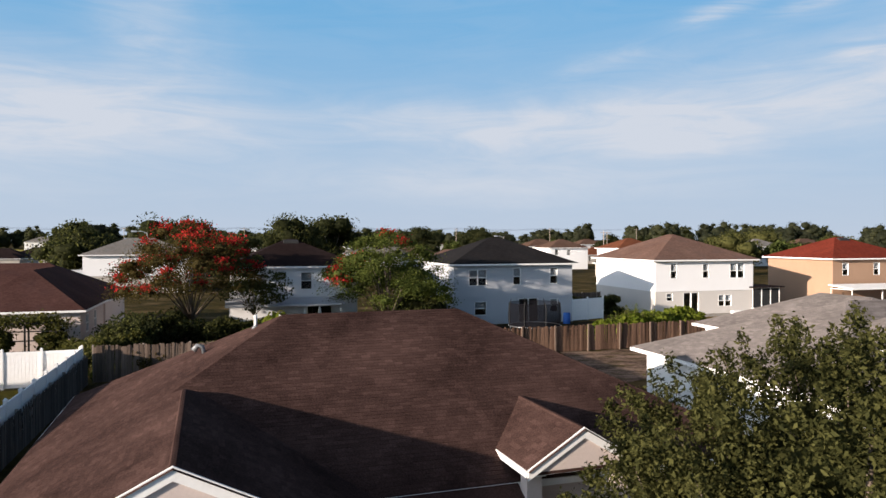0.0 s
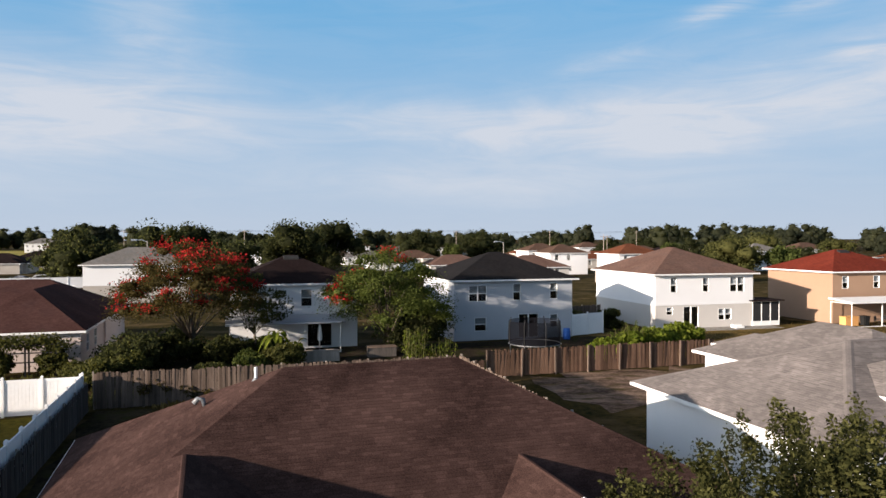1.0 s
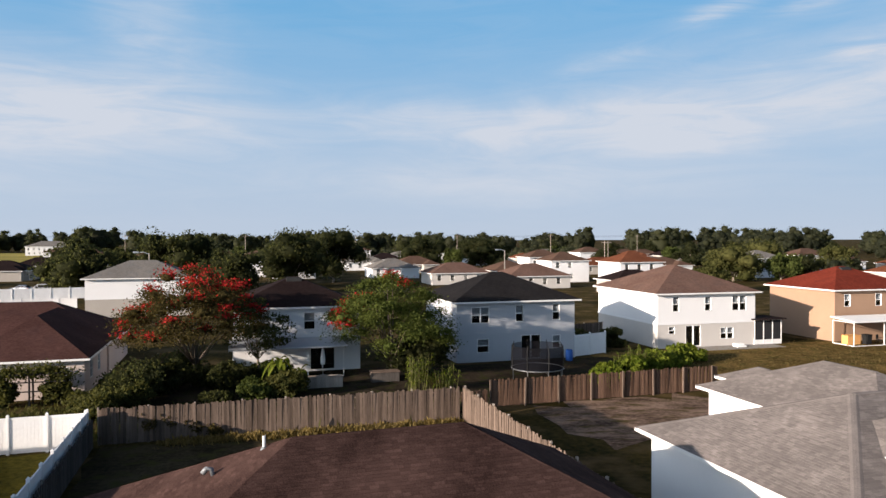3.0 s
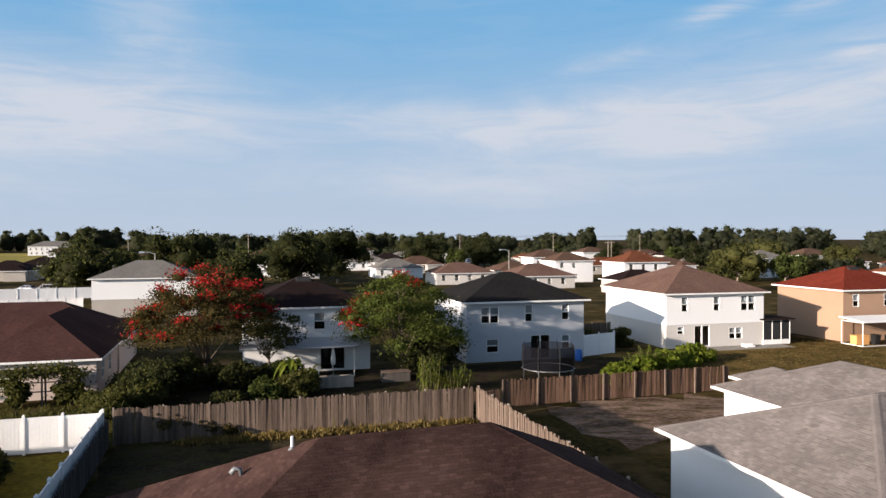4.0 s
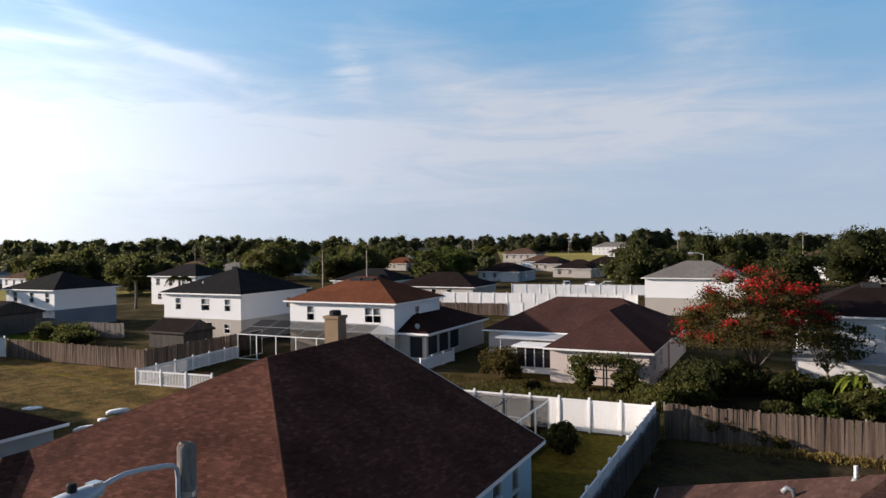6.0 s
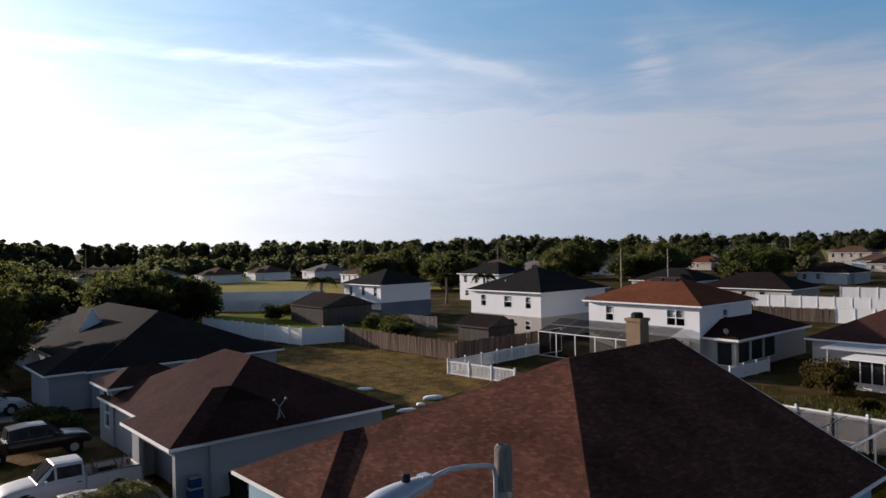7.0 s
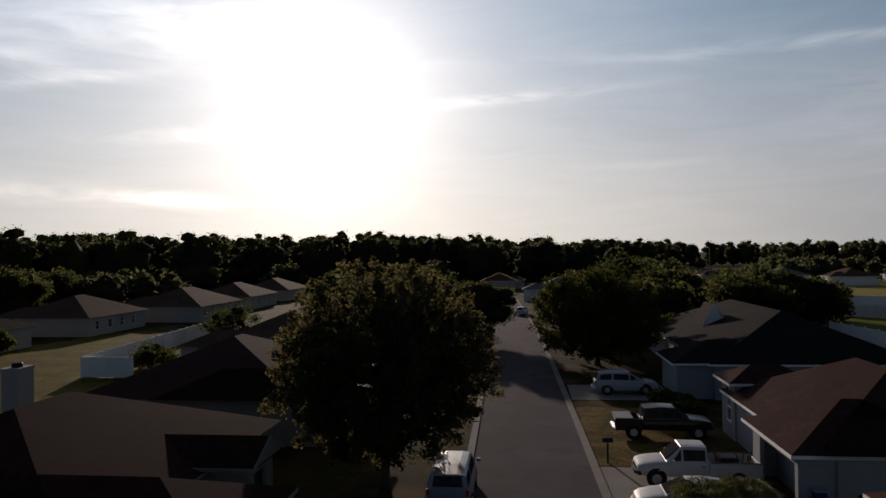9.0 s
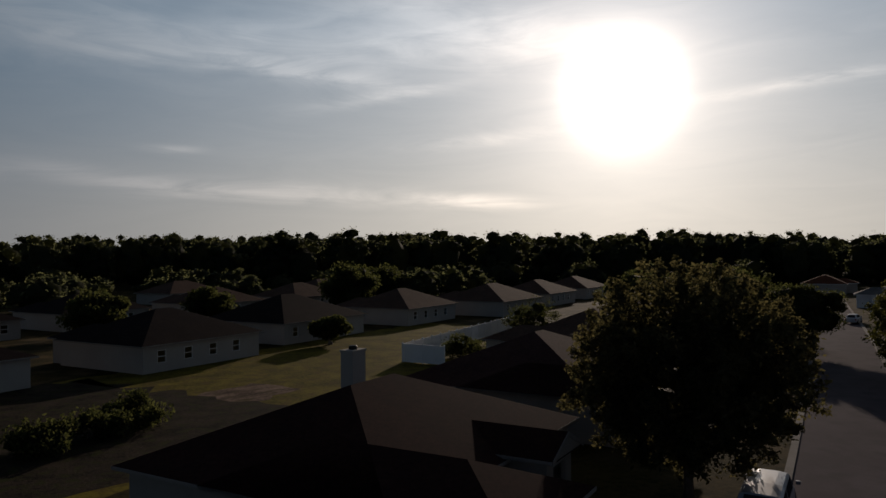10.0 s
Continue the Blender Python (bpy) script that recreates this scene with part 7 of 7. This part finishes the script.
bush("dense dark green shrub growing on the ground", 33.6, 65.5, 1.1, 1.6, "leaf_dark", 190, 0.16, 172, 12)
palm("short palm with arching sunlit fronds", -29.3, 6.8, 1.35, 34, 1.75, "leaf_palm", 3, trunk=0.18, lift=0.85, wide=0.03, ragged=0.4)
palm("second short palm with arching fronds", -29.2, 8.4, 1.55, 30, 1.6, "leaf_palm", 6, trunk=0.16, lift=0.85, wide=0.03, ragged=0.4)
palm("young palm in the front yard of the brown house", 5.5, 12.2, 1.7, 14, 1.0, "leaf_olive", 4, trunk=0.12)
banana("banana plant with long broad leaves", 3.6, 51.6, 2.1, 11, 5)
banana("smaller banana plant beside the feathery shrub", 5.0, 51.0, 1.4, 8, 6)
canes("tall yellow-green cane plant behind the board fence", 13.0, 48.3, 2.9, 26, 7)
canes("lower yellow-green cane plant at the fence corner", 14.9, 48.2, 2.0, 18, 8)
for k, (u, v, h) in enumerate(((-101.5, 60.5, 5.6), (-102, 88, 5.2), (-97, 93, 5.0), (-76, 84, 5.0))):
    palm("tall palm among far houses", u, v, h, 24, 3.0, "leaf_olive", 20 + k, trunk=0.22, lift=0.35, wide=0.2)
MID = [(-115, 45.5, 2.8, 5.8, "leaf_dark"), (-150, 108, 6, 7.5, "leaf_dark"), (-135, 118, 6, 8, "leaf_dark"), (-28, 150, 7, 10, "leaf_dark"), (-12, 170, 8, 12, "leaf_dark"), (12, 158, 7, 11, "leaf_dark"), (24, 176, 8, 12.5, "leaf_dark"), (0, 140, 5, 9, "leaf_dark"),
       (-86, 180, 6, 8, "leaf_green"), (-120, 190, 9, 9, "leaf_olive"), (-140, 170, 9, 9.5, "leaf_olive"), (-112, 165, 7, 8, "leaf_dark"), (-160, 200, 10, 10, "leaf_dark"),
       (-100, 205, 7, 8.5, "leaf_green"), (-150, 130, 7, 8, "leaf_dark"), (-180, 140, 8, 9, "leaf_dark"), (-106, 33, 6, 7.8, "leaf_dark"), (-103, 39, 4.2, 7.2, "leaf_dark"), 
       # Unseen trees at (-93, 9.5) and (-96, 17) are added to shade the dark house.
       (-95, 28.5, 5.0, 7.6, "leaf_dark"), (-126, 26, 7, 7.2, "leaf_dark"), (-93, 9.5, 5.0, 6.9, "leaf_dark"), (-96, 17, 4.6, 6.8, "leaf_dark"), (-124, 40, 6, 6.5, "leaf_dark"), (-142, -22, 7, 7.6, "leaf_dark"), (-168, 24, 8, 8.2, "leaf_dark"),
       (-120, -30, 7, 7.6, "leaf_dark"), (-118, -90, 5, 8, "leaf_dark"), (-112, -86, 5, 8.6, "leaf_dark"), (-62, -92, 4, 6, "leaf_dark"), (-25, -72, 8, 8, "leaf_dark"), (-143, -100, 6, 8, "leaf_dark"),
       (-40, -95, 6, 7, "leaf_dark"), (-88, -98, 3.5, 5.5, "leaf_dark"), (-71, -57.5, 2.0, 3.4, "leaf_dark"), (120, 150, 7, 8, "leaf_olive"), (92, 122, 3.5, 4.6, "leaf_olive"), (150, 175, 7, 9, "leaf_olive"), (60, 230, 8, 11, "leaf_dark"), (85, 240, 8, 11, "leaf_dark")]
for k, (u, v, r, h, leaf) in enumerate(MID):
    tree("dense dark tree among the houses" if leaf == "leaf_dark" else "sunlit green tree among the houses", u, v, r, 1.2, h, leaf, 32, 220, 0.33, r * 0.36, 300 + k, 0.25, group="neighbourhood trees", inner=0.62)

# ---- farther houses ----
FAR = [(82, 190, 12, 10, 5.3, "roof_tan", "stucco_white"), (74, 158, 11, 10, 5.3, "roof_tan", "stucco_white"), (84, 143, 12, 11, 5.3, "roof_rust", "stucco_white"), (100, 190, 16, 11, 2.7, "roof_rust", "stucco_beige"),
       (134, 160, 11, 10, 5.3, "roof_grey", "stucco_white"), (118, 185, 15, 11, 2.7, "roof_tan", "stucco_white"), (170, 182, 13, 10, 5.3, "roof_tan", "stucco_white"), (48, 214, 15, 12, 2.7, "roof_tan", "stucco_beige"),
       (44, 158, 15, 11, 2.7, "roof_sand", "stucco_cream"), (36, 190, 14, 12, 2.7, "roof_grey", "stucco_white"), (56, 140, 15, 12, 2.7, "roof_sand", "stucco_cream"), (36, 238, 15, 11, 2.7, "roof_grey", "stucco_white"), (62, 165, 12, 12, 2.7, "roof_tan", "stucco_beige"),
       (70, 120, 12, 9, 2.7, "roof_dusk", "stucco_beige"), (-68, 118, 17, 12, 2.7, "roof_dusk", "stucco_beige"), (-92, 132, 16, 12, 2.7, "roof_charcoal", "stucco_grey"), (-112, 290, 16, 12, 5.3, "roof_tan", "stucco_beige"),
       (-78, 182, 14, 11, 2.7, "roof_dusk", "stucco_grey"), (-40, 190, 14, 11, 2.7, "roof_grey", "stucco_white"), (-20, 330, 24, 12, 2.7, "roof_tan", "stucco_white"), (-108, 96, 12, 10, 5.3, "roof_charcoal", "stucco_white"),
       (-170, 200, 30, 14, 3.5, "roof_grey", "stucco_white"), (-230, 400, 40, 15, 4.0, "roof_grey", "stucco_white"), (-130, 520, 40, 16, 6.0, "roof_grey", "stucco_white"), 
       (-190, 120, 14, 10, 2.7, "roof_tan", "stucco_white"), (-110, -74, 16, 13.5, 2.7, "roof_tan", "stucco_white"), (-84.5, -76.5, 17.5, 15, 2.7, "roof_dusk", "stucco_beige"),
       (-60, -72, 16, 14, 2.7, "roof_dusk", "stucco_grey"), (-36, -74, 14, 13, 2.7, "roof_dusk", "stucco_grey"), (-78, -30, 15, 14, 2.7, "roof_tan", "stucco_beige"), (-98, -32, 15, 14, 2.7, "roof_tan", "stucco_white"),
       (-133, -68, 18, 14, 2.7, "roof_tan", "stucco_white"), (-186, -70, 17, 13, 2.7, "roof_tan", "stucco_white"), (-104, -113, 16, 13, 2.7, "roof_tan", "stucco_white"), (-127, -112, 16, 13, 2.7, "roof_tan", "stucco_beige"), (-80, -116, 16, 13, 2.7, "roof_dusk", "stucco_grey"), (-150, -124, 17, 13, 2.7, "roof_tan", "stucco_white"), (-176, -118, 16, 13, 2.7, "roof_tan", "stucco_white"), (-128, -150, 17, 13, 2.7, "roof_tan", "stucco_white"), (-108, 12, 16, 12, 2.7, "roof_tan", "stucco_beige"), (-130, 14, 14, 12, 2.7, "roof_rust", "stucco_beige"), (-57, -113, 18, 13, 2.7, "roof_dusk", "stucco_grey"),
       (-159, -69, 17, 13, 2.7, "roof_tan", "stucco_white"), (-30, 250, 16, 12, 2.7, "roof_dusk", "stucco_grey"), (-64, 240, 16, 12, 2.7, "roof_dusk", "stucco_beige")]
NAMES = {"roof_tan": "tan", "roof_sand": "pinkish tan", "roof_rust": "rust red", "roof_grey": "grey", "roof_dusk": "dark brown", "roof_charcoal": "black"}
for k, (u, v, w, d, ze, rf, wl) in enumerate(FAR):
    two = ze > 4
    # Walls and trim across the street take darker tones for their shaded sides.
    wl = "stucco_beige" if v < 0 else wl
    hs = [("S", 1.2 + 3.2 * i, 3.5 if two else 0.9, 1.0, 1.3, "sash") for i in range(int((w - 2) / 3.2))]
    hs += [("S", 1.6 + 3.2 * i, 0.9, 1.0, 1.2, "sash") for i in range(int((w - 2) / 3.2))] if two else []
    hs += [("N", 1.6 + 3.2 * i, 0.9, 1.0, 1.2, "sash") for i in range(int((w - 2) / 3.2))] if v < 0 else []
    extra = [(w * 0.55, -2.5, w * 0.95, d * 0.5, 2.7, 0.42, "v", "hh")] if not two and k % 2 else []
    rooms = [(w * 0.55 + 0.4, -2.1, w * 0.95 - 0.4, 1.0, 2.7)] if extra else []
    house(("two-storey" if two else "single-storey") + " house with a " + NAMES[rf] + " hipped roof, farther off", u, v, w, d, ze=ze, s=0.42, roof=rf, walls=wl, holes=hs, extra=extra, rooms=rooms, group="farther houses", far=True, seed=k, trim="stucco_painted_shade" if v < 0 else "trim_white")


def utility_pole(label, u, v, h, lampy=False, light=False):
    ob = thing("street_lamp" if lampy else "utility_pole", u, v, 0, label, "pole", "far poles")
    part("pole", MB().tube([(0, 0, -0.2), (0, 0, h)], [0.13, 0.09], 8), "concrete" if light else "post_wood", ob)
    if lampy:
        part("arm", MB().tube([(0, 0, h - 0.2), (-0.8, 0, h + 0.15), (-1.6, 0, h + 0.1)], [0.05, 0.05, 0.05], 6), "lamp_grey", ob)
        part("lamp_head", MB().tube([(-1.5, 0, h + 0.1), (-2.3, 0, h + 0.1)], [0.12, 0.16], 8), "lamp_grey", ob)
    elif v > 190:
        part("cross_arm", MB().box(-1.2, -0.06, h - 0.7, 1.2, 0.06, h - 0.55), "post_wood", ob)


utility_pole("pale street light among far houses", 61, 155, 8.0, True, True)
utility_pole("pale concrete pole beside the grey-roofed house", -12.0, 118, 8.6, True, True)
for u, v, h in ((112, 200, 10), (116, 205, 10), (-110, 240, 10), (-84, 118, 9.5), (-78, 125, 9.5), (-240, 60, 12), (-150, 150, 10)):
    utility_pole("wooden utility pole far off", u, v, h)


for k in range(8):
    utility_pole("wooden utility pole carrying wires", -130 + 45 * k, 300, 12.4)
wires = thing("power_line", 0, 300, 0, "thin dark wires strung between wooden poles", "wires")
for off, z in ((-1.1, 11.95), (0.0, 12.4), (1.1, 11.95)):
    pts = []
    for k in range(7):
        for j in range(6):
            q = j / 6
            pts.append((-130 + 45 * (k + q), off * 0.3, z - 2.8 * q * (1 - q)))
    part("wire", MB().tube(pts, [0.03] * len(pts), 4), "rubber", wires)


def weeds(name, label, u0, v0, u1, v1, wide, high, count, leaf, seed):
    """Tall grass and weeds along a line."""
    rng = np.random.default_rng(seed)
    a, b = np.array(site(u0, v0)), np.array(site(u1, v1))
    t = rng.random(count)
    p = a + (b - a) * t[:, None]
    p[:, :2] += rng.normal(size=(count, 2)) * wide
    tall = high * (0.3 + rng.random(count)) * (0.6 + 0.5 * np.sin(t * 37) ** 2)
    tip = p + np.stack([rng.normal(size=count) * 0.12, rng.normal(size=count) * 0.12, tall], 1)
    side_way = rng.normal(size=(count, 3)) * 0.02
    side_way[:, 2] = 0
    mid = (p + tip) / 2 + rng.normal(size=(count, 3)) * 0.03
    v = np.stack([p - side_way, mid + side_way * 1.5, tip, mid - side_way * 1.5], 1).reshape(-1, 3)
    ob = part(name, fill(name, v, np.arange(4 * count).reshape(-1, 4), leaf), leaf)
    return tagged(ob, label, "weeds", "", "stuff")


weeds("weeds", "yellow-green weeds along the foot of the board fence", -3.0, 39.7, 13.0, 39.4, 0.3, 0.3, 5000, "straw", 1)
weeds("weeds", "tall grass behind the board fence", -6.0, 42.0, 13.5, 42.2, 0.7, 0.6, 4000, "leaf_olive", 2)
weeds("weeds", "rough grass beside the white fence", -22, 46.5, -7.5, 47, 2.2, 0.3, 6000, "leaf_olive", 3)
weeds("weeds", "rough dry grass behind the white house", 36, 51, 70, 52, 4.0, 0.06, 14000, "straw", 5)

# ---- the wider neighbourhood ----
MODELS = []
for k, (w, d, ze, rf, wl) in enumerate(((15, 11, 2.7, "roof_tan", "stucco_white"), (14, 12, 2.7, "roof_dusk", "stucco_beige"), (12, 10, 5.3, "roof_tan", "stucco_white"), (15, 12, 2.7, "roof_grey", "stucco_white"), (14, 11, 2.7, "roof_rust", "stucco_beige"))):
    hs = [("S", 1.5 + 3.2 * i, 0.9, 1.1, 1.2, "sash") for i in range(3)]
    MODELS.append(house("small far house with a " + NAMES[rf] + " hipped roof", 30 + 20 * k, 268, w, d, ze=ze, s=0.42, roof=rf, walls=wl, holes=hs, extra=[(w * 0.5, -2.5, w * 0.92, d * 0.5, 2.7, 0.42, "v", "hh")] if ze < 3 else [],
                        rooms=[(w * 0.5 + 0.4, -2.1, w * 0.92 - 0.4, 1.0, 2.7)] if ze < 3 else [], group="neighbourhood houses", far=True, seed=60 + k))
rng = random.Random(77)
taken = [(u, v) for u, v, *_ in FAR] + [(u, v) for u, v, *_ in MID]
rows_v = (128, 176, 205, 248, 285, 330)
for v in rows_v:
    for u in range(-190, 230, 21):
        uu, vv = u + rng.uniform(-3, 3), v + rng.uniform(-3, 3)
        if min((uu - a) ** 2 + (vv - b) ** 2 for a, b in taken) < 17 ** 2 or rng.random() < 0.34 or (v < 140 and uu < 40) or (uu < -100 and v > 290):
            continue
        taken.append((uu, vv))
        p = site(uu, vv)
        copy_thing(MODELS[rng.randrange(5)], pose(p.x, p.y, 0, 0, 0, TURN + rng.choice((0, 180))))
for uu, vv, k in ((-236, 92, 0), (-252, 78, 3), (-240, 112, 0), (-262, 62, 1), (-228, 128, 3), (-176, 2, 3), (-196, 16, 0), (-214, 26, 3), (-160, 10, 0), (-186, 6, 1), (-156, -34, 3), (-180, -38, 0), (-212, -2, 4), (-172, 38, 1), (-200, 34, 3), (-250, 160, 3), (-225, 190, 0), (-270, 210, 1), (-215, 165, 4), (-300, 90, 0)):
    p = site(uu, vv)
    taken.append((uu, vv))
    copy_thing(MODELS[k], pose(p.x, p.y, 0, 0, 0, TURN + (180 if vv < 0 else 0)))
GROVE = [tree("round tree between far houses", -40 + 30 * k, 300 + 12 * k, 4.0 + 0.6 * k, 1.0, 6.5 + 0.7 * k, lf, 24, 170, 0.32, 1.5, 500 + k, 0.22, group="far trees", inner=0.65) for k, lf in enumerate(("leaf_dark", "leaf_green", "leaf_olive", "leaf_dark"))]
for k in range(135):
    uu, vv = rng.uniform(-220, 240), rng.uniform(122, 400)
    if min((uu - a) ** 2 + (vv - b) ** 2 for a, b in taken) < 11 ** 2 or (vv < 200 and -60 < uu < 40 and rng.random() < 0.6):
        continue
    p = site(uu, vv)
    if 26 < math.degrees(math.atan2(-p.x, p.y)) < 39 and p.length > 170 or (uu > -20 and rng.random() < 0.45) or (20 < uu < 80 and vv < 235):
        continue
    taken.append((uu, vv))
    copy_thing(GROVE[rng.randrange(4)], pose(p.x, p.y, 0, 0, 0, rng.uniform(0, 360)) @ Matrix.Scale(1.0, 4))
